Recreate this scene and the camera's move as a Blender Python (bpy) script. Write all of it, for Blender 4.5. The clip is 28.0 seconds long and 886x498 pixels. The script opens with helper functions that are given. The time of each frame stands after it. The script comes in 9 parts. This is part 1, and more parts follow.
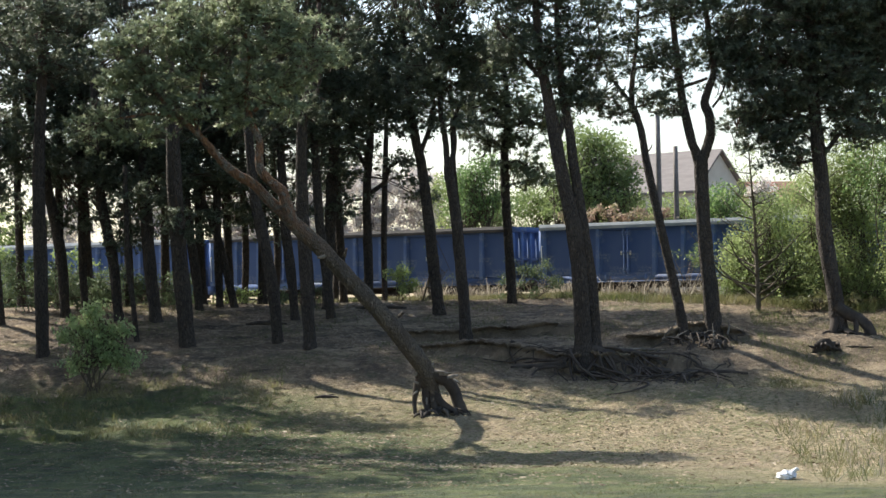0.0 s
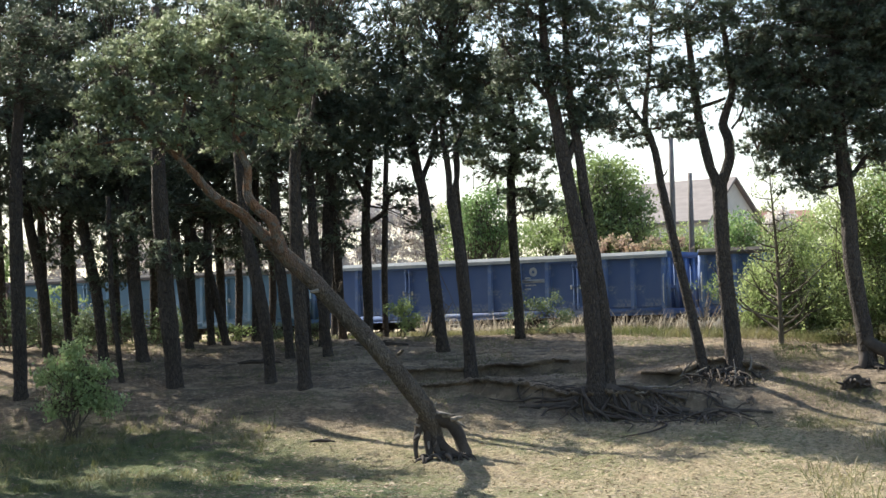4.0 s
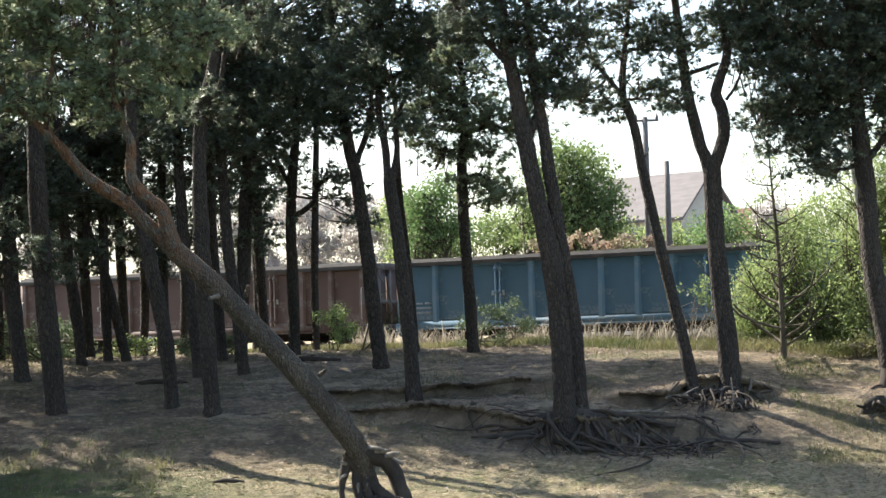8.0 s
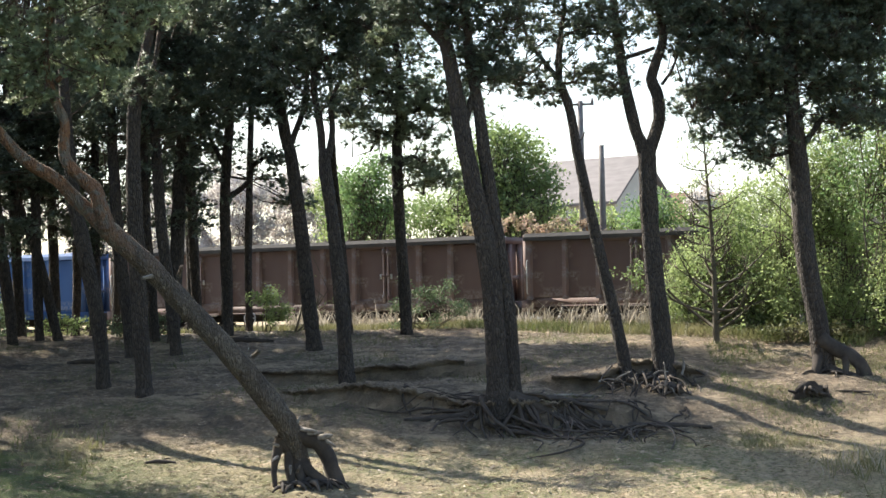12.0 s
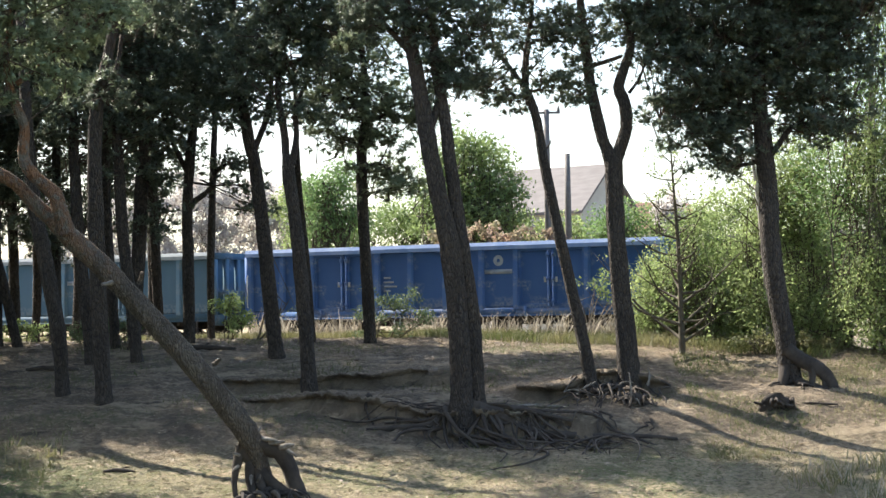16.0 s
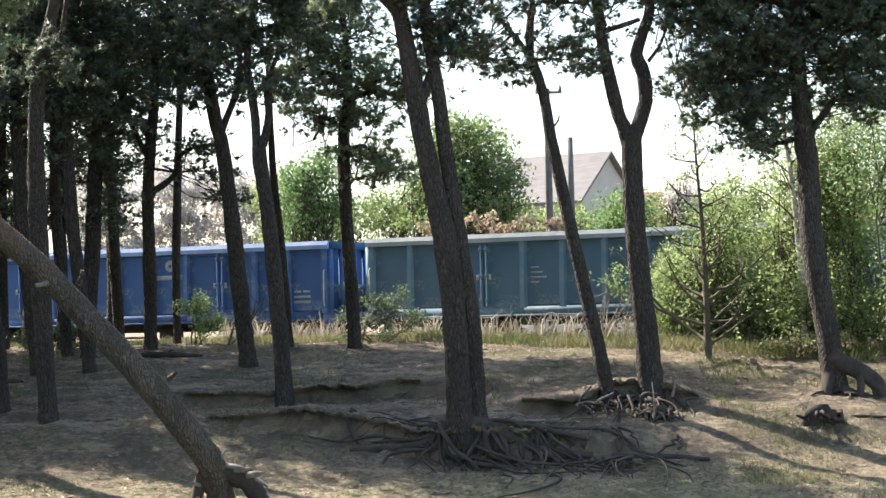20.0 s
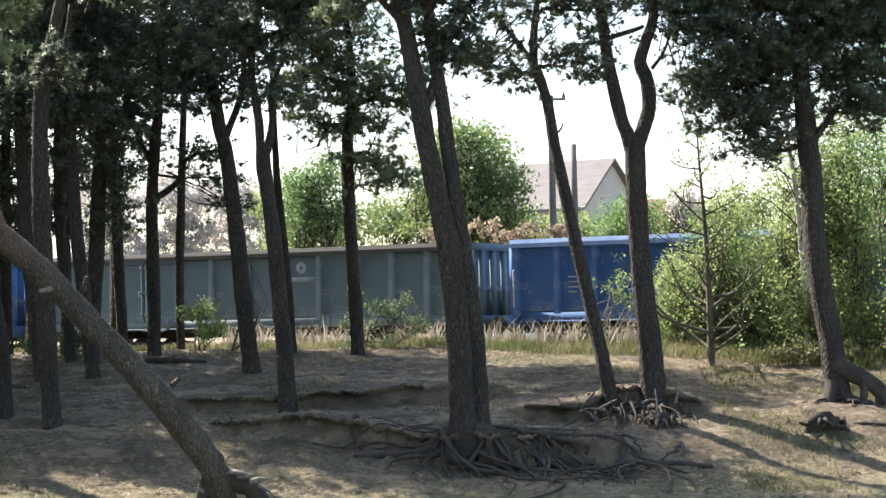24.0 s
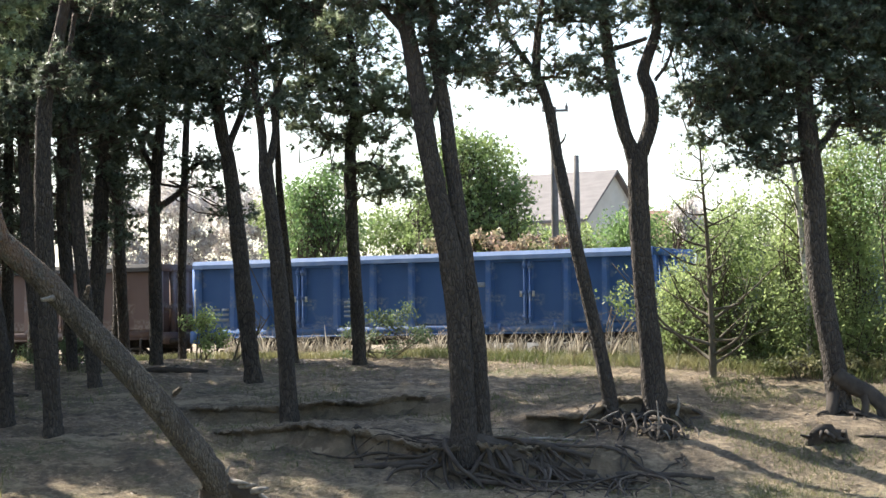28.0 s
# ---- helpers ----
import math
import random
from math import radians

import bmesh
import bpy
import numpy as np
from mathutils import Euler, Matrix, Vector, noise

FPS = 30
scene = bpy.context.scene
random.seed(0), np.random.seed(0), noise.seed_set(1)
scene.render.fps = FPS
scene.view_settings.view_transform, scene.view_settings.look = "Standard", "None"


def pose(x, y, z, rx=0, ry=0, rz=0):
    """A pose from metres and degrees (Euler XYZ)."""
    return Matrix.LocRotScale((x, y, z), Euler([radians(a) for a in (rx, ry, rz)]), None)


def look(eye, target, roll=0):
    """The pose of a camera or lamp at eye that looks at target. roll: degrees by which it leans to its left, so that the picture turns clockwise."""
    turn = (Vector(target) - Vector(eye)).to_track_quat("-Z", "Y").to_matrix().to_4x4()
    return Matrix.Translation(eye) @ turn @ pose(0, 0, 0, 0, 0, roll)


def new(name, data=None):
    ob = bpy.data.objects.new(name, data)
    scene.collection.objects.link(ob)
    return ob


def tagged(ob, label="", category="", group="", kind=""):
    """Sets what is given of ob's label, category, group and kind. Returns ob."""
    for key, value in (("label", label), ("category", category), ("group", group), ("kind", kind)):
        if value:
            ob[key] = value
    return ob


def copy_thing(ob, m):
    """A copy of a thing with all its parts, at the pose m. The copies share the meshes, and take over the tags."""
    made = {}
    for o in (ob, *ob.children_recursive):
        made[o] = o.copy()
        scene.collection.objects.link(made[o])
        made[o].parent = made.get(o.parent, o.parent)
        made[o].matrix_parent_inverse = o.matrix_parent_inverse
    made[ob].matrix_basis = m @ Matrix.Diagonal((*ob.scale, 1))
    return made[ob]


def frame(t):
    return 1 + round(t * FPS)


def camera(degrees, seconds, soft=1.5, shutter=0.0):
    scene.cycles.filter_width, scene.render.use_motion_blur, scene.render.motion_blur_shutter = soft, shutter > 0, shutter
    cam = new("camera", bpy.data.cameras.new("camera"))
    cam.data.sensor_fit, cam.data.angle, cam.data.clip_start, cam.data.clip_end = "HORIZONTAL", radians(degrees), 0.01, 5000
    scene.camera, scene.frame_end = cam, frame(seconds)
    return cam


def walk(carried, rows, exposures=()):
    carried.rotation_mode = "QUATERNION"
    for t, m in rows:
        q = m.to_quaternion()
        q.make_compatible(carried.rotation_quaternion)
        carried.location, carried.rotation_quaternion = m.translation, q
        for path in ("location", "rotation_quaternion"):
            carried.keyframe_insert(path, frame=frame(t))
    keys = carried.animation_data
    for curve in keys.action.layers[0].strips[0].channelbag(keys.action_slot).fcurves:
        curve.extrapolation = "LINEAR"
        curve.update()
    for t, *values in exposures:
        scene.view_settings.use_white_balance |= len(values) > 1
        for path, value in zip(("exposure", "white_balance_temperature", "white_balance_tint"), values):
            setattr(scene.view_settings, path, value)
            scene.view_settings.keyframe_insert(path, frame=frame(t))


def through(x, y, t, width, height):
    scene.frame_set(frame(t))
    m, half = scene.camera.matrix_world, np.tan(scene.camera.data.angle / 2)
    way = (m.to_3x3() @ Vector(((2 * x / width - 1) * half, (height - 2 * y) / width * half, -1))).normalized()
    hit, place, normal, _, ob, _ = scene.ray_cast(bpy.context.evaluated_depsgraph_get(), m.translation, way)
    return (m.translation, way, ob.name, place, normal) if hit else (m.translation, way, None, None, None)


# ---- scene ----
EXPOSURE = 1.36
SUN_UP = 43.0
SKY = 0.132
SUN = 5.0
LITTER, SOIL, SAND = (0.285, 0.215, 0.138), (0.175, 0.134, 0.090), (0.58, 0.455, 0.295)
TURF, STRAW = (0.135, 0.165, 0.052), (0.43, 0.355, 0.21)
SHADE_TURF = (0.060, 0.085, 0.028)
cam = camera(22.18, 28.0, soft=1.5)
# seconds, x, y, z, yaw, pitch, lean
PATH = [
    (0, 0.40, -17.71, 2.25, 3.782, 1.433, -1.060),
    (0.5, 0.43, -19.59, 2.22, 4.297, 1.426, -0.803),
    (1, 0.46, -21.21, 2.20, 4.010, 1.491, -1.160),
    (1.5, 0.46, -21.24, 2.20, 4.269, 1.612, -1.539),
    (2, 0.47, -21.03, 2.20, 3.603, 2.313, -1.580),
    (2.5, 0.44, -19.23, 2.22, 3.866, 2.658, -1.582),
    (3, 0.40, -17.28, 2.25, 3.913, 2.660, -1.544),
    (3.5, 0.36, -15.56, 2.28, 4.082, 2.430, -1.557),
    (5.5, 0.20, -8.50, 2.43, 3.449, 2.171, -1.092),
    (6, 0.18, -6.72, 2.44, 3.222, 2.177, -1.373),
    (6.5, 0.13, -5.14, 2.49, 3.508, 2.190, -1.298),
    (7, 0.08, -3.47, 2.52, 3.892, 2.422, -1.420),
    (7.5, 0.08, -3.52, 2.53, 3.339, 2.440, -1.618),
    (8, 0.09, -3.48, 2.53, 2.948, 2.386, -1.698),
    (8.5, 0.09, -3.50, 2.53, 2.863, 2.627, -1.346),
    (9, 0.09, -3.51, 2.53, 2.463, 2.947, -1.377),
    (9.5, 0.11, -3.46, 2.54, 2.249, 2.826, -1.306),
    (10, 0.10, -3.49, 2.54, 2.126, 1.969, -1.120),
    (10.5, 0.10, -3.45, 2.54, 2.031, 1.598, -0.942),
    (11, 0.10, -3.40, 2.54, 1.882, 1.648, -1.291),
    (11.5, 0.07, -3.48, 2.54, 1.382, 1.952, -1.328),
    (13.5, 0.06, -2.94, 2.56, 1.142, 1.525, -1.118),
    (14, 0.06, -2.88, 2.56, 0.874, 2.075, -1.048),
    (14.5, 0.06, -2.97, 2.56, 0.404, 2.224, -1.370),
    (15, 0.06, -2.98, 2.56, 0.182, 2.154, -1.272),
    (15.5, 0.06, -2.93, 2.56, 0.331, 2.049, -1.090),
    (16, 0.06, -2.94, 2.56, 0.370, 2.074, -0.842),
    (16.5, 0.06, -2.92, 2.56, 0.335, 2.248, -0.781),
    (17, 0.05, -2.30, 2.58, 0.052, 2.223, -1.108),
    (17.5, 0.01, -0.67, 2.63, -0.040, 2.012, -1.068),
    (18, -0.02, 1.04, 2.68, -0.079, 1.869, -0.998),
    (18.5, -0.06, 2.54, 2.73, -0.198, 2.068, -0.958),
    (19, -0.08, 3.31, 2.76, -0.271, 2.220, -1.136),
    (19.5, -0.08, 3.34, 2.76, -0.182, 2.094, -1.234),
    (20, -0.07, 3.37, 2.76, 0.095, 1.917, -1.237),
    (20.5, -0.07, 3.35, 2.76, 0.061, 1.937, -1.185),
    (21, -0.07, 3.34, 2.76, 0.377, 2.058, -1.239),
    (21.5, -0.07, 3.33, 2.76, 0.648, 2.237, -1.206),
    (23.5, -0.07, 3.29, 2.76, 0.223, 2.317, -1.362),
    (24, -0.07, 3.33, 2.76, 0.179, 2.083, -1.119),
    (24.5, -0.07, 3.35, 2.76, 0.291, 2.220, -0.886),
    (25, -0.07, 3.32, 2.76, 0.128, 2.715, -0.802),
    (25.5, -0.08, 3.32, 2.76, -0.121, 3.044, -0.858),
    (26, -0.06, 3.32, 2.78, -0.213, 3.337, -0.538),
    (26.5, -0.06, 3.33, 2.78, -0.414, 3.499, -0.431),
    (27, -0.06, 3.36, 2.75, -0.481, 2.701, -0.769),
    (27.5, -0.08, 3.38, 2.76, -0.109, 2.439, -0.815),
    (28, -0.07, 3.32, 2.76, 0.230, 2.353, -0.839),
]

walk(cam, [(t, pose(x, y, z, 90 + pitch, 0, yaw) @ pose(0, 0, 0, 0, 0, roll)) for t, x, y, z, yaw, pitch, roll in PATH],
     [(0.0, EXPOSURE - 0.56), (2.0, EXPOSURE - 0.42), (3.5, EXPOSURE - 0.25), (7.0, EXPOSURE - 0.07), (15.0, EXPOSURE - 0.06), (20.0, EXPOSURE + 0.10), (28.0, EXPOSURE + 0.08)])

# ---- sky and sun: afternoon sun from the left, a little beyond the wood ----
SUN_TO = Vector((-0.766, 0.643, 0)).normalized() * math.cos(radians(SUN_UP)) + Vector((0, 0, math.sin(radians(SUN_UP))))
world = bpy.data.worlds.new("sky")
scene.world = world
world.use_nodes = True
wn = world.node_tree.nodes
sky = wn.new("ShaderNodeTexSky")
sky.sky_type, sky.sun_disc = "NISHITA", False
sky.sun_elevation, sky.sun_rotation = radians(SUN_UP), radians(-50)
sky.air_density, sky.dust_density, sky.ozone_density = 1.0, 1.6, 1.0
wn["Background"].inputs["Strength"].default_value = SKY
world.node_tree.links.new(sky.outputs["Color"], wn["Background"].inputs["Color"])
sun_data = bpy.data.lights.new("sun", "SUN")
sun_data.energy, sun_data.angle, sun_data.color = SUN, radians(0.6), (1.0, 0.93, 0.82)
sun = new("sun", sun_data)
sun.matrix_world = look(SUN_TO * 80, (0, 0, 0))


# ---- materials ----
def node(nt, kind, **inputs):
    n = nt.nodes.new(kind)
    for key, value in inputs.items():
        n.inputs[key.replace("_", " ")].default_value = value
    return n


def rgb(c):
    return (c[0], c[1], c[2], 1.0)


def blend(nt, factor, a, b):
    """A colour mixed from a to b; each may be a colour or a socket."""
    m = nt.nodes.new("ShaderNodeMix")
    m.data_type = "RGBA"
    for socket, value in ((m.inputs[0], factor), (m.inputs[6], a), (m.inputs[7], b)):
        if isinstance(value, bpy.types.NodeSocket):
            nt.links.new(value, socket)
        elif isinstance(value, (int, float)):
            socket.default_value = value
        else:
            socket.default_value = rgb(value)
    return m.outputs[2]


def ramp(nt, value, lo, hi):
    r = nt.nodes.new("ShaderNodeMapRange")
    r.inputs["From Min"].default_value, r.inputs["From Max"].default_value = lo, hi
    nt.links.new(value, r.inputs["Value"])
    return r.outputs["Result"]


def mapped(nt, stretch=(1, 1, 1), source="Object"):
    tc, mp = nt.nodes.new("ShaderNodeTexCoord"), nt.nodes.new("ShaderNodeMapping")
    mp.inputs["Scale"].default_value = stretch
    nt.links.new(tc.outputs[source], mp.inputs["Vector"])
    return mp.outputs["Vector"]


def noise_at(nt, where, scale, detail=4, rough=0.6):
    n = node(nt, "ShaderNodeTexNoise", Scale=scale, Detail=detail, Roughness=rough)
    nt.links.new(where, n.inputs["Vector"])
    return n.outputs["Fac"]


def start(name, rough=0.8, metal=0.0):
    m = bpy.data.materials.new(name)
    m.use_nodes = True
    nt = m.node_tree
    b = nt.nodes["Principled BSDF"]
    b.inputs["Roughness"].default_value, b.inputs["Metallic"].default_value = rough, metal
    return m, nt, b


def bump(nt, b, height, strength, distance):
    n = node(nt, "ShaderNodeBump", Strength=strength, Distance=distance)
    nt.links.new(height, n.inputs["Height"])
    nt.links.new(n.outputs["Normal"], b.inputs["Normal"])


def plain(name, c1, c2, scale=4.0, rough=0.8, metal=0.0, fine=40.0, relief=0.3, depth=0.01, stretch=(1, 1, 1), c3=None):
    """A surface whose colour varies at two scales, with fine relief."""
    m, nt, b = start(name, rough, metal)
    v = mapped(nt, stretch)
    big, small = noise_at(nt, v, scale), noise_at(nt, v, fine, 3)
    col = blend(nt, ramp(nt, big, 0.35, 0.65), c1, c2)
    if c3:
        col = blend(nt, ramp(nt, small, 0.52, 0.72), col, c3)
    nt.links.new(col, b.inputs["Base Color"])
    bump(nt, b, small, relief, depth)
    return m


def leafy_material(name, c1, c2, c3, through=0.35, rough=0.6, scale=1.2):
    """Leaves or needles: colour by leaf and by clump, with light coming through."""
    m, nt, b = start(name, rough)
    geo = nt.nodes.new("ShaderNodeNewGeometry")
    clump = noise_at(nt, mapped(nt), scale, 2)
    col = blend(nt, geo.outputs["Random Per Island"], c1, c2)
    col = blend(nt, ramp(nt, clump, 0.4, 0.7), col, c3)
    nt.links.new(col, b.inputs["Base Color"])
    thin = nt.nodes.new("ShaderNodeBsdfTranslucent")
    nt.links.new(col, thin.inputs["Color"])
    mix = nt.nodes.new("ShaderNodeMixShader")
    mix.inputs[0].default_value = through
    nt.links.new(b.outputs[0], mix.inputs[1])
    nt.links.new(thin.outputs[0], mix.inputs[2])
    nt.links.new(mix.outputs[0], nt.nodes["Material Output"].inputs["Surface"])
    return m


def bark_material(name, low, low2, high, turn=4.2, cell=18.0, crack=0.35):
    """Pine bark: cracked grey-brown plates below, thin orange bark above."""
    m, nt, b = start(name, 0.9)
    v = mapped(nt, (1, 1, 0.35))
    vor = node(nt, "ShaderNodeTexVoronoi", Scale=cell)
    vor.feature = "DISTANCE_TO_EDGE"
    nt.links.new(v, vor.inputs["Vector"])
    n1, n2 = noise_at(nt, v, 3.0), noise_at(nt, v, 17.0, 5, 0.7)
    plates = blend(nt, ramp(nt, n1, 0.3, 0.7), low, low2)
    plates = blend(nt, ramp(nt, vor.outputs["Distance"], 0.09, 0.0), plates, [c * crack for c in low])
    plates = blend(nt, ramp(nt, n2, 0.55, 0.75), plates, [min(1, c * 2.0) for c in low2])
    sep = nt.nodes.new("ShaderNodeSeparateXYZ")
    nt.links.new(mapped(nt), sep.inputs[0])
    add = nt.nodes.new("ShaderNodeMath")
    add.operation = "MULTIPLY_ADD"
    nt.links.new(n1, add.inputs[0])
    add.inputs[1].default_value = 1.6
    nt.links.new(sep.outputs["Z"], add.inputs[2])
    upper = blend(nt, ramp(nt, n2, 0.35, 0.65), high, [c * 0.6 for c in high])
    upper = blend(nt, ramp(nt, noise_at(nt, mapped(nt), 4.5, 4), 0.47, 0.60), upper, [c * 1.2 for c in low2])
    nt.links.new(blend(nt, ramp(nt, add.outputs[0], turn + 0.3, turn + 2.2), plates, upper), b.inputs["Base Color"])
    both = nt.nodes.new("ShaderNodeMath")
    both.operation = "MULTIPLY_ADD"
    nt.links.new(vor.outputs["Distance"], both.inputs[0])
    both.inputs[1].default_value = 2.0
    nt.links.new(n2, both.inputs[2])
    bump(nt, b, both.outputs[0], 1.0, 0.06)
    return m


def paint_material(name, base, worn, rust, dirt=0.5, scuff=(0.30, 0.33, 0.35)):
    """Old wagon paint: faded patches, rust runs, pale scrawls rubbed half away."""
    m, nt, b = start(name, 0.72)
    v = mapped(nt)
    runs = mapped(nt, (2.2, 2.2, 0.25))
    fade, streak, chips = noise_at(nt, v, 0.55, 3), noise_at(nt, runs, 2.0, 6, 0.7), noise_at(nt, v, 14.0, 5, 0.7)
    col = blend(nt, ramp(nt, fade, 0.35, 0.7), base, worn)
    col = blend(nt, ramp(nt, streak, 0.62 - 0.1 * dirt, 0.85), col, rust)
    col = blend(nt, ramp(nt, chips, 0.66, 0.74), col, rust)
    scrawl = noise_at(nt, mapped(nt, (1.0, 1.0, 1.6)), 1.1, 2, 0.4)
    rub = nt.nodes.new("ShaderNodeMath")
    rub.operation = "MULTIPLY"
    nt.links.new(ramp(nt, scrawl, 0.53, 0.60), rub.inputs[0])
    nt.links.new(ramp(nt, chips, 0.42, 0.6), rub.inputs[1])
    half = nt.nodes.new("ShaderNodeMath")
    half.operation = "MULTIPLY"
    nt.links.new(rub.outputs[0], half.inputs[0])
    half.inputs[1].default_value = 0.5
    nt.links.new(blend(nt, half.outputs[0], col, scuff), b.inputs["Base Color"])
    bump(nt, b, noise_at(nt, v, 2.5, 3), 0.35, 0.03)
    return m


def ground_material():
    """Sand, brown needle litter and thin grass, mixed by patches."""
    m, nt, b = start("woodland_soil", 0.95)
    v = mapped(nt)
    patch, mid, fine, grit = noise_at(nt, v, 0.35, 5), noise_at(nt, v, 1.7, 5), noise_at(nt, v, 9.0, 5), noise_at(nt, v, 60.0, 3)
    col = blend(nt, ramp(nt, mid, 0.35, 0.65), LITTER, SOIL)
    col = blend(nt, ramp(nt, fine, 0.54, 0.78), col, SAND)
    col = blend(nt, ramp(nt, fine, 0.48, 0.28), col, [c * 0.45 for c in SOIL])
    col = blend(nt, ramp(nt, noise_at(nt, v, 1.1, 5), 0.50, 0.70), col, [c * 0.65 for c in SOIL])
    col = blend(nt, ramp(nt, noise_at(nt, mapped(nt, (0.7, 1.0, 1.0)), 0.55, 5), 0.54, 0.74), col, blend(nt, ramp(nt, fine, 0.4, 0.6), TURF, LITTER))
    # the hollow: trodden straw and sand, with turf in broad patches
    col = blend(nt, ramp(nt, noise_at(nt, mapped(nt, (0.45, 1.0, 1.0)), 1.5, 6, 0.65), 0.53, 0.64), col, blend(nt, fine, LITTER, SAND))
    col = blend(nt, ramp(nt, noise_at(nt, mapped(nt, (0.4, 0.9, 1.0)), 1.9, 6, 0.65), 0.56, 0.66), col, [c * 0.5 for c in SOIL])
    sep = nt.nodes.new("ShaderNodeSeparateXYZ")
    nt.links.new(v, sep.inputs[0])
    lie = mapped(nt, (1.0, 0.6, 1.0))
    trod = blend(nt, ramp(nt, noise_at(nt, lie, 0.8, 5), 0.47, 0.68), STRAW, TURF)
    trod = blend(nt, ramp(nt, noise_at(nt, lie, 2.6, 5, 0.7), 0.52, 0.66), trod, SAND)
    trod = blend(nt, ramp(nt, noise_at(nt, lie, 4.2, 5, 0.75), 0.56, 0.70), trod, [c * 0.9 for c in SOIL])
    trod = blend(nt, ramp(nt, fine, 0.56, 0.38), trod, blend(nt, ramp(nt, patch, 0.35, 0.6), TURF, LITTER))
    # green turf with bare earth, darkened in colour for the shade lying on the side of the wood and nearest to the
    # hollow's bottom
    shade_side = nt.nodes.new("ShaderNodeVectorMath")
    shade_side.operation = "DOT_PRODUCT"
    nt.links.new(v, shade_side.inputs[0])
    shade_side.inputs[1].default_value = (-0.80, -0.52, 0.0)
    side = nt.nodes.new("ShaderNodeMath")
    side.operation = "MULTIPLY_ADD"
    nt.links.new(patch, side.inputs[0])
    side.inputs[1].default_value = 5.0
    nt.links.new(shade_side.outputs["Value"], side.inputs[2])
    shade_turf = blend(nt, ramp(nt, noise_at(nt, lie, 1.3, 5, 0.7), 0.42, 0.60), SHADE_TURF, TURF)
    shade_turf = blend(nt, ramp(nt, noise_at(nt, mapped(nt, (0.5, 1.0, 1.0)), 2.2, 5, 0.7), 0.55, 0.68), shade_turf, [c * 0.8 for c in SOIL])
    shade_turf = blend(nt, ramp(nt, noise_at(nt, lie, 3.4, 5, 0.7), 0.62, 0.74), shade_turf, STRAW)
    trod = blend(nt, ramp(nt, side.outputs[0], -15.0, -11.5), trod, shade_turf)
    edge = nt.nodes.new("ShaderNodeMath")
    edge.operation = "MULTIPLY_ADD"
    nt.links.new(mid, edge.inputs[0])
    edge.inputs[1].default_value = 4.0
    nt.links.new(sep.outputs["Y"], edge.inputs[2])
    col = blend(nt, ramp(nt, edge.outputs[0], 46.0, 43.5), col, trod)
    col = blend(nt, ramp(nt, grit, 0.66, 0.82), col, [min(1, c * 1.4) for c in SAND])
    # steep faces take a mix of darkened soil and paler litter, set by slope
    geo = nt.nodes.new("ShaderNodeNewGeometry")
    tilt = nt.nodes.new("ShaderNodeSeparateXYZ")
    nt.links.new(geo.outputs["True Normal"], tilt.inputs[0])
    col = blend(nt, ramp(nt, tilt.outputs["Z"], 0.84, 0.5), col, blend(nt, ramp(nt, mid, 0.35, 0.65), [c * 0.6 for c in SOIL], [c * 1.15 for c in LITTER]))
    nt.links.new(col, b.inputs["Base Color"])
    lump = nt.nodes.new("ShaderNodeMath")
    lump.operation = "MULTIPLY_ADD"
    nt.links.new(fine, lump.inputs[0])
    lump.inputs[1].default_value = 1.5
    nt.links.new(grit, lump.inputs[2])
    bump(nt, b, lump.outputs[0], 1.0, 0.08)
    return m


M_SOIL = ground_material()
M_BARK = bark_material("pine_bark", (0.046, 0.036, 0.028), (0.084, 0.067, 0.052), (0.100, 0.064, 0.044), 6.8)
M_BARK_LEAN = bark_material("leaning_pine_bark", (0.085, 0.066, 0.048), (0.16, 0.13, 0.095), (0.29, 0.145, 0.070), 4.4, 22.0, 0.4)
M_TWIG = plain("twig_bark", (0.06, 0.045, 0.034), (0.11, 0.075, 0.052), 2.0, 0.9)
M_ROOT = plain("bare_root", (0.032, 0.025, 0.019), (0.075, 0.058, 0.044), 3.0, 0.9, fine=25.0, relief=0.7, depth=0.02)
M_PALE_ROOT = plain("pale_bare_root", (0.075, 0.06, 0.046), (0.13, 0.105, 0.082), 3.0, 0.9, fine=25.0, relief=0.7, depth=0.02)
M_DEADWOOD = plain("bleached_wood", (0.31, 0.275, 0.23), (0.10, 0.08, 0.06), 5.0, 0.85, fine=30.0)
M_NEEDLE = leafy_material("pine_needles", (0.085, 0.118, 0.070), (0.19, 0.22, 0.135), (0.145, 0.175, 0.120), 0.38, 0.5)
# lighter copy of the needles, sunlight put into the colour of two crowns
M_NEEDLE_SUNLIT = leafy_material("sunlit_pine_needles", (0.20, 0.26, 0.13), (0.40, 0.45, 0.26), (0.31, 0.36, 0.21), 0.42, 0.5)
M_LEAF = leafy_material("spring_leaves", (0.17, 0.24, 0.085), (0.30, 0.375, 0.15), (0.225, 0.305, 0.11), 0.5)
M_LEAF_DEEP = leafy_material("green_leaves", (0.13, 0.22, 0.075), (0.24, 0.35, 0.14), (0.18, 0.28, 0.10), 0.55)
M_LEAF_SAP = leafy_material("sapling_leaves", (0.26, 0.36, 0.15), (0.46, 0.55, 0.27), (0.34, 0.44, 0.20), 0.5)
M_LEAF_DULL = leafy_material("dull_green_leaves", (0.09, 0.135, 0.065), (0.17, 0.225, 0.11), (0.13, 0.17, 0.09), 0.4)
M_LEAF_GREY = leafy_material("olive_leaves", (0.22, 0.295, 0.105), (0.38, 0.44, 0.20), (0.29, 0.36, 0.145), 0.62)
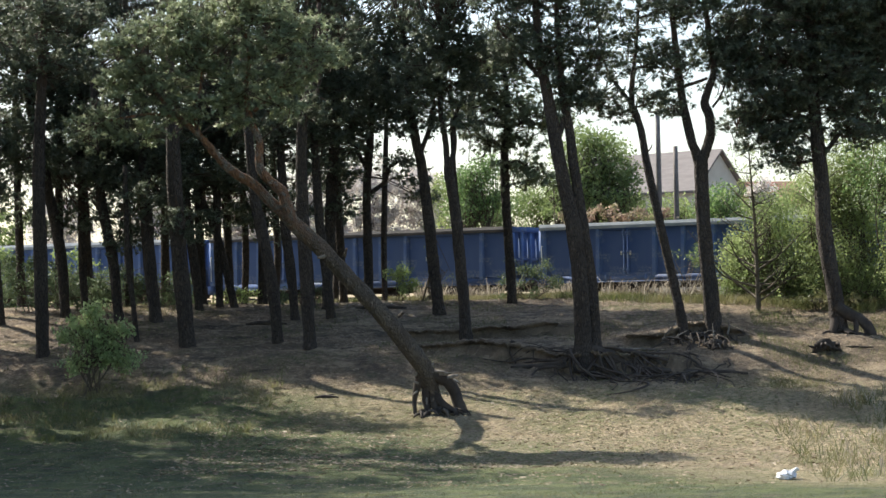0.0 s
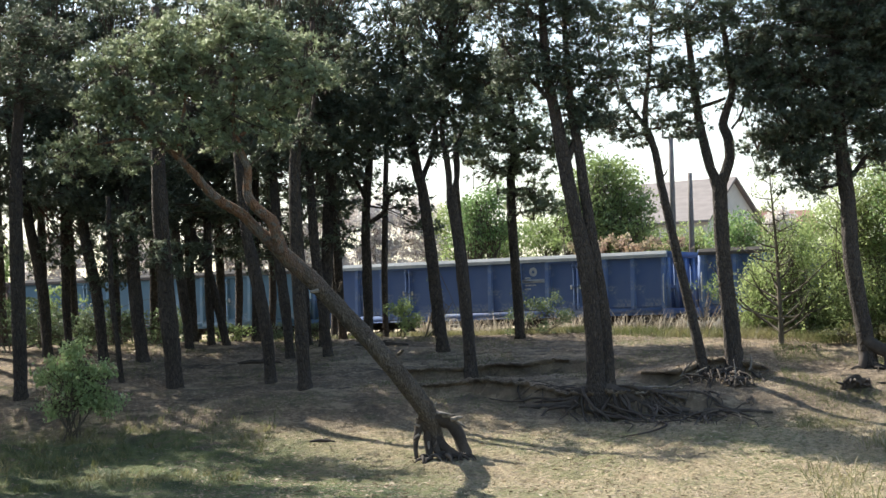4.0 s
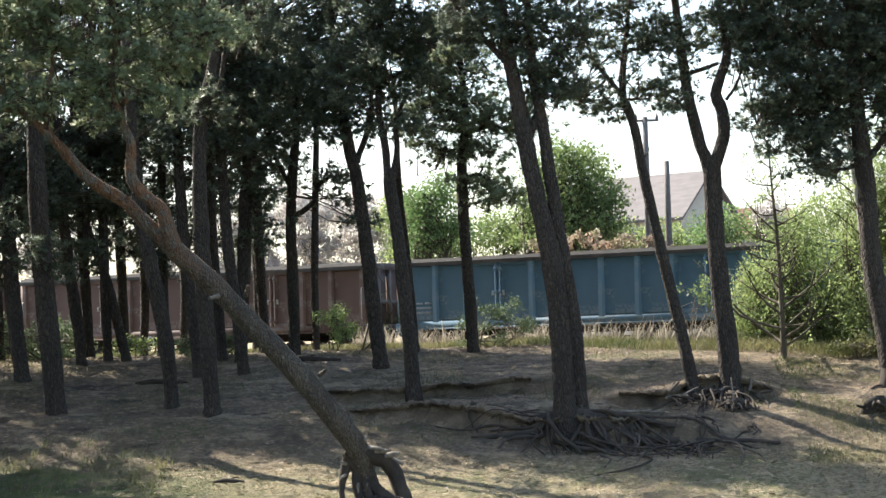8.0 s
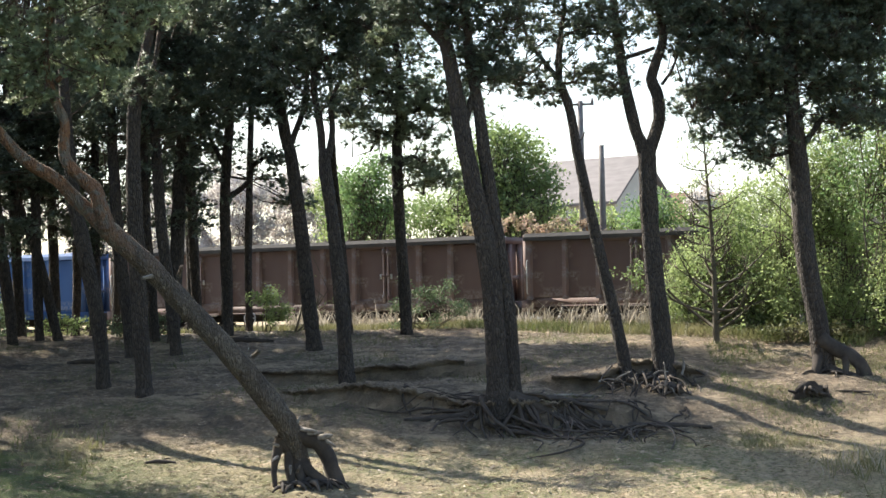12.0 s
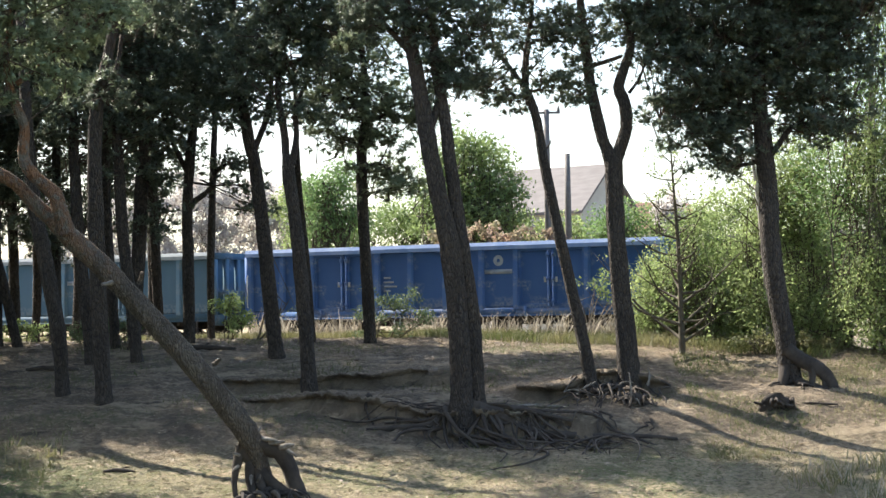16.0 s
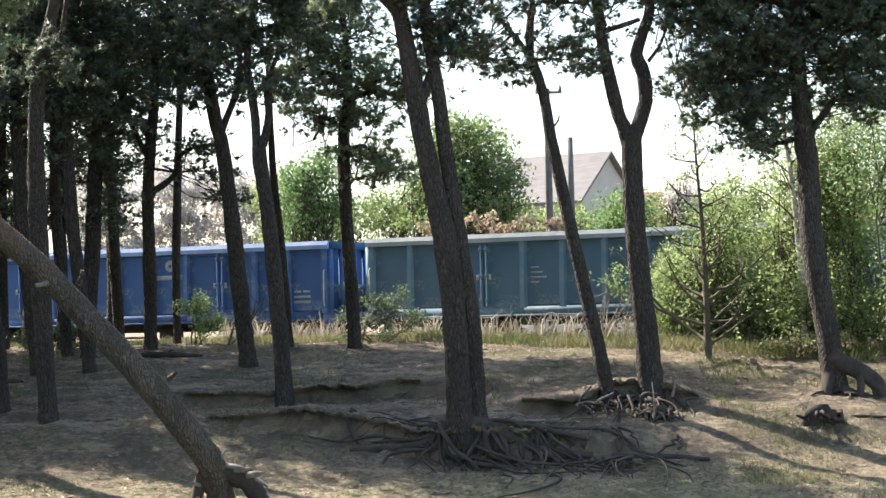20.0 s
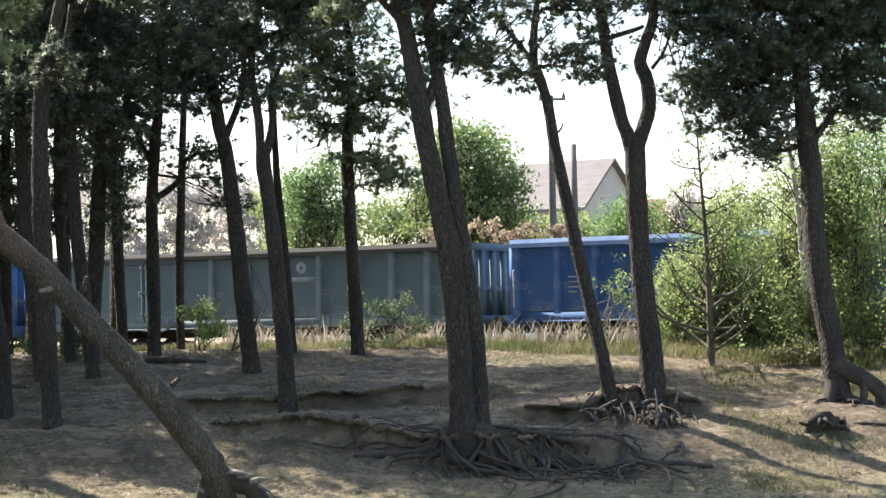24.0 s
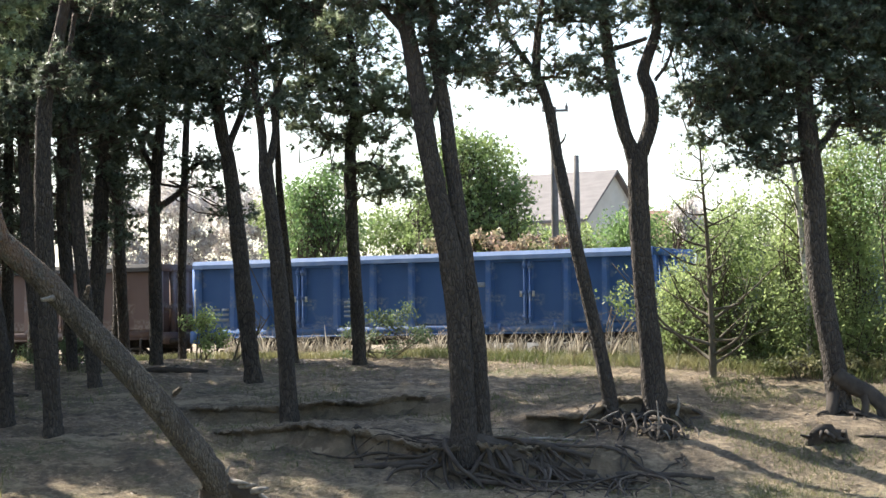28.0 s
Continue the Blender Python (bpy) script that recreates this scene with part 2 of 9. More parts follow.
M_BLOSSOM = leafy_material("white_blossom", (0.62, 0.57, 0.54), (0.85, 0.82, 0.79), (0.52, 0.48, 0.43), 0.5)
M_RED_LEAF = leafy_material("red_spring_leaves", (0.38, 0.25, 0.20), (0.46, 0.35, 0.27), (0.33, 0.32, 0.17), 0.5)
M_REED = leafy_material("dry_reed", (0.36, 0.31, 0.23), (0.58, 0.52, 0.42), (0.28, 0.24, 0.18), 0.3)
M_GRASS = leafy_material("grass_blades", (0.075, 0.098, 0.030), (0.17, 0.185, 0.070), (0.30, 0.27, 0.14), 0.4, scale=0.7)
M_NEEDLE_DROP = leafy_material("fallen_needles", (0.16, 0.11, 0.065), (0.56, 0.44, 0.29), (0.24, 0.18, 0.11), 0.1)
M_BIRCH = plain("birch_bark", (0.60, 0.57, 0.52), (0.42, 0.39, 0.35), 3.0, 0.7, stretch=(1, 1, 5), c3=(0.06, 0.055, 0.05), fine=9.0)
M_YOUNG = plain("young_bark", (0.07, 0.058, 0.038), (0.12, 0.10, 0.066), 3.0, 0.85)
M_BLUE = paint_material("blue_wagon_paint", (0.030, 0.095, 0.27), (0.055, 0.13, 0.30), (0.10, 0.075, 0.07), 0.1)
M_OLD_BLUE = paint_material("faded_blue_wagon_paint", (0.05, 0.10, 0.25), (0.09, 0.14, 0.27), (0.09, 0.075, 0.07), 0.3)
M_TEAL = paint_material("grey_blue_wagon_paint", (0.07, 0.15, 0.22), (0.11, 0.19, 0.25), (0.13, 0.10, 0.08), 0.4)
M_GREY = paint_material("dirty_grey_blue_wagon_paint", (0.10, 0.15, 0.18), (0.14, 0.19, 0.21), (0.16, 0.12, 0.09), 0.6)
M_BROWN = paint_material("rust_brown_wagon_paint", (0.125, 0.078, 0.066), (0.165, 0.112, 0.095), (0.10, 0.065, 0.053), 0.6, (0.36, 0.31, 0.27))
# lighter copies of each wagon paint: grazing sun painted onto ribs and latches
LIT_RIBS = {}
for _paint, _name, _base, _lit_worn in ((M_BLUE, "blue", (0.055, 0.14, 0.36), (0.12, 0.21, 0.42)), (M_OLD_BLUE, "faded_blue", (0.09, 0.16, 0.35), (0.16, 0.23, 0.38)), (M_TEAL, "grey_blue", (0.13, 0.24, 0.33), (0.20, 0.30, 0.37)), (M_GREY, "dirty_grey_blue", (0.16, 0.22, 0.26), (0.24, 0.30, 0.33)), (M_BROWN, "rust_brown", (0.19, 0.125, 0.105), (0.26, 0.18, 0.15))):
    LIT_RIBS[_paint] = paint_material(_name + "_sunlit_rib_paint", _base, _lit_worn, (0.12, 0.09, 0.075), 0.3)
M_TOP_BLUE = plain("bright_blue_top_rail", (0.20, 0.32, 0.60), (0.33, 0.44, 0.68), 1.5, 0.45)
M_TOP_PALE = plain("pale_grey_top_rail", (0.30, 0.34, 0.36), (0.42, 0.45, 0.46), 1.5, 0.5)
M_TOP_DARK = plain("grimy_top_rail", (0.055, 0.05, 0.046), (0.09, 0.08, 0.072), 1.5, 0.7)
M_STEEL = plain("grimy_running_gear", (0.035, 0.030, 0.027), (0.08, 0.065, 0.052), 4.0, 0.75, 0.2)
M_WHEEL = plain("wheel_steel", (0.10, 0.085, 0.075), (0.06, 0.05, 0.045), 4.0, 0.5, 0.6)
M_PALE = plain("off_white_paint", (0.66, 0.66, 0.62), (0.5, 0.5, 0.47), 6.0, 0.6)
M_MARK = plain("worn_marking_paint", (0.40, 0.44, 0.48), (0.28, 0.32, 0.36), 6.0, 0.7)
M_RAIL = plain("rusty_rail", (0.12, 0.07, 0.05), (0.18, 0.11, 0.08), 5.0, 0.6, 0.5)
M_BALLAST = plain("ballast", (0.16, 0.145, 0.13), (0.26, 0.24, 0.22), 9.0, 0.95, fine=35.0, relief=1.0, depth=0.05)
M_WALL = plain("rendered_wall", (0.52, 0.50, 0.44), (0.60, 0.58, 0.52), 1.0, 0.9)
M_ROOF = plain("grey_roofing", (0.14, 0.125, 0.12), (0.185, 0.165, 0.16), 1.0, 0.8, stretch=(1, 1, 6))
M_TILE = plain("red_roof_tiles", (0.34, 0.17, 0.12), (0.42, 0.24, 0.17), 2.0, 0.8)
M_POLE = plain("weathered_pole", (0.15, 0.13, 0.12), (0.22, 0.20, 0.18), 4.0, 0.85)
M_BAG = plain("white_plastic", (0.78, 0.78, 0.77), (0.66, 0.67, 0.68), 8.0, 0.4)


# ---- building blocks ----
def make_mesh(name, verts, faces, material=None, shaded=False):
    """A mesh from arrays: faces all of one size as an array, or any as a list."""
    me = bpy.data.meshes.new(name)
    if isinstance(faces, np.ndarray):
        n, k = faces.shape
        me.vertices.add(len(verts))
        me.vertices.foreach_set("co", np.asarray(verts, np.float32).ravel())
        me.loops.add(n * k)
        me.loops.foreach_set("vertex_index", faces.astype(np.int32).ravel())
        me.polygons.add(n)
        me.polygons.foreach_set("loop_start", np.arange(0, n * k, k, dtype=np.int32))
        me.polygons.foreach_set("loop_total", np.full(n, k, np.int32))
        me.update(calc_edges=True)
    else:
        me.from_pydata([tuple(v) for v in verts], [], faces)
    if shaded:
        me.polygons.foreach_set("use_smooth", np.ones(len(me.polygons), bool))
    if material:
        me.materials.append(material)
    return me


def part(name, me, parent, label="", m=None):
    ob = new(name, me)
    ob.parent = parent
    if m is not None:
        ob.matrix_basis = m
    return tagged(ob, label)


def thing(name, at, label, category, group="", kind=""):
    ob = new(name)
    ob.location = at
    return tagged(ob, label, category, group, kind)


def joined(pieces):
    """Several (verts, quads) as one pair."""
    vs, fs, k = [], [], 0
    for v, f in pieces:
        vs.append(v)
        fs.append(f + k)
        k += len(v)
    return np.concatenate(vs), np.concatenate(fs)


def tube(points, radii, sides=8, rough=0.0, seed=0, steps=1):
    """A tapered tube along points, with an uneven skin; its ends are closed to a point."""
    p, r = np.array(points, float), np.array(radii, float)
    if steps > 1:
        n = len(p)
        s = np.linspace(0, n - 1, (n - 1) * steps + 1)
        i = np.clip(s.astype(int), 0, n - 2)
        f = (s - i)[:, None]
        a, b, c, d = p[np.maximum(i - 1, 0)], p[i], p[i + 1], p[np.minimum(i + 2, n - 1)]
        p = 0.5 * (2 * b + (c - a) * f + (2 * a - 5 * b + 4 * c - d) * f**2 + (3 * b - a - 3 * c + d) * f**3)
        r = np.interp(s, np.arange(n), r)
    t = np.gradient(p, axis=0)
    t /= np.linalg.norm(t, axis=1)[:, None] + 1e-9
    ref = np.array([0.0, 1.0, 0.0]) if abs(t[0][1]) < 0.8 else np.array([1.0, 0.0, 0.0])
    u = np.empty_like(t)
    for i in range(len(p)):  # carry the frame along, so that bends do not pinch
        ref = ref - t[i] * ref.dot(t[i])
        ref = ref / (np.linalg.norm(ref) + 1e-9)
        u[i] = ref
    w = np.cross(t, u)
    ang = np.linspace(0, 2 * np.pi, sides, endpoint=False)
    rng = np.random.default_rng(seed)
    k = 1 + rough * (rng.random((len(p), sides)) - 0.5) * 2
    if rough:
        k = k + rough * 0.8 * np.sin(ang * 3 + rng.random() * 6)[None, :]
    ring = p[:, None, :] + (r[:, None] * k)[:, :, None] * (np.cos(ang)[None, :, None] * u[:, None, :] + np.sin(ang)[None, :, None] * w[:, None, :])
    v = ring.reshape(-1, 3)
    n = len(p)
    i, j = np.meshgrid(np.arange(n - 1), np.arange(sides), indexing="ij")
    a, b = (i * sides + j).ravel(), (i * sides + (j + 1) % sides).ravel()
    q = np.stack([a, b, b + sides, a + sides], 1)
    ends = []
    for base, centre in ((0, p[0]), ((n - 1) * sides, p[-1])):
        v = np.concatenate([v, centre[None]])
        e = len(v) - 1
        for j in range(0, sides, 2):
            ends.append([base + j, base + (j + 1) % sides, base + (j + 2) % sides, e])
    return v, np.concatenate([q, np.array(ends)])


def box(x0, x1, y0, y1, z0, z1, bev=0.0):
    """A box as (verts, quads); bev cuts the long upright edges back for a worn, rounded look."""
    v = np.array([(x, y, z) for z in (z0, z1) for y in (y0, y1) for x in (x0, x1)], float)
    f = np.array([(0, 2, 3, 1), (4, 5, 7, 6), (0, 1, 5, 4), (2, 6, 7, 3), (0, 4, 6, 2), (1, 3, 7, 5)])
    if not bev:
        return v, f
    bm = bmesh.new()
    vs = [bm.verts.new(c) for c in v]
    for q in f:
        bm.faces.new([vs[i] for i in q])
    bmesh.ops.bevel(bm, geom=bm.edges[:], offset=bev, segments=1, affect="EDGES")
    bmesh.ops.triangulate(bm, faces=bm.faces[:])
    bm.verts.index_update()
    out = np.array([c.co[:] for c in bm.verts]), np.array([[l.vert.index for l in q.loops] + [q.loops[0].vert.index] for q in bm.faces])
    bm.free()
    return out[0], out[1][:, :3]


def lathe(profile, sides=16, axis="y"):
    """Turned about an axis: profile of (radius, place along the axis)."""
    ang = np.linspace(0, 2 * np.pi, sides, endpoint=False)
    v = np.array([[(r * math.cos(a), h, r * math.sin(a)) for a in ang] for r, h in profile]).reshape(-1, 3)
    if axis == "x":
        v = v[:, [1, 0, 2]]
    if axis == "z":
        v = v[:, [0, 2, 1]]
    n = len(profile)
    i, j = np.meshgrid(np.arange(n - 1), np.arange(sides), indexing="ij")
    a, b = (i * sides + j).ravel(), (i * sides + (j + 1) % sides).ravel()
    return v, np.stack([a, b, b + sides, a + sides], 1)


def lumps(centres, sizes, rng):
    """Small uneven eight-sided lumps: the close-set middle of each needle brush."""
    n = len(centres)
    axes = np.array([[1, 0, 0], [0, 1, 0], [0, 0, 1], [-1, 0, 0], [0, -1, 0], [0, 0, -1]], float)
    turn = rng.uniform(0, 6.28, n)
    c, s = np.cos(turn), np.sin(turn)
    p = np.repeat(axes[None], n, 0) * rng.uniform(0.6, 1.1, (n, 6, 1)) + rng.normal(size=(n, 6, 3)) * 0.15
    p = np.stack([p[..., 0] * c[:, None] - p[..., 1] * s[:, None], p[..., 0] * s[:, None] + p[..., 1] * c[:, None], p[..., 2] * 0.7], -1)
    v = centres[:, None] + p * np.asarray(sizes)[:, None, None]
    tri = np.array([[0, 1, 2], [1, 3, 2], [3, 4, 2], [4, 0, 2], [1, 0, 5], [3, 1, 5], [4, 3, 5], [0, 4, 5]])
    face = p / (np.linalg.norm(p, axis=2)[..., None] + 1e-9)
    return v.reshape(-1, 3), (np.arange(n)[:, None, None] * 6 + tri).reshape(-1, 3), face.reshape(-1, 3)


def tufts(centres, out, count, length, width, rng):
    """Bristling needle tufts at the centres, pointing mostly the way of out; triangles that face outwards, and their normals."""
    c = np.repeat(centres, count, 0)
    d = rng.normal(size=c.shape) + np.repeat(out, count, 0)
    d /= np.linalg.norm(d, axis=1)[:, None]
    s = np.cross(d, rng.normal(size=c.shape))
    s /= np.linalg.norm(s, axis=1)[:, None]
    ln = length * rng.uniform(0.6, 1.2, (len(c), 1))
    face = np.repeat(out, count, 0) * 1.0 + d * 0.45
    face /= np.linalg.norm(face, axis=1)[:, None] + 1e-9
    s = np.where((np.cross(s, d) * face).sum(1)[:, None] < 0, -s, s)
    v = np.stack([c - s * width / 2, c + s * width / 2, c + d * ln], 1).reshape(-1, 3)
    return v, np.arange(len(v)).reshape(-1, 3), np.repeat(face, 3, 0)


def leaves(centres, length, width, rng, droop=0.3):
    """Single leaves, four-cornered and slightly folded."""
    n = len(centres)
    u = rng.normal(size=(n, 3)) - [0, 0, droop]
    u /= np.linalg.norm(u, axis=1)[:, None]
    w = np.cross(u, rng.normal(size=(n, 3)))
    w /= np.linalg.norm(w, axis=1)[:, None]
    k = rng.uniform(0.6, 1.25, (n, 1))
    fold = np.cross(u, w) * width * 0.25
    v = np.stack([centres, centres + k * (u * length / 2 + w * width / 2) + fold, centres + k * u * length, centres + k * (u * length / 2 - w * width / 2) + fold], 1)
    return v.reshape(-1, 3), np.arange(4 * n).reshape(-1, 4)


def ball(rng, n):
    d = rng.normal(size=(n, 3))
    return d / np.linalg.norm(d, axis=1)[:, None] * rng.random((n, 1)) ** 0.45


# ---- ground ----
TH = math.radians(27.0)  # the railway runs at this angle across the view
PROF_Y = [-60, -25, -10, 0, 15, 26, 33, 38, 42.5, 43.6, 45, 47.5, 50, 54.5, 90]
PROF_Z = [0.9, 0.8, 0.5, 0.1, -0.7, -1.2, -1.1, -0.7, 0.0, 0.25, 0.9, 1.34, 1.9, 2.4, 2.5]


def smooth(a, b, v):
    k = np.clip((v - a) / (b - a), 0, 1)
    return k * k * (3 - 2 * k)


def bank_edge(x):
    """Where the eroded bank breaks off, for each x."""
    return np.interp(x, [-5.2, -4.4, -3.4, -2.6, -1.7, -0.9, 0.0, 1.0, 2.2, 3.5, 4.6], [46.0, 45.8, 45.65, 45.5, 44.95, 44.6, 44.2, 44.3, 44.1, 43.8, 43.6]) + 0.10 * np.sin(x * 3.7 + 1) + 0.05 * np.sin(x * 9.1)


def ledge_edge(x):
    return 47.95 + 0.14 * np.sin(x * 0.9 + 2) + 0.07 * np.sin(x * 4.3) + 0.04 * np.sin(x * 11)


def lip_edge(x):
    return 46.5 + 0.22 * np.sin(x * 2.2) + 0.06 * np.sin(x * 7)


def ground_z(x, y):
    """Height of the ground: a hollow, an eroded bank, the wood's floor rising to a crest, then the railway bed."""
    x, y = np.asarray(x, float), np.asarray(y, float)
    z = sum(np.interp(y + o, PROF_Y, PROF_Z) for o in (-0.8, -0.4, 0, 0.4, 0.8)) / 5
    bank = smooth(-4.8, -3.8, x) * (1 - smooth(2.2, 4.2, x))
    edge = y - bank_edge(x)
    z = z + bank * (0.19 + 0.05 * smooth(-1.6, 0.2, x)) * (1 + 0.25 * np.sin(x * 2.3 + 0.6)) * np.tanh(edge / 0.11) * np.exp(-(edge / 0.9) ** 2)
    z = z + bank * np.exp(-(edge / 0.7) ** 2) * 0.045 * (np.sin(x * 13 + 3 * np.sin(y * 7)) * np.sin(y * 15 + 2 * np.sin(x * 8)) + 0.7 * np.sin(x * 29 + 2 * y) * np.sin(y * 23 - 5 * x))
    ledge = y - ledge_edge(x)
    z = z + 0.15 * smooth(-6, -4.5, x) * (1 - smooth(0, 1.5, x)) * np.tanh(ledge / 0.1) * np.exp(-(ledge / 0.7) ** 2)
    z = z + 0.22 * np.exp(-((x - 3.3) / 1.3) ** 2 - ((y - 47.0) / 1.0) ** 2)
    lip = y - lip_edge(x)
    z = z + 0.17 * smooth(0.9, 1.5, x) * (1 - smooth(4.2, 5.0, x)) * np.tanh(lip / 0.10) * np.exp(-(lip / 0.6) ** 2)
    z = z + 0.12 * np.exp(-((x - 7.2) / 1.2) ** 2 - ((y - 46.0) / 1.2) ** 2)
    for hx, hy, hh, rx, ry in ((-14.6, 40.6, 0.34, 0.9, 0.6), (-16.2, 40.0, 0.30, 0.8, 0.6), (-12.3, 41.2, 0.22, 0.9, 0.5), (-10.6, 42.2, 0.26, 0.8, 0.45), (-13.6, 37.2, 0.22, 1.1, 0.5), (-10.9, 36.6, 0.20, 0.8, 0.5), (-8.9, 42.9, 0.18, 0.7, 0.4), (-15.6, 36.4, 0.24, 0.9, 0.6)):
        z = z + hh * np.exp(-((x - hx) / rx) ** 2 - ((y - hy) / ry) ** 2)
    near = np.exp(-((y - 40) / 25) ** 2)
    z = z + near * (0.05 * np.sin(x * 0.8 + y * 0.5) * np.sin(y * 0.7 - x * 0.3 + 1) + 0.025 * np.sin(x * 2.1 + 1.7 * y) * np.sin(1.9 * y - x))
    d = (y - 59 + math.tan(TH) * x) * math.cos(TH)
    k = smooth(-3.2, -1.0, d)
    return z * (1 - k) + 1.45 * k


def build_ground():
    xs = np.concatenate([[-1500, -700, -350, -180, -100, -70, -50, -38, -30, -25, -21], np.arange(-18, 12.01, 0.13), [13, 15, 18, 22, 28, 38, 55, 80, 140, 300, 700, 1500]])
    ys = np.concatenate([[-300, -120, -60, -40], np.arange(-30, 14, 2.0), np.arange(14, 36, 0.4), np.arange(36, 56, 0.13), np.arange(56, 75, 0.6), [80, 90, 105, 130, 180, 300, 600, 1500, 3500]])
    gx, gy = np.meshgrid(xs, ys)
    gz = ground_z(gx, gy)
    rng = np.random.default_rng(3)
    gz += rng.normal(size=gz.shape) * 0.017 * ((gy > 36) & (gy < 56))
    v = np.stack([gx, gy, gz], -1).reshape(-1, 3)
    w = len(xs)
    i, j = np.meshgrid(np.arange(len(ys) - 1), np.arange(w - 1), indexing="ij")
    a = (i * w + j).ravel()
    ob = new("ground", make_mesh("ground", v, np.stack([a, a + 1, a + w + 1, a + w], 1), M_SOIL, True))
    tagged(ob, "sandy woodland ground with brown needle litter and thin grass", "ground", kind="structure")


build_ground()


def turf_edge(x0, x1, edge, over, thick, seed, label):
    """Sod held by roots that juts out over the washed-out sand below it."""
    rng = np.random.default_rng(seed)
    x = np.arange(x0, x1, 0.05)
    n = len(x)
    fade = np.clip(np.minimum(x - x0, x1 - x) / 0.5, 0.05, 1)
    jut = over * fade * np.clip(0.5 + 0.4 * np.sin(x * 2.3 + seed) + 0.3 * np.sin(x * 6.7 + 2 * seed) + 0.2 * np.sin(x * 15.1 + seed) + 0.12 * rng.normal(size=n), 0.02, 1.3)
    e = edge(x)
    back = ground_z(x, e + 0.45)
    front = np.minimum(ground_z(x, e + 0.22), back) + 0.01 - 0.02 * rng.random(n)
    t = thick * (0.8 + 0.4 * np.sin(x * 3.1) + 0.5 * rng.random(n)) * (0.3 + 0.7 * fade)
    rows = [(e + 0.45, back - 0.02), (e + 0.2, front + 0.03), (e - jut * 0.7, front), (e - jut, front - 0.4 * t), (e - jut * 0.9, front - t), (e + 0.12, front - t * 1.4 - 0.04)]
    v = np.stack([np.column_stack([x, y + rng.normal(size=n) * 0.022, z + rng.normal(size=n) * 0.016]) for y, z in rows], 1).reshape(-1, 3)
    k = len(rows)
    i, j = np.meshgrid(np.arange(n - 1), np.arange(k - 1), indexing="ij")
    a = (i * k + j).ravel()
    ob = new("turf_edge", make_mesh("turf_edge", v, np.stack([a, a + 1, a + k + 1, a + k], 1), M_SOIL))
    tagged(ob, label, "turf edge", kind="structure")


turf_edge(-5.3, -0.6, ledge_edge, 0.16, 0.06, 1, "ragged turf edge over a washed-out ledge")
turf_edge(-4.6, 1.9, bank_edge, 0.05, 0.05, 2, "ragged turf edge on the eroded bank")
turf_edge(1.3, 4.7, lip_edge, 0.20, 0.07, 3, "overhanging turf edge below the forked pine")


# ---- pines ----
pine_seed = [10]
GROUP_PINES = "pines of the wood"


def slivers(starts, ends, r):
    """Many thin three-sided twigs at once."""
    a, b = np.array(starts), np.array(ends)
    d = b - a
    u = np.cross(d, [0.3, 0.5, 0.8])
    u /= np.linalg.norm(u, axis=1)[:, None] + 1e-9
    w = np.cross(d, u)
    w /= np.linalg.norm(w, axis=1)[:, None] + 1e-9
    corners = [u, -0.5 * u + 0.87 * w, -0.5 * u - 0.87 * w]
    v = np.stack([a + r * c for c in corners] + [b + r * 0.4 * c for c in corners], 1).reshape(-1, 3)
    i = (np.arange(len(a)) * 6)[:, None]
    return v, np.concatenate([i + [0, 1, 4, 3], i + [1, 2, 5, 4], i + [2, 0, 3, 5]])


def crown_of(pads, skeleton, dens, rng, fine):
    """Needle tufts gathered in clumps on thin branches that spring from the skeleton's upper points."""
    tuft_at, tuft_out, thick_a, thick_b, shoot_a, shoot_b, sizes = [], [], [], [], [], [], []
    sk = np.array(skeleton)
    for x, y, z, rx, ry, rz in pads:
        n = max(5, int(dens * 14.0 * (rx * ry * rz) ** 0.6 / 0.6))
        for _ in range(n):
            o = ball(rng, 1)[0] * (1.25 if rng.random() < 0.25 else 1.0)
            c = np.array([x, y, z]) + o * [rx, ry, rz]
            near = sk[np.argmin(((sk - c - rng.normal(size=3) * 0.35) ** 2).sum(1) + 0.6 * np.maximum(0, sk[:, 2] - c[2] + 0.2) ** 2)]
            mid = near * 0.45 + c * 0.55 + rng.normal(size=3) * 0.16 - [0, 0, 0.1]
            thick_a += [near, mid]
            thick_b += [mid, c]
            for _ in range(rng.integers(4, 8)):  # brush-like clumps at the twig ends
                k = c + rng.normal(size=3) * [0.28, 0.28, 0.14]
                size = rng.uniform(0.11, 0.20)
                m = int((5, 5, 6)[fine] * (size / 0.15) ** 2)
                q = ball(rng, m) * [size, size, size * 0.7]
                tuft_at.append(k + q)
                tuft_out.append(q / size * 1.3 + [0, 0, 0.45])
                sizes.append(size * 0.52)
                shoot_a.append(c)
                shoot_b.append(k)
    v, f, face = tufts(np.concatenate(tuft_at), np.concatenate(tuft_out), (4, 7, 9)[fine], (0.125, 0.125, 0.115)[fine], (0.075, 0.031, 0.024)[fine], rng)
    lv, lf, lface = lumps(np.array(shoot_b), sizes, rng)
    v, f, face = np.concatenate([v, lv]), np.concatenate([f, lf + len(v)]), np.concatenate([face, lface])
    tv, tf = joined([slivers(thick_a, thick_b, 0.020)] + ([slivers(shoot_a, shoot_b, 0.008)] if fine == 2 else []))
    return (v, f, face), (tv, tf)


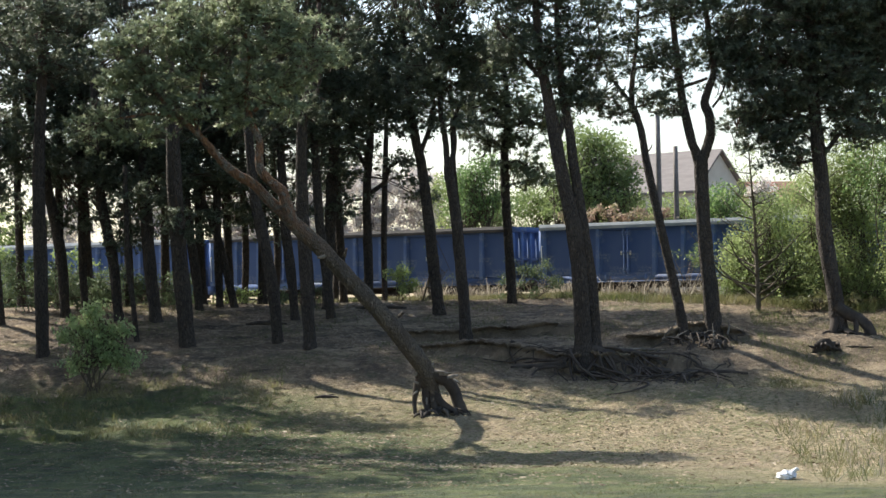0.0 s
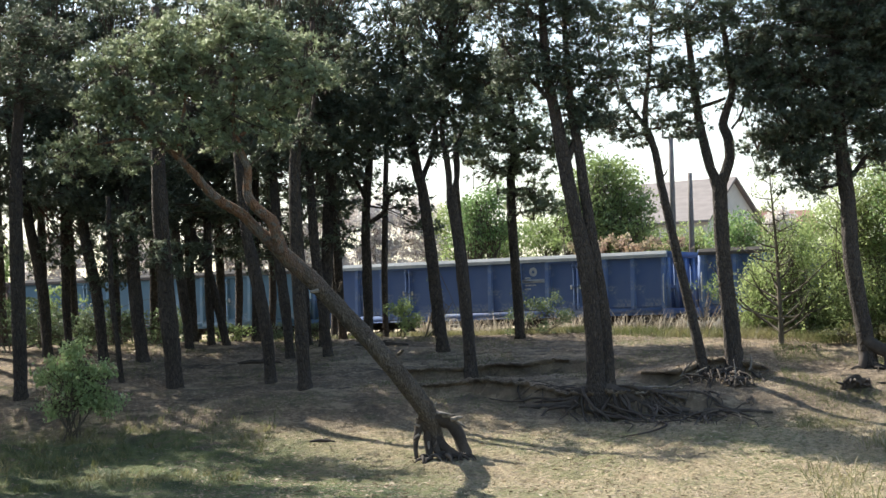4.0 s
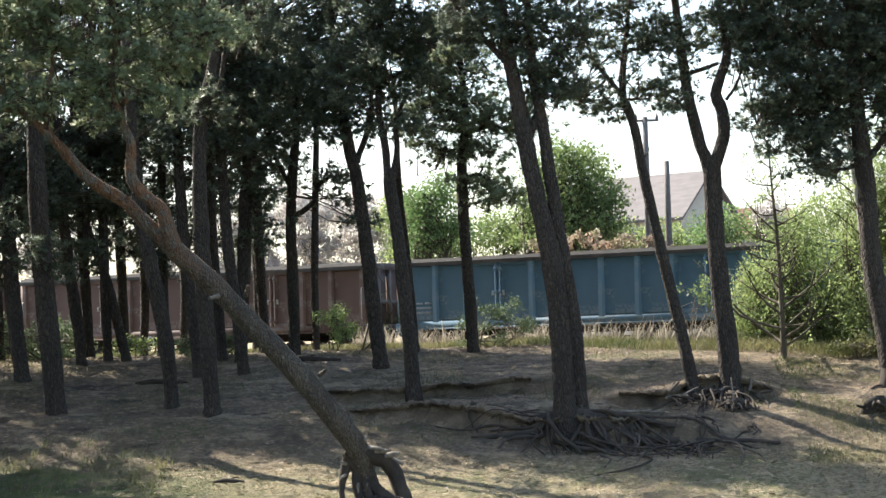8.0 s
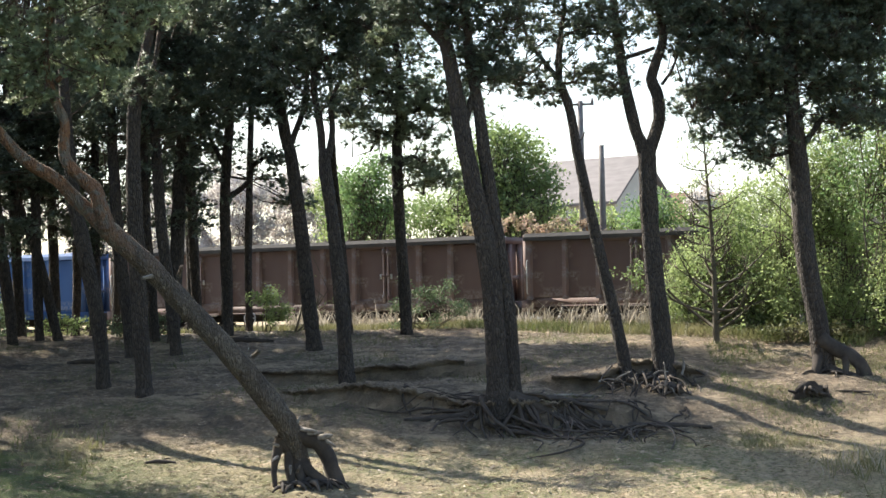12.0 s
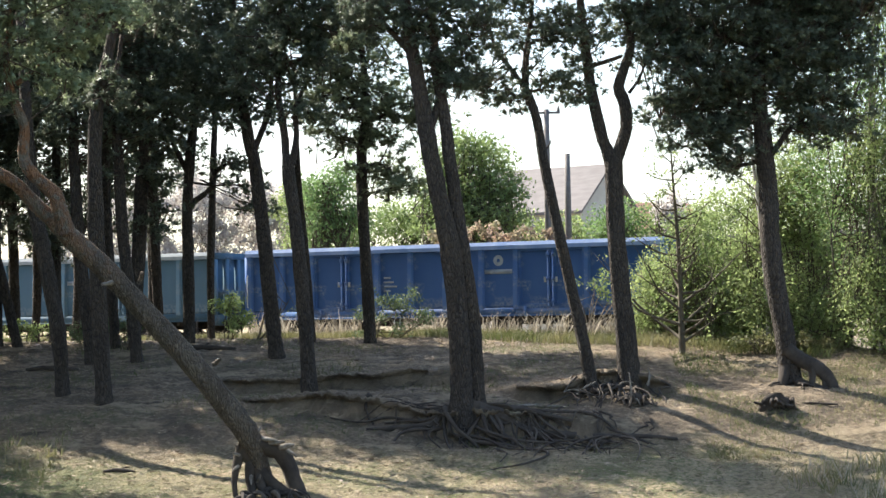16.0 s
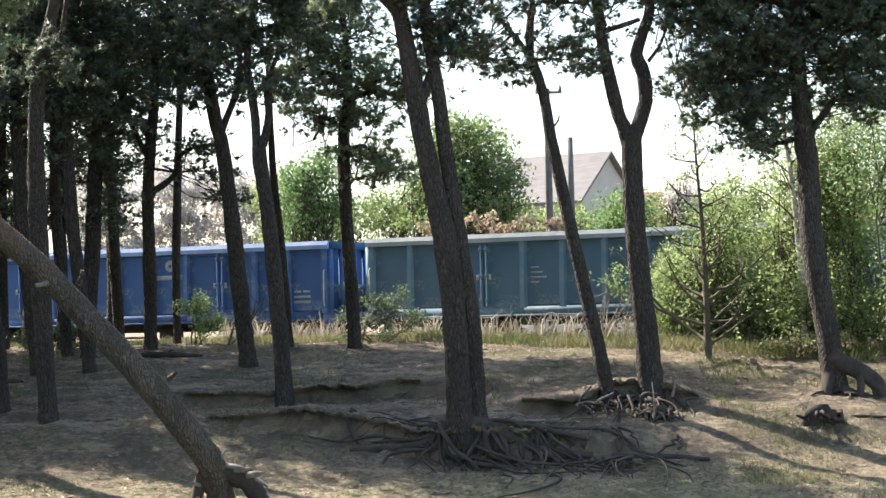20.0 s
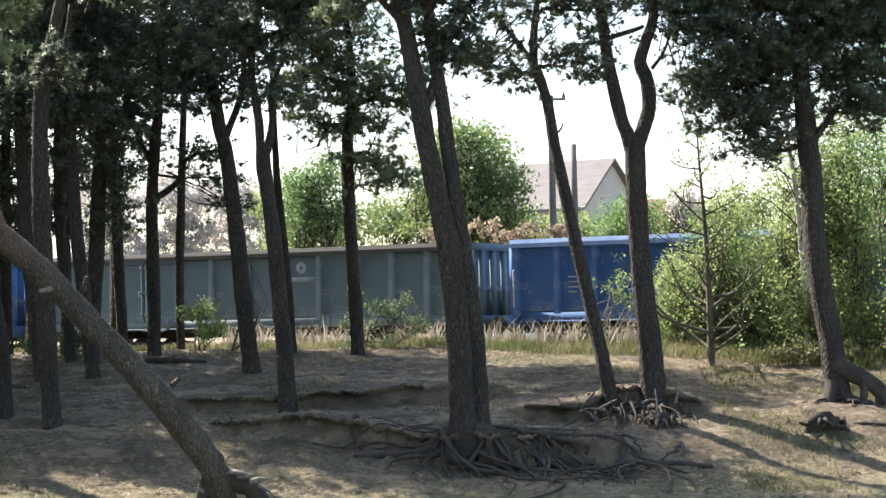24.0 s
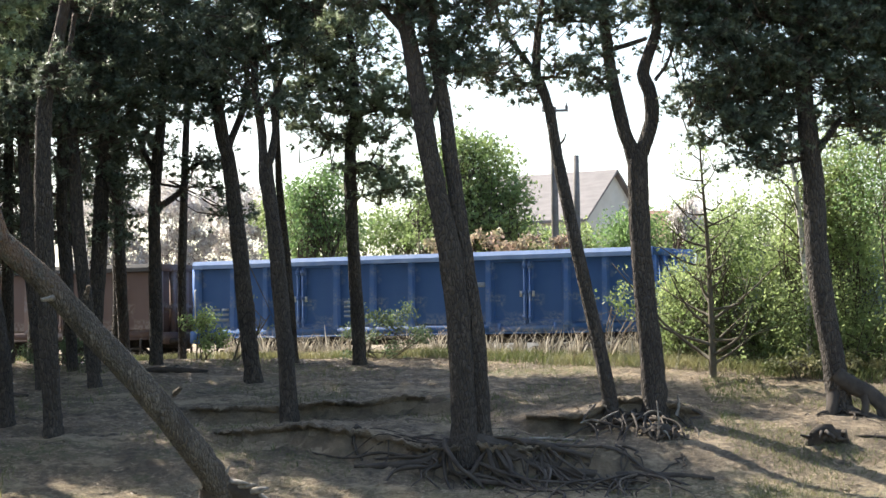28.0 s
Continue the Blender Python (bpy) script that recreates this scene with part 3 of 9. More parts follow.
def pine(label, trunk, limbs, pads, dens, bark=None, needles=None):
    """A pine: trunk points (x, y, z, radius), limbs likewise, crown pads (x, y, z, rx, ry, rz)."""
    pine_seed[0] += 1
    seed = pine_seed[0]
    rng = np.random.default_rng(seed)
    bark, needles = bark or M_BARK, needles or M_NEEDLE
    base = np.array(trunk[0][:3])
    tree = thing("pine_tree", base, label, "pine tree", GROUP_PINES)
    pts, rad = np.array([p[:3] for p in trunk]) - base, np.array([p[3] for p in trunk])
    foot = pts[0] - (pts[1] - pts[0]) / np.linalg.norm(pts[1] - pts[0]) * 0.45
    low = pts[0] + (pts[1] - pts[0]) * 0.22
    pts2 = np.concatenate([[foot], pts[:1], [low], pts[1:]])
    rad2 = np.concatenate([[rad[0] * 1.15], [rad[0] * 1.0], [rad[0] * 0.86], rad[1:]])
    v, f = tube(pts2, rad2, 14, 0.07, seed, 4)
    part("trunk", make_mesh("trunk", v, f, bark, True), tree)
    skeleton = [p for i in range(len(pts) // 2, len(pts) - 1) for p in pts[i] + (pts[i + 1] - pts[i]) * np.linspace(0.1, 1, 7)[:, None]]
    for k, limb in enumerate(limbs):
        lp, lr = np.array([p[:3] for p in limb]) - base, [p[3] for p in limb]
        line = np.concatenate([pts[i] + (pts[i + 1] - pts[i]) * np.linspace(0, 1, 8)[:, None] for i in range(len(pts) - 1)])
        gap = np.linalg.norm(line - lp[0], axis=1)
        if 0.12 < gap.min() < 1.2:
            lp, lr = np.concatenate([line[gap.argmin()][None], lp]), [lr[0] * 1.1] + lr
        v, f = tube(lp, lr, 9, 0.08, seed * 7 + k, 3)
        part("limb", make_mesh("limb", v, f, bark, True), tree)
        skeleton += [p for i in range(len(lp) // 4, len(lp) - 1) for p in lp[i] + (lp[i + 1] - lp[i]) * np.linspace(0.1, 1, 6)[:, None]]
    if pads:
        local = [(p[0] - base[0], p[1] - base[1], p[2] - base[2], p[3], p[4], p[5]) for p in pads]
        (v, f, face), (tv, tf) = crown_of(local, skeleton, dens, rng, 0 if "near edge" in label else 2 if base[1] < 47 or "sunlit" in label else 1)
        crown = make_mesh("crown", v, f, needles, True)
        crown.normals_split_custom_set_from_vertices(face.astype(np.float32))
        part("crown", crown, tree)
        tagged(part("twig_work", make_mesh("twig_work", tv, tf, M_TWIG), tree), kind="stuff")
    return tree


# ---- the wood, from the bank to the crest ----
LEAN_PINE = pine('leaning pine on an undercut stump, orange upper bark',
     [(-3.45, 39.5, -0.4, 0.12), (-3.70, 39.43, 0.10, 0.165), (-3.88, 39.27, 0.62, 0.225), (-4.20, 39.1, 1.10, 0.23), (-4.60, 38.98, 1.66, 0.22), (-5.20, 38.87, 2.38, 0.21), (-5.86, 38.75, 3.12, 0.205), (-6.40, 38.62, 3.74, 0.20), (-6.95, 38.5, 4.27, 0.19), (-7.40, 38.4, 4.72, 0.15)],
     [[(-7.36, 38.4, 4.70, 0.145), (-7.70, 38.4, 5.02, 0.135), (-8.03, 38.4, 5.38, 0.125), (-8.62, 38.4, 5.76, 0.115), (-9.06, 38.4, 6.25, 0.10), (-9.39, 38.4, 6.64, 0.085), (-9.9, 38.42, 7.11, 0.06), (-10.6, 38.45, 7.9, 0.045), (-10.9, 38.5, 8.6, 0.03)],
      [(-7.10, 38.35, 4.44, 0.16), (-7.20, 38.3, 4.82, 0.15), (-7.32, 38.3, 5.18, 0.14), (-7.64, 38.33, 5.46, 0.125), (-7.86, 38.35, 5.78, 0.115), (-7.88, 38.36, 6.12, 0.10), (-7.86, 38.38, 6.46, 0.09), (-8.06, 38.4, 6.9, 0.08), (-8.2, 38.4, 7.7, 0.06), (-8.1, 38.45, 8.6, 0.045), (-8.3, 38.45, 9.6, 0.03)],
      [(-8.0, 38.4, 7.2, 0.05), (-7.4, 38.45, 7.7, 0.04), (-6.8, 38.5, 8.2, 0.03), (-6.4, 38.5, 8.5, 0.02)],
      [(-9.39, 38.4, 6.64, 0.06), (-9.5, 38.4, 7.3, 0.05), (-9.3, 38.4, 8.0, 0.04), (-9.5, 38.4, 9.1, 0.025)],
      [(-9.9, 38.4, 7.1, 0.05), (-10.6, 38.4, 7.2, 0.04), (-11.4, 38.4, 7.1, 0.03), (-12.0, 38.4, 7.0, 0.02)]],
     [(-11.16, 38.4, 8.99, 0.63, 0.63, 0.28), (-10.29, 38.4, 9.43, 0.7, 0.7, 0.31), (-9.35, 38.4, 9.73, 0.72, 0.72, 0.31), (-8.42, 38.4, 9.93, 0.72, 0.72, 0.31), (-7.55, 38.4, 9.72, 0.67, 0.67, 0.31), (-6.8, 38.4, 9.36, 0.56, 0.56, 0.28), (-6.21, 38.4, 8.49, 0.42, 0.5, 0.21), (-6.74, 38.4, 8.79, 0.58, 0.58, 0.24), (-10.91, 38.4, 8.41, 0.67, 0.67, 0.25), (-9.9, 38.4, 8.84, 0.72, 0.72, 0.28), (-8.75, 38.4, 9.14, 0.81, 0.81, 0.31), (-7.77, 38.4, 8.77, 0.67, 0.67, 0.28), (-6.69, 38.4, 8.17, 0.56, 0.56, 0.18), (-11.53, 38.4, 8.1, 0.5, 0.5, 0.21), (-11.94, 38.4, 7.15, 0.5, 0.5, 0.28), (-11.04, 38.4, 7.61, 0.58, 0.58, 0.24), (-10.18, 38.4, 8.0, 0.67, 0.67, 0.25), (-9.14, 38.4, 8.25, 0.72, 0.72, 0.25), (-8.3, 38.4, 7.74, 0.64, 0.64, 0.24), (-7.45, 38.4, 7.85, 0.63, 0.63, 0.25), (-8.38, 38.4, 6.95, 0.33, 0.5, 0.21), (-12.24, 38.4, 6.68, 0.42, 0.5, 0.21), (-10.92, 38.4, 6.75, 0.61, 0.61, 0.22), (-9.77, 38.4, 7.24, 0.58, 0.58, 0.21), (-7.35, 38.4, 7.23, 0.53, 0.53, 0.19), (-8.91, 38.4, 7.35, 0.53, 0.53, 0.18)], 1.9, M_BARK_LEAN, M_NEEDLE_SUNLIT)
BANK_PINE = pine('thick dark pine with exposed roots on the eroded bank',
     [(0.12, 44.54, 0.93, 0.29), (0.08, 44.54, 1.95, 0.23), (0.04, 44.54, 3, 0.22), (-0.11, 44.54, 4.39, 0.21), (-0.32, 44.54, 5.46, 0.19), (-0.53, 44.54, 6.64, 0.18), (-0.71, 44.54, 7.82, 0.16), (-0.9, 44.54, 8.89, 0.14), (-1, 44.54, 9.95, 0.12), (-1.03, 44.54, 11.26, 0.08)],
     [[(-0.53, 44.54, 6.64, 0.09), (-0.22, 44.69, 7.6, 0.07), (0.15, 44.84, 8.67, 0.05)],
      [(-0.77, 44.54, 8.3, 0.08), (-1.49, 44.69, 9.16, 0.05), (-2.07, 44.84, 9.91, 0.04)]],
     [(-1.13, 44.54, 9.25, 0.94, 0.94, 0.53), (-1.82, 44.54, 9.97, 0.82, 0.82, 0.47), (-0.87, 44.54, 10.66, 1.29, 1.29, 0.7), (0.06, 44.54, 9.82, 0.7, 0.7, 0.53), (-1.63, 45.34, 9.02, 0.58, 0.6, 0.35), (-0.96, 44.54, 11.85, 1.4, 1.4, 0.7), (-0.19, 44.54, 9.11, 0.53, 0.6, 0.35), (-1.92, 44.54, 10.92, 0.94, 0.94, 0.53), (-2.14, 44.54, 11.87, 1.05, 1.05, 0.58), (-0.83, 44.54, 12.74, 1.29, 1.29, 0.53), (-1.1, 44.54, 9.19, 0.71, 0.71, 0.41), (-0.39, 44.54, 8.81, 0.59, 0.59, 0.3), (-0.04, 44.54, 8.18, 0.45, 0.5, 0.26), (0.09, 44.54, 7.79, 0.24, 0.5, 0.12), (-1.57, 44.54, 9.43, 0.71, 0.71, 0.36)], 0.9)
pine('slimmer pine growing close beside a thick one',
     [(0.43, 44.66, 0.97, 0.2), (0.4, 44.66, 1.94, 0.16), (0.34, 44.66, 2.99, 0.16), (0.15, 44.66, 4.39, 0.15), (-0.02, 44.66, 5.7, 0.14), (-0.17, 44.66, 7, 0.13), (-0.35, 44.66, 8.3, 0.11), (-0.42, 44.66, 9.37, 0.09), (-0.46, 44.66, 10.56, 0.06)],
     [[(-0.28, 44.66, 7.71, 0.06), (0.15, 44.81, 8.31, 0.04), (0.45, 44.96, 8.92, 0.03)]],
     [(0.15, 44.66, 8.77, 0.59, 0.6, 0.41), (-0.09, 44.66, 8.3, 0.35, 0.6, 0.26), (-0.35, 44.66, 10.32, 0.94, 0.94, 0.53), (0.52, 44.66, 9.35, 0.47, 0.6, 0.35), (0.14, 44.66, 7.94, 0.26, 0.6, 0.16), (0.62, 44.66, 8.7, 0.47, 0.6, 0.33), (0.31, 44.66, 10.78, 0.82, 0.82, 0.53), (0.33, 44.66, 11.91, 1.06, 1.06, 0.59)], 0.85)
SLIM_PINE = pine('slender curved pine above a washed-out root plate',
     [(2.95, 46.43, 1.17, 0.18), (2.83, 46.43, 1.99, 0.14), (2.61, 46.43, 3.09, 0.13), (2.33, 46.43, 4.42, 0.12), (2.16, 46.43, 5.29, 0.12), (1.97, 46.43, 6.27, 0.11), (1.84, 46.43, 7.13, 0.1), (1.63, 46.43, 7.78, 0.1)],
     [[(1.63, 46.43, 7.78, 0.07), (1.31, 46.51, 8.26, 0.05), (0.99, 46.58, 8.71, 0.04), (0.78, 46.66, 9.4, 0.03), (0.68, 46.73, 10.28, 0.02)],
      [(1.63, 46.43, 7.78, 0.07), (1.59, 46.51, 8.25, 0.07), (1.71, 46.58, 9.12, 0.05), (1.8, 46.66, 9.87, 0.04), (1.86, 46.73, 10.88, 0.03)],
      [(1.7, 46.43, 8.8, 0.04), (2.12, 46.58, 8.89, 0.03), (2.75, 46.73, 8.88, 0.02)],
      [(1.97, 46.43, 6.46, 0.02), (2.1, 46.58, 6.59, 0.02), (2.15, 46.73, 6.73, 0.01)]],
     [(0.89, 46.43, 8.81, 0.67, 0.67, 0.34), (0.51, 46.43, 8.14, 0.37, 0.6, 0.2), (1.83, 46.43, 9.59, 0.85, 0.85, 0.49), (1.03, 46.43, 9.73, 0.85, 0.85, 0.43), (2.04, 46.43, 8.11, 0.43, 0.6, 0.24), (2.6, 46.43, 8.72, 0.49, 0.6, 0.3), (1.36, 46.43, 7.63, 0.17, 0.6, 0.11), (1.67, 46.43, 10.83, 1.34, 1.34, 0.73), (0.92, 46.43, 10.35, 0.73, 0.73, 0.37), (1.63, 46.43, 12.06, 1.22, 1.22, 0.61), (2.3, 46.43, 8.97, 0.49, 0.6, 0.27), (0.69, 46.43, 7.83, 0.18, 0.6, 0.11)], 0.75)
FORK_PINE = pine('pine forking into two upright limbs on a bare root mound',
     [(3.78, 46.7, 1.33, 0.29), (3.71, 46.7, 2.46, 0.225), (3.60, 46.72, 3.75, 0.205), (3.54, 46.74, 4.9, 0.20), (3.52, 46.75, 5.7, 0.20), (3.52, 46.75, 6.25, 0.19), (3.52, 46.75, 6.5, 0.08)],
     [[(3.48, 46.75, 6.1, 0.15), (3.40, 46.75, 6.42, 0.145), (3.29, 46.75, 6.72, 0.135), (3.20, 46.76, 7.12, 0.13), (3.08, 46.78, 7.67, 0.125), (3.0, 46.8, 8.22, 0.12), (2.93, 46.85, 8.9, 0.105), (2.86, 46.9, 9.7, 0.09), (2.78, 46.95, 10.9, 0.06)],
      [(3.56, 46.75, 6.1, 0.15), (3.64, 46.75, 6.42, 0.145), (3.75, 46.75, 6.72, 0.14), (3.83, 46.76, 7.08, 0.14), (3.79, 46.78, 7.5, 0.14), (3.67, 46.8, 7.88, 0.13), (3.80, 46.85, 8.31, 0.115), (3.96, 46.88, 8.8, 0.10), (3.85, 46.92, 9.6, 0.085), (3.75, 46.95, 10.8, 0.06)],
      [(3.89, 46.7, 7.74, 0.04), (4.16, 46.85, 8.12, 0.03), (4.37, 47, 8.76, 0.02)],
      [(3.1, 46.7, 8.35, 0.05), (3.49, 46.85, 8.48, 0.05), (3.75, 47, 8.58, 0.04)]],
     [(2.82, 46.7, 9.37, 0.61, 0.61, 0.43), (3.87, 46.7, 9.47, 0.86, 0.86, 0.43), (2.6, 46.7, 8.01, 0.43, 0.6, 0.27), (2.78, 46.7, 7.76, 0.25, 0.6, 0.2), (4.27, 46.7, 8.47, 0.43, 0.6, 0.31), (3.52, 46.7, 10.59, 1.35, 1.35, 0.61), (2.79, 46.7, 11.1, 0.98, 0.98, 0.61), (3.24, 46.7, 9.11, 0.49, 0.6, 0.29), (4.6, 46.7, 9.21, 0.61, 0.61, 0.43), (4.27, 46.7, 11.07, 0.98, 0.98, 0.74), (3.31, 46.7, 12.21, 1.23, 1.23, 0.61), (4.55, 46.7, 12.44, 0.98, 0.98, 0.61)], 0.85)
RIGHT_PINE = pine('stout pine standing on arched bare roots',
     [(7.34, 46.78, 1.28, 0.28), (7.21, 46.78, 2.39, 0.23), (7.05, 46.78, 3.37, 0.22), (6.95, 46.78, 4.35, 0.22), (6.92, 46.78, 5.47, 0.21), (6.85, 46.78, 6.46, 0.2), (6.76, 46.78, 7.57, 0.17), (6.73, 46.78, 9.05, 0.14), (6.71, 46.78, 10.54, 0.1), (6.71, 46.78, 11.79, 0.06)],
     [[(6.88, 46.78, 6.21, 0.09), (7.17, 46.86, 6.55, 0.07), (7.47, 46.93, 6.93, 0.06), (7.7, 47.01, 6.98, 0.05), (8.43, 47.08, 7.13, 0.03)],
      [(6.78, 46.78, 6.21, 0.06), (6.28, 46.93, 6.11, 0.04), (5.68, 47.08, 6.25, 0.02)],
      [(6.78, 46.78, 7.32, 0.08), (6.06, 46.88, 7.47, 0.06), (5.32, 46.98, 7.31, 0.04), (4.59, 47.08, 7.15, 0.02)],
      [(6.74, 46.78, 8.31, 0.09), (7.71, 46.93, 8.81, 0.06), (8.48, 47.08, 9.06, 0.04)],
      [(6.72, 46.78, 8.68, 0.09), (5.86, 46.93, 9.09, 0.06), (5.01, 47.08, 9.25, 0.04)]],
     [(5.33, 46.78, 8.46, 1.11, 1.11, 0.61), (7.43, 46.78, 8.67, 1.23, 1.23, 0.68), (6.34, 46.78, 9.31, 1.35, 1.35, 0.61), (4.94, 46.78, 7.42, 0.98, 0.98, 0.37), (6.04, 46.78, 7.09, 0.74, 0.74, 0.43), (5.9, 46.78, 6.35, 0.68, 0.68, 0.34), (7.9, 46.78, 7.61, 0.98, 0.98, 0.43), (8.25, 46.78, 6.98, 0.92, 0.92, 0.31), (8.65, 46.78, 8.27, 0.61, 0.61, 0.49), (6.8, 46.78, 8.06, 0.86, 0.86, 0.49), (5.81, 46.78, 7.83, 0.86, 0.86, 0.37), (4.73, 46.78, 9.09, 0.74, 0.74, 0.55), (6.61, 46.78, 10.55, 1.72, 1.72, 0.74), (7.96, 46.78, 10.02, 1.11, 1.11, 0.68), (6.52, 46.78, 11.79, 1.47, 1.47, 0.74), (5.35, 46.78, 6.79, 0.61, 0.61, 0.25), (8.92, 46.78, 9.01, 0.49, 0.6, 0.49), (4.12, 46.78, 9.35, 0.49, 0.6, 0.49), (7.7, 46.78, 9.41, 0.86, 0.86, 0.49), (6.8, 46.78, 12.91, 1.6, 1.6, 0.61), (8.24, 46.78, 11.39, 1.11, 1.11, 0.74), (9.12, 46.78, 11.87, 0.98, 0.98, 0.68), (9.46, 46.78, 10.62, 0.61, 0.61, 0.61), (5.67, 46.78, 12.31, 0.98, 0.98, 0.61), (8.96, 46.78, 10.5, 0.74, 0.74, 0.61), (5.66, 47.2, 11.17, 1.02, 1.02, 0.6), (6.85, 47.2, 11.47, 1.02, 1.02, 0.6), (8.19, 47.2, 11.08, 1.02, 1.02, 0.68), (9.16, 47.2, 10.02, 0.68, 0.68, 0.6), (9.21, 47.2, 11.38, 0.68, 0.68, 0.6), (4.95, 47.2, 10.0, 0.77, 0.77, 0.51), (8.14, 47.2, 9.54, 0.85, 0.85, 0.51), (6.81, 47.2, 10.27, 1.02, 1.02, 0.51)], 2.3)
pine('tall dark-barked pine with bare trunk and dark needle crown',
     [(-3.31, 47.67, 1.4, 0.2), (-3.36, 47.67, 2.59, 0.16), (-3.43, 47.67, 3.34, 0.16), (-3.52, 47.67, 4.58, 0.15), (-3.61, 47.67, 5.35, 0.14), (-3.7, 47.67, 5.98, 0.15), (-3.72, 47.67, 6.54, 0.13)],
     [[(-3.75, 47.67, 6.48, 0.09), (-3.8, 47.75, 7.12, 0.09), (-3.92, 47.82, 7.89, 0.08), (-3.88, 47.9, 9.03, 0.07), (-3.8, 47.97, 10.19, 0.06)],
      [(-3.63, 47.67, 6.35, 0.09), (-3.52, 47.77, 6.99, 0.07), (-3.55, 47.87, 7.63, 0.06), (-3.27, 47.97, 8.27, 0.04)],
      [(-3.64, 47.67, 8.62, 0.05), (-3.12, 47.82, 8.88, 0.04), (-2.61, 47.97, 9.4, 0.03)]],
     [(-3.85, 47.67, 9.64, 0.88, 0.88, 0.5), (-3.11, 47.67, 8.99, 0.63, 0.63, 0.44), (-2.97, 47.67, 9.62, 0.69, 0.69, 0.5), (-4.49, 47.67, 8.76, 0.75, 0.75, 0.5), (-3.83, 47.67, 10.9, 1.25, 1.25, 0.75), (-3.5, 47.67, 8.24, 0.5, 0.6, 0.3), (-4.25, 47.67, 8.13, 0.5, 0.6, 0.3), (-3.56, 47.67, 12.16, 1.38, 1.38, 0.75), (-4.2, 47.67, 11.67, 1, 1, 0.63), (-2.69, 47.67, 11.51, 1, 1, 0.56), (-2.71, 47.67, 9.99, 0.75, 0.75, 0.5), (-3.67, 47.67, 13.18, 1.38, 1.38, 0.63), (-3.38, 47.67, 7.55, 0.35, 0.6, 0.18), (-4.23, 47.67, 9.39, 0.75, 0.75, 0.5), (-3.47, 47.67, 9.29, 0.57, 0.57, 0.38), (-2.95, 47.67, 9.66, 0.63, 0.63, 0.38), (-3.86, 47.67, 8.66, 0.38, 0.5, 0.25), (-3.65, 47.67, 9.8, 0.7, 0.7, 0.38), (-3.1, 47.67, 8.64, 0.32, 0.5, 0.23)], 1)
pine('tall dark-barked pine with bare trunk and dark needle crown',
     [(-4.26, 50.76, 1.99, 0.21), (-4.4, 50.76, 3.27, 0.18), (-4.52, 50.76, 4.72, 0.17), (-4.64, 50.76, 5.81, 0.16), (-4.73, 50.76, 6.61, 0.15), (-4.87, 50.76, 7.15, 0.15), (-5, 50.76, 8.09, 0.12), (-5.12, 50.76, 9.3, 0.09), (-5.23, 50.76, 10.65, 0.07)],
     [[(-4.75, 50.76, 6.95, 0.08), (-4.42, 50.91, 7.83, 0.07), (-4.35, 51.06, 8.65, 0.05)],
      [(-4.95, 50.76, 7.42, 0.07), (-5.09, 50.91, 7.77, 0.05), (-5.43, 51.06, 8.67, 0.04)]],
     [(-5.06, 50.76, 8.63, 0.73, 0.73, 0.53), (-5.18, 50.76, 9.71, 1, 1, 0.6), (-4.53, 50.76, 8.15, 0.6, 0.6, 0.4), (-5.59, 50.76, 9.04, 0.67, 0.67, 0.47), (-5.02, 50.76, 11.05, 1.2, 1.2, 0.67), (-5.27, 50.76, 12.4, 1.47, 1.47, 0.8), (-4.64, 50.76, 9.83, 0.8, 0.8, 0.53), (-5.71, 50.76, 10.25, 0.8, 0.8, 0.53), (-4.39, 50.76, 9.02, 0.53, 0.6, 0.37), (-5.47, 50.76, 7.97, 0.53, 0.6, 0.27), (-5.31, 50.76, 9.06, 0.6, 0.6, 0.34), (-4.5, 50.76, 9.31, 0.67, 0.67, 0.4), (-5.06, 50.76, 8.24, 0.54, 0.54, 0.34), (-4.24, 50.76, 8.49, 0.47, 0.5, 0.3), (-5.34, 50.76, 7.64, 0.4, 0.5, 0.24), (-4.76, 50.76, 9.99, 0.8, 0.8, 0.47), (-5.52, 50.76, 8.52, 0.4, 0.5, 0.27)], 1)
pine('tall dark-barked pine with bare trunk and dark needle crown',
     [(-8.69, 46.88, 1.27, 0.18), (-8.76, 46.88, 2.45, 0.17), (-8.93, 46.88, 3.56, 0.17), (-9.14, 46.88, 4.66, 0.17), (-9.28, 46.88, 5.41, 0.15), (-9.39, 46.88, 6.65, 0.14), (-9.49, 46.88, 8.26, 0.11), (-9.59, 46.88, 10.13, 0.09)],
     [],
     [], 1)
pine('tall dark-barked pine with bare trunk and dark needle crown',
     [(-7.65, 46.05, 1.11, 0.21), (-7.72, 46.05, 2.68, 0.18), (-7.76, 46.05, 3.89, 0.18), (-7.8, 46.05, 5.1, 0.18), (-7.81, 46.05, 6.31, 0.16), (-7.75, 46.05, 7.53, 0.15), (-7.5, 46.05, 8.62, 0.12), (-7.3, 46.05, 9.71, 0.09), (-7.22, 46.05, 10.93, 0.06)],
     [[(-7.44, 46.05, 8.01, 0.06), (-7.3, 46.2, 8.51, 0.05), (-7.23, 46.35, 9.14, 0.05)]],
     [(-7.14, 46.05, 7.76, 0.73, 0.73, 0.42), (-6.63, 46.05, 9.82, 0.73, 0.73, 0.48)], 1.2)
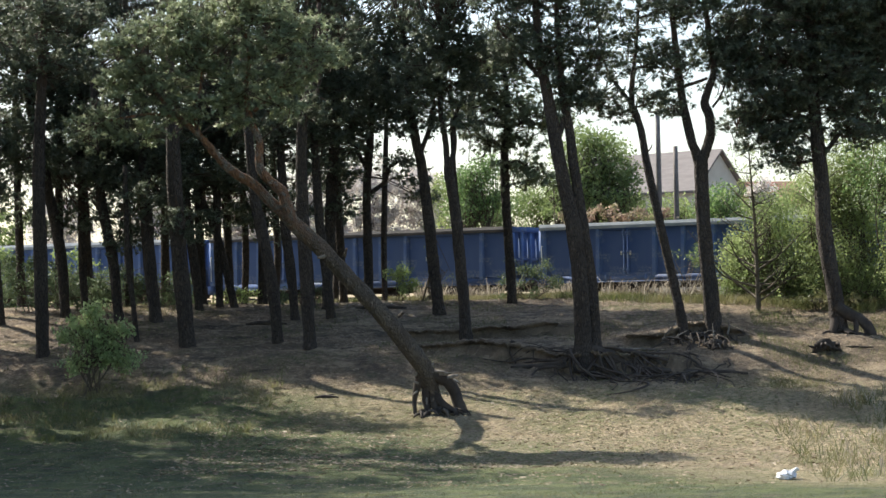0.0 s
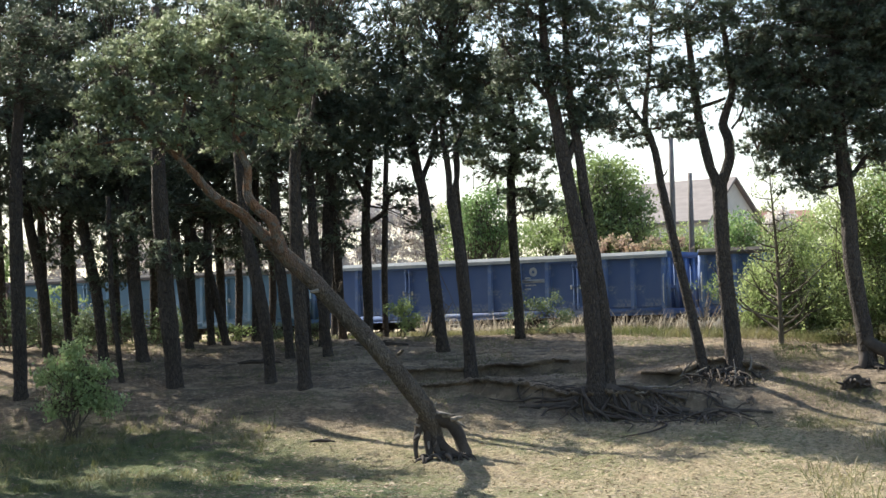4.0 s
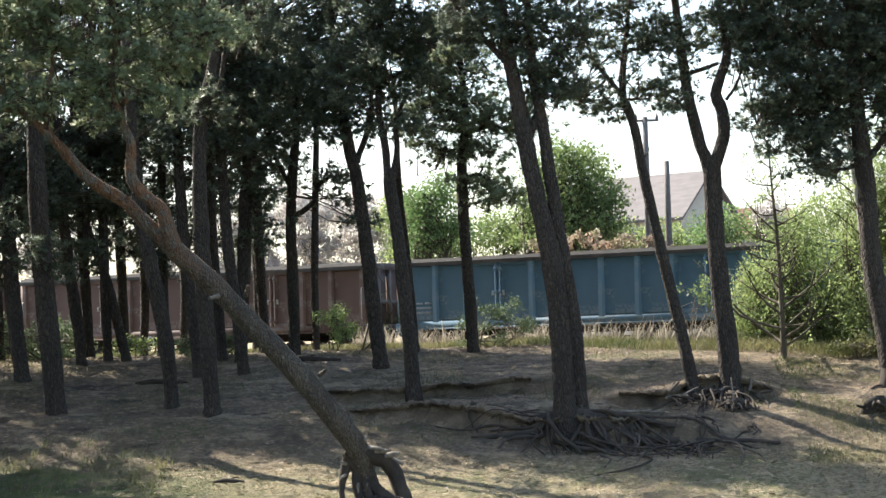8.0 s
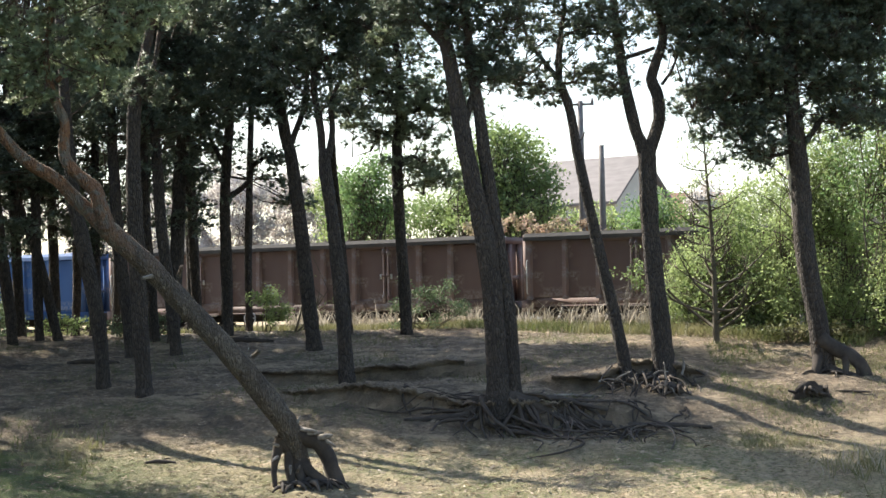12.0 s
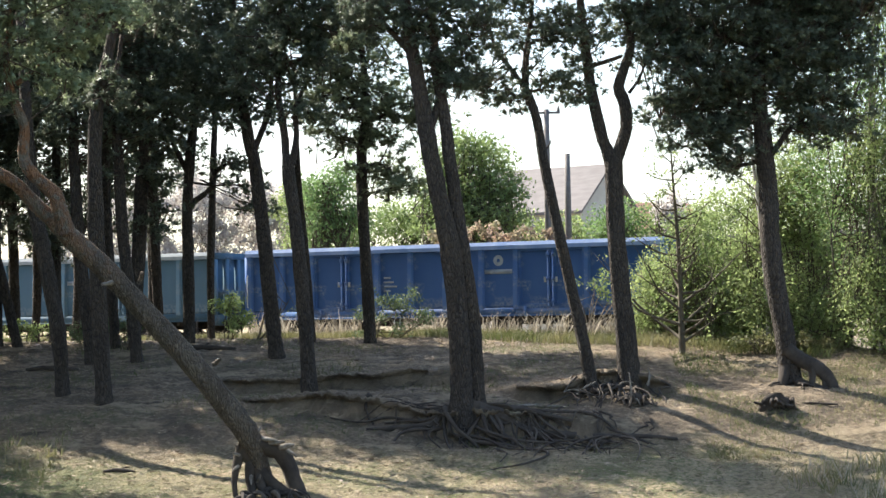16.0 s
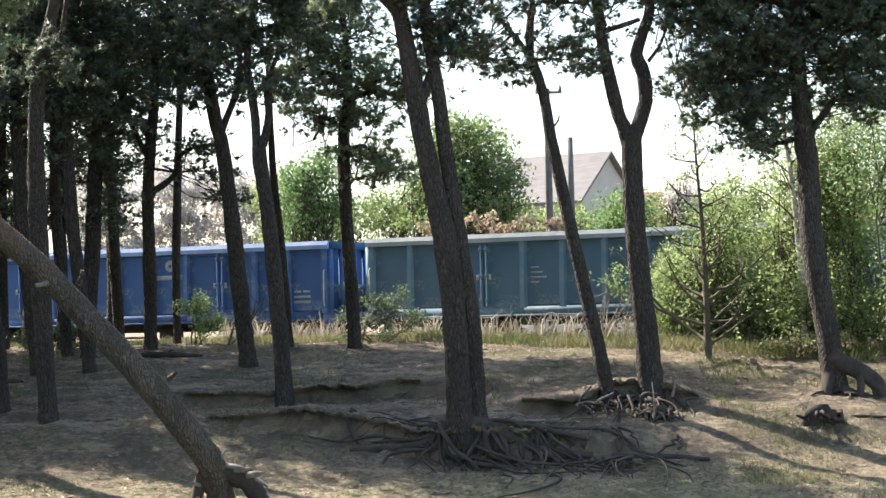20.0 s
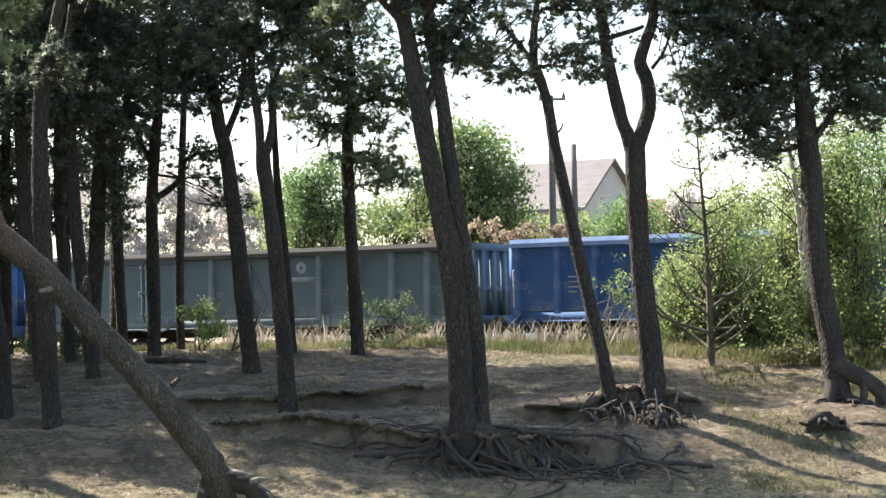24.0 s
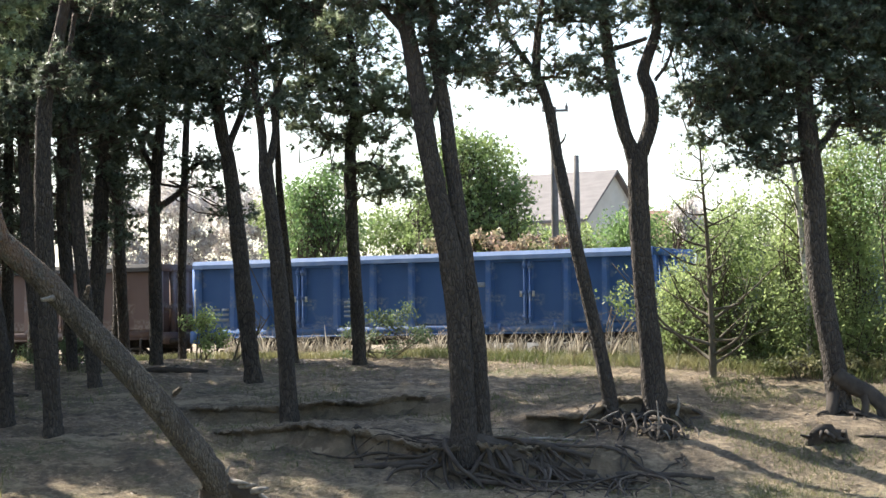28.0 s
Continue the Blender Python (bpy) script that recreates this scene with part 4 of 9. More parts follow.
pine('tall dark-barked pine with bare trunk and dark needle crown',
     [(-8.61, 50.23, 1.9, 0.15), (-8.71, 50.23, 3.21, 0.15), (-8.87, 50.23, 4.79, 0.15), (-8.94, 50.23, 6.25, 0.13), (-8.99, 50.23, 7.98, 0.11), (-9.03, 50.23, 9.97, 0.08)],
     [],
     [(-9.5, 50.23, 9.45, 1.05, 1.05, 0.59), (-8.82, 50.23, 10.64, 0.92, 0.92, 0.59), (-9.52, 50.23, 7.99, 1.05, 1.05, 0.4), (-9.07, 50.23, 11.98, 1.45, 1.45, 0.66), (-9.19, 50.23, 13.31, 1.32, 1.32, 0.59), (-8.73, 50.23, 9.31, 0.82, 0.82, 0.47), (-7.67, 50.23, 9.53, 0.82, 0.82, 0.47), (-9.09, 50.23, 8.25, 0.59, 0.59, 0.35), (-7.44, 50.23, 8.46, 0.53, 0.53, 0.41), (-7.21, 50.23, 7.28, 0.41, 0.5, 0.29), (-9.22, 50.23, 7.31, 0.47, 0.5, 0.29), (-8.7, 49.63, 8.81, 0.91, 0.91, 0.51), (-8.84, 49.63, 7.57, 0.91, 0.91, 0.36)], 1)
pine('tall dark-barked pine with bare trunk and dark needle crown',
     [(-7.51, 50.25, 1.93, 0.16), (-7.66, 50.25, 3.46, 0.15), (-7.81, 50.25, 4.77, 0.14), (-7.89, 50.25, 6.24, 0.13), (-7.96, 50.25, 7.96, 0.11), (-7.97, 50.25, 9.82, 0.08)],
     [],
     [(-7.39, 50.25, 9.01, 0.92, 0.92, 0.59), (-7.14, 50.25, 8.08, 0.79, 0.79, 0.46), (-7.64, 50.25, 10.08, 1.06, 1.06, 0.53), (-8.07, 50.25, 7.56, 0.79, 0.79, 0.4), (-7.62, 50.25, 11.42, 1.19, 1.19, 0.79), (-6.94, 50.25, 12.61, 1.32, 1.32, 0.66), (-6.66, 50.25, 13.6, 1.19, 1.19, 0.59), (-6.73, 50.25, 9.05, 0.59, 0.59, 0.41), (-8.16, 50.25, 7.77, 0.47, 0.5, 0.35), (-7.69, 50.25, 6.58, 0.35, 0.5, 0.29), (-8.38, 50.25, 8.72, 0.59, 0.59, 0.35), (-6.97, 50.25, 8.1, 0.47, 0.5, 0.29)], 1)
pine('tall dark-barked pine with bare trunk and dark needle crown',
     [(-7.9, 52.5, 2.19, 0.18), (-7.85, 52.5, 3.49, 0.17), (-7.75, 52.5, 4.85, 0.17), (-7.67, 52.5, 6.39, 0.17), (-7.52, 52.5, 7.77, 0.15), (-7.44, 52.5, 9.57, 0.12), (-7.35, 52.5, 10.96, 0.08)],
     [[(-7.58, 52.5, 7.35, 0.06), (-7.35, 52.65, 7.64, 0.05), (-7.02, 52.8, 8, 0.03)]],
     [(-7.16, 52.5, 9.43, 0.96, 0.96, 0.62), (-7.27, 52.5, 6.52, 0.44, 0.6, 0.48), (-7.15, 52.2, 5.39, 0.25, 0.6, 0.48), (-6.74, 52.5, 10.11, 0.83, 0.83, 0.55), (-7.05, 52.5, 7.9, 0.69, 0.69, 0.34), (-7.4, 52.5, 7.07, 0.48, 0.6, 0.34), (-7.14, 52.5, 11.37, 1.24, 1.24, 0.69), (-7.46, 52.5, 8.19, 0.55, 0.55, 0.39), (-7.19, 52.5, 7.35, 0.42, 0.5, 0.35), (-7.34, 52.5, 6.37, 0.3, 0.5, 0.3), (-7.72, 52.5, 9.03, 0.69, 0.69, 0.42), (-6.89, 52.5, 9.01, 0.48, 0.5, 0.35), (-7.97, 51.9, 10.01, 1.08, 1.08, 0.67)], 1)
pine('tall dark-barked pine with bare trunk and dark needle crown',
     [(-8.44, 53, 2.24, 0.14), (-8.53, 53, 3.79, 0.13), (-8.64, 53, 5.18, 0.13), (-8.66, 53, 6.86, 0.11), (-8.66, 53, 8.96, 0.08)],
     [],
     [(-10.0, 53.0, 6.36, 0.42, 0.5, 0.31), (-9.66, 53.0, 5.5, 0.35, 0.5, 0.25), (-9.96, 53.0, 4.94, 0.28, 0.5, 0.21), (-8.77, 53, 9.52, 0.83, 0.83, 0.56), (-8.23, 53, 7.55, 0.7, 0.7, 0.42), (-8.92, 53, 8.26, 0.83, 0.83, 0.56), (-10.53, 53, 13.04, 1.05, 1.05, 0.53), (-9.29, 53, 12.46, 1.05, 1.05, 0.53), (-8.21, 53, 12.78, 0.97, 0.97, 0.49), (-9.68, 53, 11.22, 0.88, 0.88, 0.46), (-8.61, 53, 10.83, 0.79, 0.79, 0.42), (-7.66, 53, 13.11, 0.88, 0.88, 0.44), (-8.59, 52.4, 11.05, 1.23, 1.23, 0.61), (-8.48, 53.6, 12.79, 1.39, 1.39, 0.69), (-8.31, 53.6, 14.06, 1.39, 1.39, 0.62)], 1)
pine('pine with a crooked forked top and a bent side branch',
     [(-6.73, 54, 2.35, 0.17), (-6.73, 54, 3.77, 0.15), (-6.74, 54, 4.89, 0.14), (-6.74, 54, 5.76, 0.13), (-6.67, 54, 6.9, 0.13), (-6.57, 54, 7.89, 0.11), (-6.52, 54, 9.17, 0.08), (-6.47, 54, 10.6, 0.06)],
     [[(-6.73, 54, 6.64, 0.07), (-6.9, 54.08, 6.98, 0.06), (-7.13, 54.15, 7.49, 0.06), (-7.25, 54.23, 8.07, 0.05), (-7.39, 54.3, 8.65, 0.04)],
      [(-6.68, 54, 5.87, 0.08), (-6.36, 54.06, 6.07, 0.07), (-6.12, 54.12, 6.32, 0.06), (-6.04, 54.18, 6.68, 0.05), (-5.75, 54.24, 6.87, 0.04), (-5.27, 54.3, 6.95, 0.03)],
      [(-6.11, 54, 6.32, 0.03), (-6.45, 54.3, 6.48, 0.02)]],
     [(-6.74, 54, 9.04, 0.78, 0.78, 0.4), (-7.36, 54, 8.12, 0.57, 0.6, 0.28), (-6.39, 54, 8.32, 0.43, 0.6, 0.26), (-5.63, 54, 6.88, 0.5, 0.6, 0.2), (-5.5, 54, 6.3, 0.57, 0.6, 0.23), (-6.1, 54, 8.74, 0.5, 0.6, 0.28), (-5.15, 54, 5.73, 0.43, 0.6, 0.2), (-7.2, 54, 10.2, 0.85, 0.85, 0.43), (-6.35, 54, 9.46, 0.71, 0.71, 0.36), (-6.94, 54, 8.76, 0.64, 0.64, 0.31), (-5.91, 54, 10.46, 0.85, 0.85, 0.5), (-7.5, 54, 9.34, 0.57, 0.57, 0.36), (-6.23, 54, 8.31, 0.5, 0.5, 0.21), (-6.81, 54, 7.97, 0.43, 0.5, 0.17)], 0.9)
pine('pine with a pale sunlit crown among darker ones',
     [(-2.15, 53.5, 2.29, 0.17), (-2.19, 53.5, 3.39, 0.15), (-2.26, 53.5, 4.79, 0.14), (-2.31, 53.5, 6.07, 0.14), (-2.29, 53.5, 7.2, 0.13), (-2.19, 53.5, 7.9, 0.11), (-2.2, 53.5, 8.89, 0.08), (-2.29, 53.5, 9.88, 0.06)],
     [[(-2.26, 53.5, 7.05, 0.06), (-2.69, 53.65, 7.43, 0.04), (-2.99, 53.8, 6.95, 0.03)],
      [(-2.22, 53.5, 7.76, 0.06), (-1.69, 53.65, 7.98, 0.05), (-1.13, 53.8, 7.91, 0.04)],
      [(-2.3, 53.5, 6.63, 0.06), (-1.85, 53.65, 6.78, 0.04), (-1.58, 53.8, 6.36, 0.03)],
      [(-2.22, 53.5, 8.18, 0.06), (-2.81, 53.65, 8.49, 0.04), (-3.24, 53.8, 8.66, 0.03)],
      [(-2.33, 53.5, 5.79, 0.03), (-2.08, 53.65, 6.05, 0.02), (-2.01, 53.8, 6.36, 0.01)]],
     [(-2.64, 53.5, 9.96, 1.05, 1.01, 0.42), (-2.37, 53.5, 9.25, 1.05, 1.01, 0.59), (-3.08, 53.5, 8.91, 0.79, 0.76, 0.5), (-2.52, 53.5, 8.33, 1.14, 1.09, 0.54), (-1.26, 53.5, 8.24, 1.05, 1.01, 0.47), (-3.1, 53.5, 7.85, 0.79, 0.76, 0.37), (-1.91, 53.5, 7.47, 0.7, 0.72, 0.34), (-1.64, 53.5, 6.62, 0.88, 0.84, 0.44), (-1.44, 53.5, 6.12, 0.53, 0.72, 0.26), (-2.96, 53.5, 7.32, 0.53, 0.72, 0.26), (-0.7, 53.5, 7.94, 0.61, 0.72, 0.37), (-3.35, 53.5, 9.76, 0.61, 0.72, 0.42), (-2.06, 53.5, 10.59, 0.88, 0.84, 0.5)], 1.4, None, M_NEEDLE_SUNLIT)
pine('tall dark-barked pine with bare trunk and dark needle crown',
     [(-3.64, 54.2, 2.33, 0.1), (-3.72, 54.2, 3.72, 0.09), (-3.83, 54.2, 5, 0.09), (-3.95, 54.2, 6.43, 0.08), (-3.99, 54.2, 8, 0.06), (-4, 54.2, 9.44, 0.05)],
     [],
     [(-4.13, 54.2, 8.08, 0.43, 0.6, 0.26)], 1)
pine('tall dark-barked pine with bare trunk and dark needle crown',
     [(-15.23, 45.6, 1.03, 0.21), (-15.26, 45.6, 2.98, 0.2), (-15.27, 45.6, 4.54, 0.19), (-15.28, 45.6, 6.11, 0.18), (-15.23, 45.6, 7.52, 0.16), (-15.12, 45.6, 9.25, 0.13), (-15.02, 45.6, 11.15, 0.09)],
     [],
     [(-15.51, 45.6, 9.74, 1.25, 1.25, 0.63), (-14.71, 45.6, 10.82, 1.25, 1.25, 0.63), (-14.26, 45.6, 9.23, 0.94, 0.94, 0.55)], 1.2)
pine('tall dark-barked pine with bare trunk and dark needle crown',
     [(-16.06, 52, 2.08, 0.18), (-16.18, 52, 4.06, 0.17), (-16.51, 52, 5.84, 0.16), (-16.75, 52, 7.11, 0.15), (-17.01, 52, 8.2, 0.13), (-17.16, 52, 9.82, 0.11)],
     [],
     [(-16.45, 52, 9.44, 1.25, 1.25, 0.54), (-17.35, 52, 9.11, 1.07, 1.07, 0.54), (-16.1, 52, 8.71, 0.89, 0.89, 0.45), (-16.79, 52, 10.89, 1.07, 1.07, 0.71), (-15.74, 52, 9.24, 0.71, 0.71, 0.54), (-16.14, 52, 7.25, 0.53, 0.6, 0.2), (-17.14, 52, 7.65, 0.73, 0.73, 0.17), (-17.03, 52, 6.71, 0.72, 0.72, 0.24), (-17.54, 52, 7.73, 0.76, 0.76, 0.28), (-16.29, 52, 8.16, 0.76, 0.76, 0.18), (-17.09, 52, 7.73, 0.58, 0.6, 0.18), (-17.43, 52, 6.81, 0.47, 0.6, 0.21), (-17.82, 52, 7.5, 0.48, 0.6, 0.16), (-14.62, 52, 5.63, 0.69, 0.69, 0.38), (-13.93, 52, 4.38, 0.61, 0.61, 0.35), (-13.19, 52, 6.11, 0.69, 0.69, 0.38), (-15.52, 52, 5.13, 0.52, 0.52, 0.35)], 1)
pine('tall dark-barked pine with bare trunk and dark needle crown',
     [(-15.65, 53, 2.2, 0.13), (-15.73, 53, 3.7, 0.13), (-15.73, 53, 5.87, 0.13), (-15.74, 53, 7.89, 0.11), (-15.76, 53, 9.91, 0.08)],
     [],
     [(-15.69, 53, 8.44, 0.91, 0.91, 0.55), (-15.15, 53, 7.69, 0.91, 0.91, 0.55), (-16.03, 53, 9.92, 0.91, 0.91, 0.73), (-15.31, 53, 9.53, 0.91, 0.91, 0.55), (-15.05, 53, 8.11, 0.75, 0.75, 0.2), (-15.08, 53, 7.56, 0.7, 0.7, 0.29), (-16.39, 53, 7.14, 0.48, 0.6, 0.22), (-16.49, 53, 6.82, 0.49, 0.6, 0.22), (-16.68, 53, 7.53, 0.78, 0.78, 0.26), (-15.82, 53, 6.44, 0.63, 0.63, 0.2), (-16.54, 53, 6.7, 0.51, 0.6, 0.25), (-14.94, 53, 7.99, 0.73, 0.73, 0.18)], 1)
pine('tall dark-barked pine with bare trunk and dark needle crown',
     [(-14.05, 50.5, 1.96, 0.17), (-14.24, 50.5, 3.98, 0.16), (-14.56, 50.5, 5.7, 0.15), (-14.65, 50.5, 7.46, 0.13), (-14.75, 50.5, 9.56, 0.1)],
     [],
     [(-14.43, 50.5, 8.15, 1.04, 1.04, 0.52), (-14.97, 50.5, 6.77, 0.87, 0.87, 0.42), (-13.92, 50.5, 7.27, 0.87, 0.87, 0.52), (-14.63, 50.5, 6.42, 0.78, 0.78, 0.42), (-13.89, 50.5, 8.84, 0.87, 0.87, 0.52), (-15.62, 50.5, 6.83, 0.58, 0.6, 0.27), (-13.75, 50.5, 6.59, 0.7, 0.7, 0.24), (-14.11, 50.5, 7.63, 0.77, 0.77, 0.25), (-13.94, 50.5, 8.24, 0.52, 0.6, 0.19), (-13.86, 50.5, 7.06, 0.67, 0.67, 0.22), (-14.72, 50.5, 7.31, 0.62, 0.62, 0.26), (-13.96, 50.5, 6.19, 0.71, 0.71, 0.16), (-15.1, 50.5, 7.66, 0.48, 0.6, 0.27), (-13.97, 50.5, 6.56, 0.69, 0.69, 0.41), (-13.48, 51.1, 10.83, 1.22, 1.22, 0.7)], 1)
pine('thin young pine between older trunks',
     [(-12.9, 47.5, 1.36, 0.09), (-13.01, 47.5, 2.58, 0.08), (-13.12, 47.5, 3.56, 0.08), (-13.16, 47.5, 5.03, 0.07), (-13.18, 47.5, 6.5, 0.06)],
     [],
     [(-12.95, 47.5, 5.68, 0.57, 0.6, 0.33)], 1)
pine('tall dark-barked pine with bare trunk and dark needle crown',
     [(-12.82, 50, 1.92, 0.21), (-12.96, 50, 3.24, 0.19), (-13.06, 50, 4.62, 0.19), (-13.11, 50, 6.34, 0.17), (-13.12, 50, 8.07, 0.15), (-13.04, 50, 10.14, 0.1)],
     [],
     [(-13.09, 50, 7.55, 1.03, 1.03, 0.48), (-12.42, 50, 6.49, 1.03, 1.03, 0.43), (-13.46, 50, 6.01, 0.86, 0.86, 0.38), (-12.55, 50, 8.91, 1.03, 1.03, 0.6), (-12.06, 50, 7.35, 0.86, 0.86, 0.43), (-12.37, 50, 7.25, 0.46, 0.6, 0.2), (-13.7, 50, 7.4, 0.59, 0.6, 0.27), (-13.21, 50, 8.09, 0.55, 0.6, 0.21), (-13.47, 50, 8.03, 0.77, 0.77, 0.16), (-12.62, 50, 7, 0.71, 0.71, 0.24), (-13.98, 50, 8.2, 0.46, 0.6, 0.24), (-13.8, 50, 7.9, 0.56, 0.6, 0.16), (-12.15, 50, 6.63, 0.65, 0.65, 0.25), (-13.69, 50, 6.33, 0.64, 0.64, 0.31), (-12.69, 50, 5.44, 0.57, 0.57, 0.31), (-13.42, 50, 5.03, 0.57, 0.57, 0.26), (-11.8, 50, 6.42, 0.57, 0.57, 0.28), (-14.02, 50, 4.33, 0.43, 0.5, 0.26), (-12.12, 50, 4.56, 0.43, 0.5, 0.23), (-11.1, 50, 5.11, 0.35, 0.5, 0.26), (-10.64, 50, 6.25, 0.5, 0.5, 0.28), (-12.95, 50, 6.89, 0.71, 0.71, 0.28)], 1)
pine('tall dark-barked pine with bare trunk and dark needle crown',
     [(-11.3, 46.87, 1.21, 0.26), (-11.42, 46.87, 2.87, 0.24), (-11.55, 46.87, 4.48, 0.23), (-11.61, 46.87, 6.09, 0.22), (-11.65, 46.87, 7.71, 0.18), (-11.66, 46.87, 9.65, 0.14), (-11.63, 46.87, 11.6, 0.1)],
     [],
     [(-11.51, 46.87, 4.8, 0.48, 0.6, 0.32)], 1.2)
pine('tall dark-barked pine with bare trunk and dark needle crown',
     [(-12.02, 53, 2.25, 0.15), (-12.1, 53, 3.23, 0.15), (-12.29, 53, 4.69, 0.14), (-12.41, 53, 6.16, 0.13), (-12.51, 53, 7.99, 0.1)],
     [],
     [(-12.53, 53, 6.52, 0.82, 0.82, 0.4), (-12.06, 53, 7.42, 0.82, 0.82, 0.45), (-12.78, 53, 7.81, 0.73, 0.73, 0.45), (-11.28, 53, 8.2, 0.75, 0.75, 0.27), (-12.35, 53, 7.87, 0.74, 0.74, 0.18), (-11.31, 53, 7.9, 0.75, 0.75, 0.25), (-12.12, 53, 6.88, 0.47, 0.6, 0.17), (-12.04, 53, 7.09, 0.53, 0.6, 0.28), (-11.62, 53, 6.63, 0.5, 0.6, 0.27), (-12.65, 53, 6.62, 0.73, 0.73, 0.24), (-12.24, 53, 7.3, 0.65, 0.65, 0.24), (-13.19, 52.4, 12.61, 1.43, 1.43, 0.71), (-12.59, 52.4, 5.94, 0.71, 0.71, 0.32), (-12.93, 52.4, 6.84, 0.89, 0.89, 0.39)], 1)
pine('thin pine with a crooked trunk',
     [(-10.97, 53.5, 2.32, 0.14), (-11.24, 53.5, 3.58, 0.13), (-11.58, 53.5, 4.87, 0.13), (-11.93, 53.5, 5.62, 0.12), (-12.15, 53.5, 6.55, 0.11), (-12.13, 53.5, 8.02, 0.09)],
     [],
     [(-11.99, 53.5, 7.65, 0.83, 0.83, 0.46), (-11.65, 53.5, 6.16, 0.55, 0.6, 0.26), (-12.57, 53.5, 6.01, 0.46, 0.6, 0.26), (-10.81, 53.5, 8.46, 0.77, 0.77, 0.28), (-11.4, 53.5, 6.41, 0.62, 0.62, 0.26), (-11.77, 53.5, 7.76, 0.54, 0.6, 0.28), (-12.72, 53.5, 6.55, 0.82, 0.82, 0.23), (-12.49, 53.5, 7.17, 0.68, 0.68, 0.22), (-11.4, 53.5, 6.56, 0.73, 0.73, 0.17), (-10.97, 53.5, 7.81, 0.79, 0.79, 0.21), (-11.47, 53.5, 7.58, 0.69, 0.69, 0.26), (-10.43, 54.1, 10.35, 1.12, 1.12, 0.71), (-11.03, 52.9, 11.6, 1.51, 1.51, 0.83), (-10.59, 54.1, 8.8, 0.85, 0.85, 0.42), (-10.99, 53.5, 13.25, 1.53, 1.53, 0.84)], 1)
pine('tall dark-barked pine with bare trunk and dark needle crown',
     [(-11.45, 53.5, 2.32, 0.13), (-11.49, 53.5, 3.95, 0.13), (-11.5, 53.5, 5.98, 0.12), (-11.52, 53.5, 7.82, 0.1)],
     [],
     [(-11.43, 53.5, 7.63, 0.73, 0.73, 0.46), (-11.05, 53.5, 8.36, 0.73, 0.73, 0.46), (-10.9, 53.5, 7.09, 0.67, 0.67, 0.23), (-11.18, 53.5, 6.6, 0.48, 0.6, 0.2), (-12.23, 53.5, 7.64, 0.57, 0.6, 0.22), (-11.93, 53.5, 6.35, 0.56, 0.6, 0.26), (-11.75, 53.5, 8.05, 0.64, 0.64, 0.27), (-12.31, 53.5, 6.31, 0.47, 0.6, 0.26), (-10.96, 53.5, 6.31, 0.69, 0.69, 0.24), (-12.1, 53.5, 6.45, 0.72, 0.72, 0.18), (-11.43, 54.1, 9.38, 1.12, 1.12, 0.63)], 1)
pine('tall dark-barked pine with bare trunk and dark needle crown',
     [(-17.57, 50, 1.9, 0.14), (-17.72, 50, 3.72, 0.13), (-17.85, 50, 5.79, 0.12), (-17.94, 50, 7.86, 0.1), (-17.96, 50, 10.28, 0.09)],
     [],
     [(-18.26, 50, 6.83, 1.03, 1.03, 0.48), (-17.59, 50, 5.95, 0.77, 0.77, 0.34), (-18.41, 50, 8.21, 1.03, 1.03, 0.51), (-17.39, 50, 7.41, 0.69, 0.69, 0.27), (-18.21, 50, 10.8, 1.37, 1.37, 0.69), (-17.81, 50, 7.09, 0.73, 0.73, 0.18), (-18.19, 50, 6.45, 0.76, 0.76, 0.17), (-17.27, 50, 8.14, 0.54, 0.6, 0.25), (-17.67, 50, 8.13, 0.61, 0.61, 0.19), (-18.96, 50, 7.82, 0.6, 0.6, 0.2), (-18.29, 50, 8.36, 0.6, 0.6, 0.25), (-17.28, 50, 8.16, 0.51, 0.6, 0.21), (-18.12, 50, 7.43, 0.56, 0.6, 0.24)], 1)
pine('tall dark-barked pine with bare trunk and dark needle crown',
     [(-18.26, 48, 1.45, 0.2), (-18.31, 48, 3.71, 0.18), (-18.39, 48, 6.36, 0.16), (-18.4, 48, 9.67, 0.12)],
     [],
     [(-17.99, 48, 9.66, 1.32, 1.32, 0.66), (-18.46, 48, 11.67, 1.48, 1.48, 0.82), (-17.71, 48, 6.01, 0.82, 0.82, 0.41)], 1)
pine('dark pine deep in the wood',
     [(-19.44, 55, 2.36, 0.14), (-19.53, 55, 4.32, 0.14), (-19.63, 55, 6.5, 0.12), (-19.75, 55, 8.68, 0.1), (-19.77, 55, 11.01, 0.07)],
     [],
     [(-19.13, 55, 5.69, 0.65, 0.65, 0.29), (-19.85, 55, 6.57, 0.87, 0.87, 0.38), (-19.28, 55, 4.97, 0.43, 0.6, 0.2), (-18.97, 55, 7.43, 1.08, 1.08, 0.46), (-20.06, 55, 8.39, 1.23, 1.23, 0.55), (-18.89, 55, 9.53, 1.3, 1.3, 0.65), (-19.83, 55, 10.72, 1.37, 1.37, 0.72), (-19.09, 55, 12.16, 1.59, 1.59, 0.79), (-19.67, 55, 13.63, 1.59, 1.59, 0.79)], 0.65)
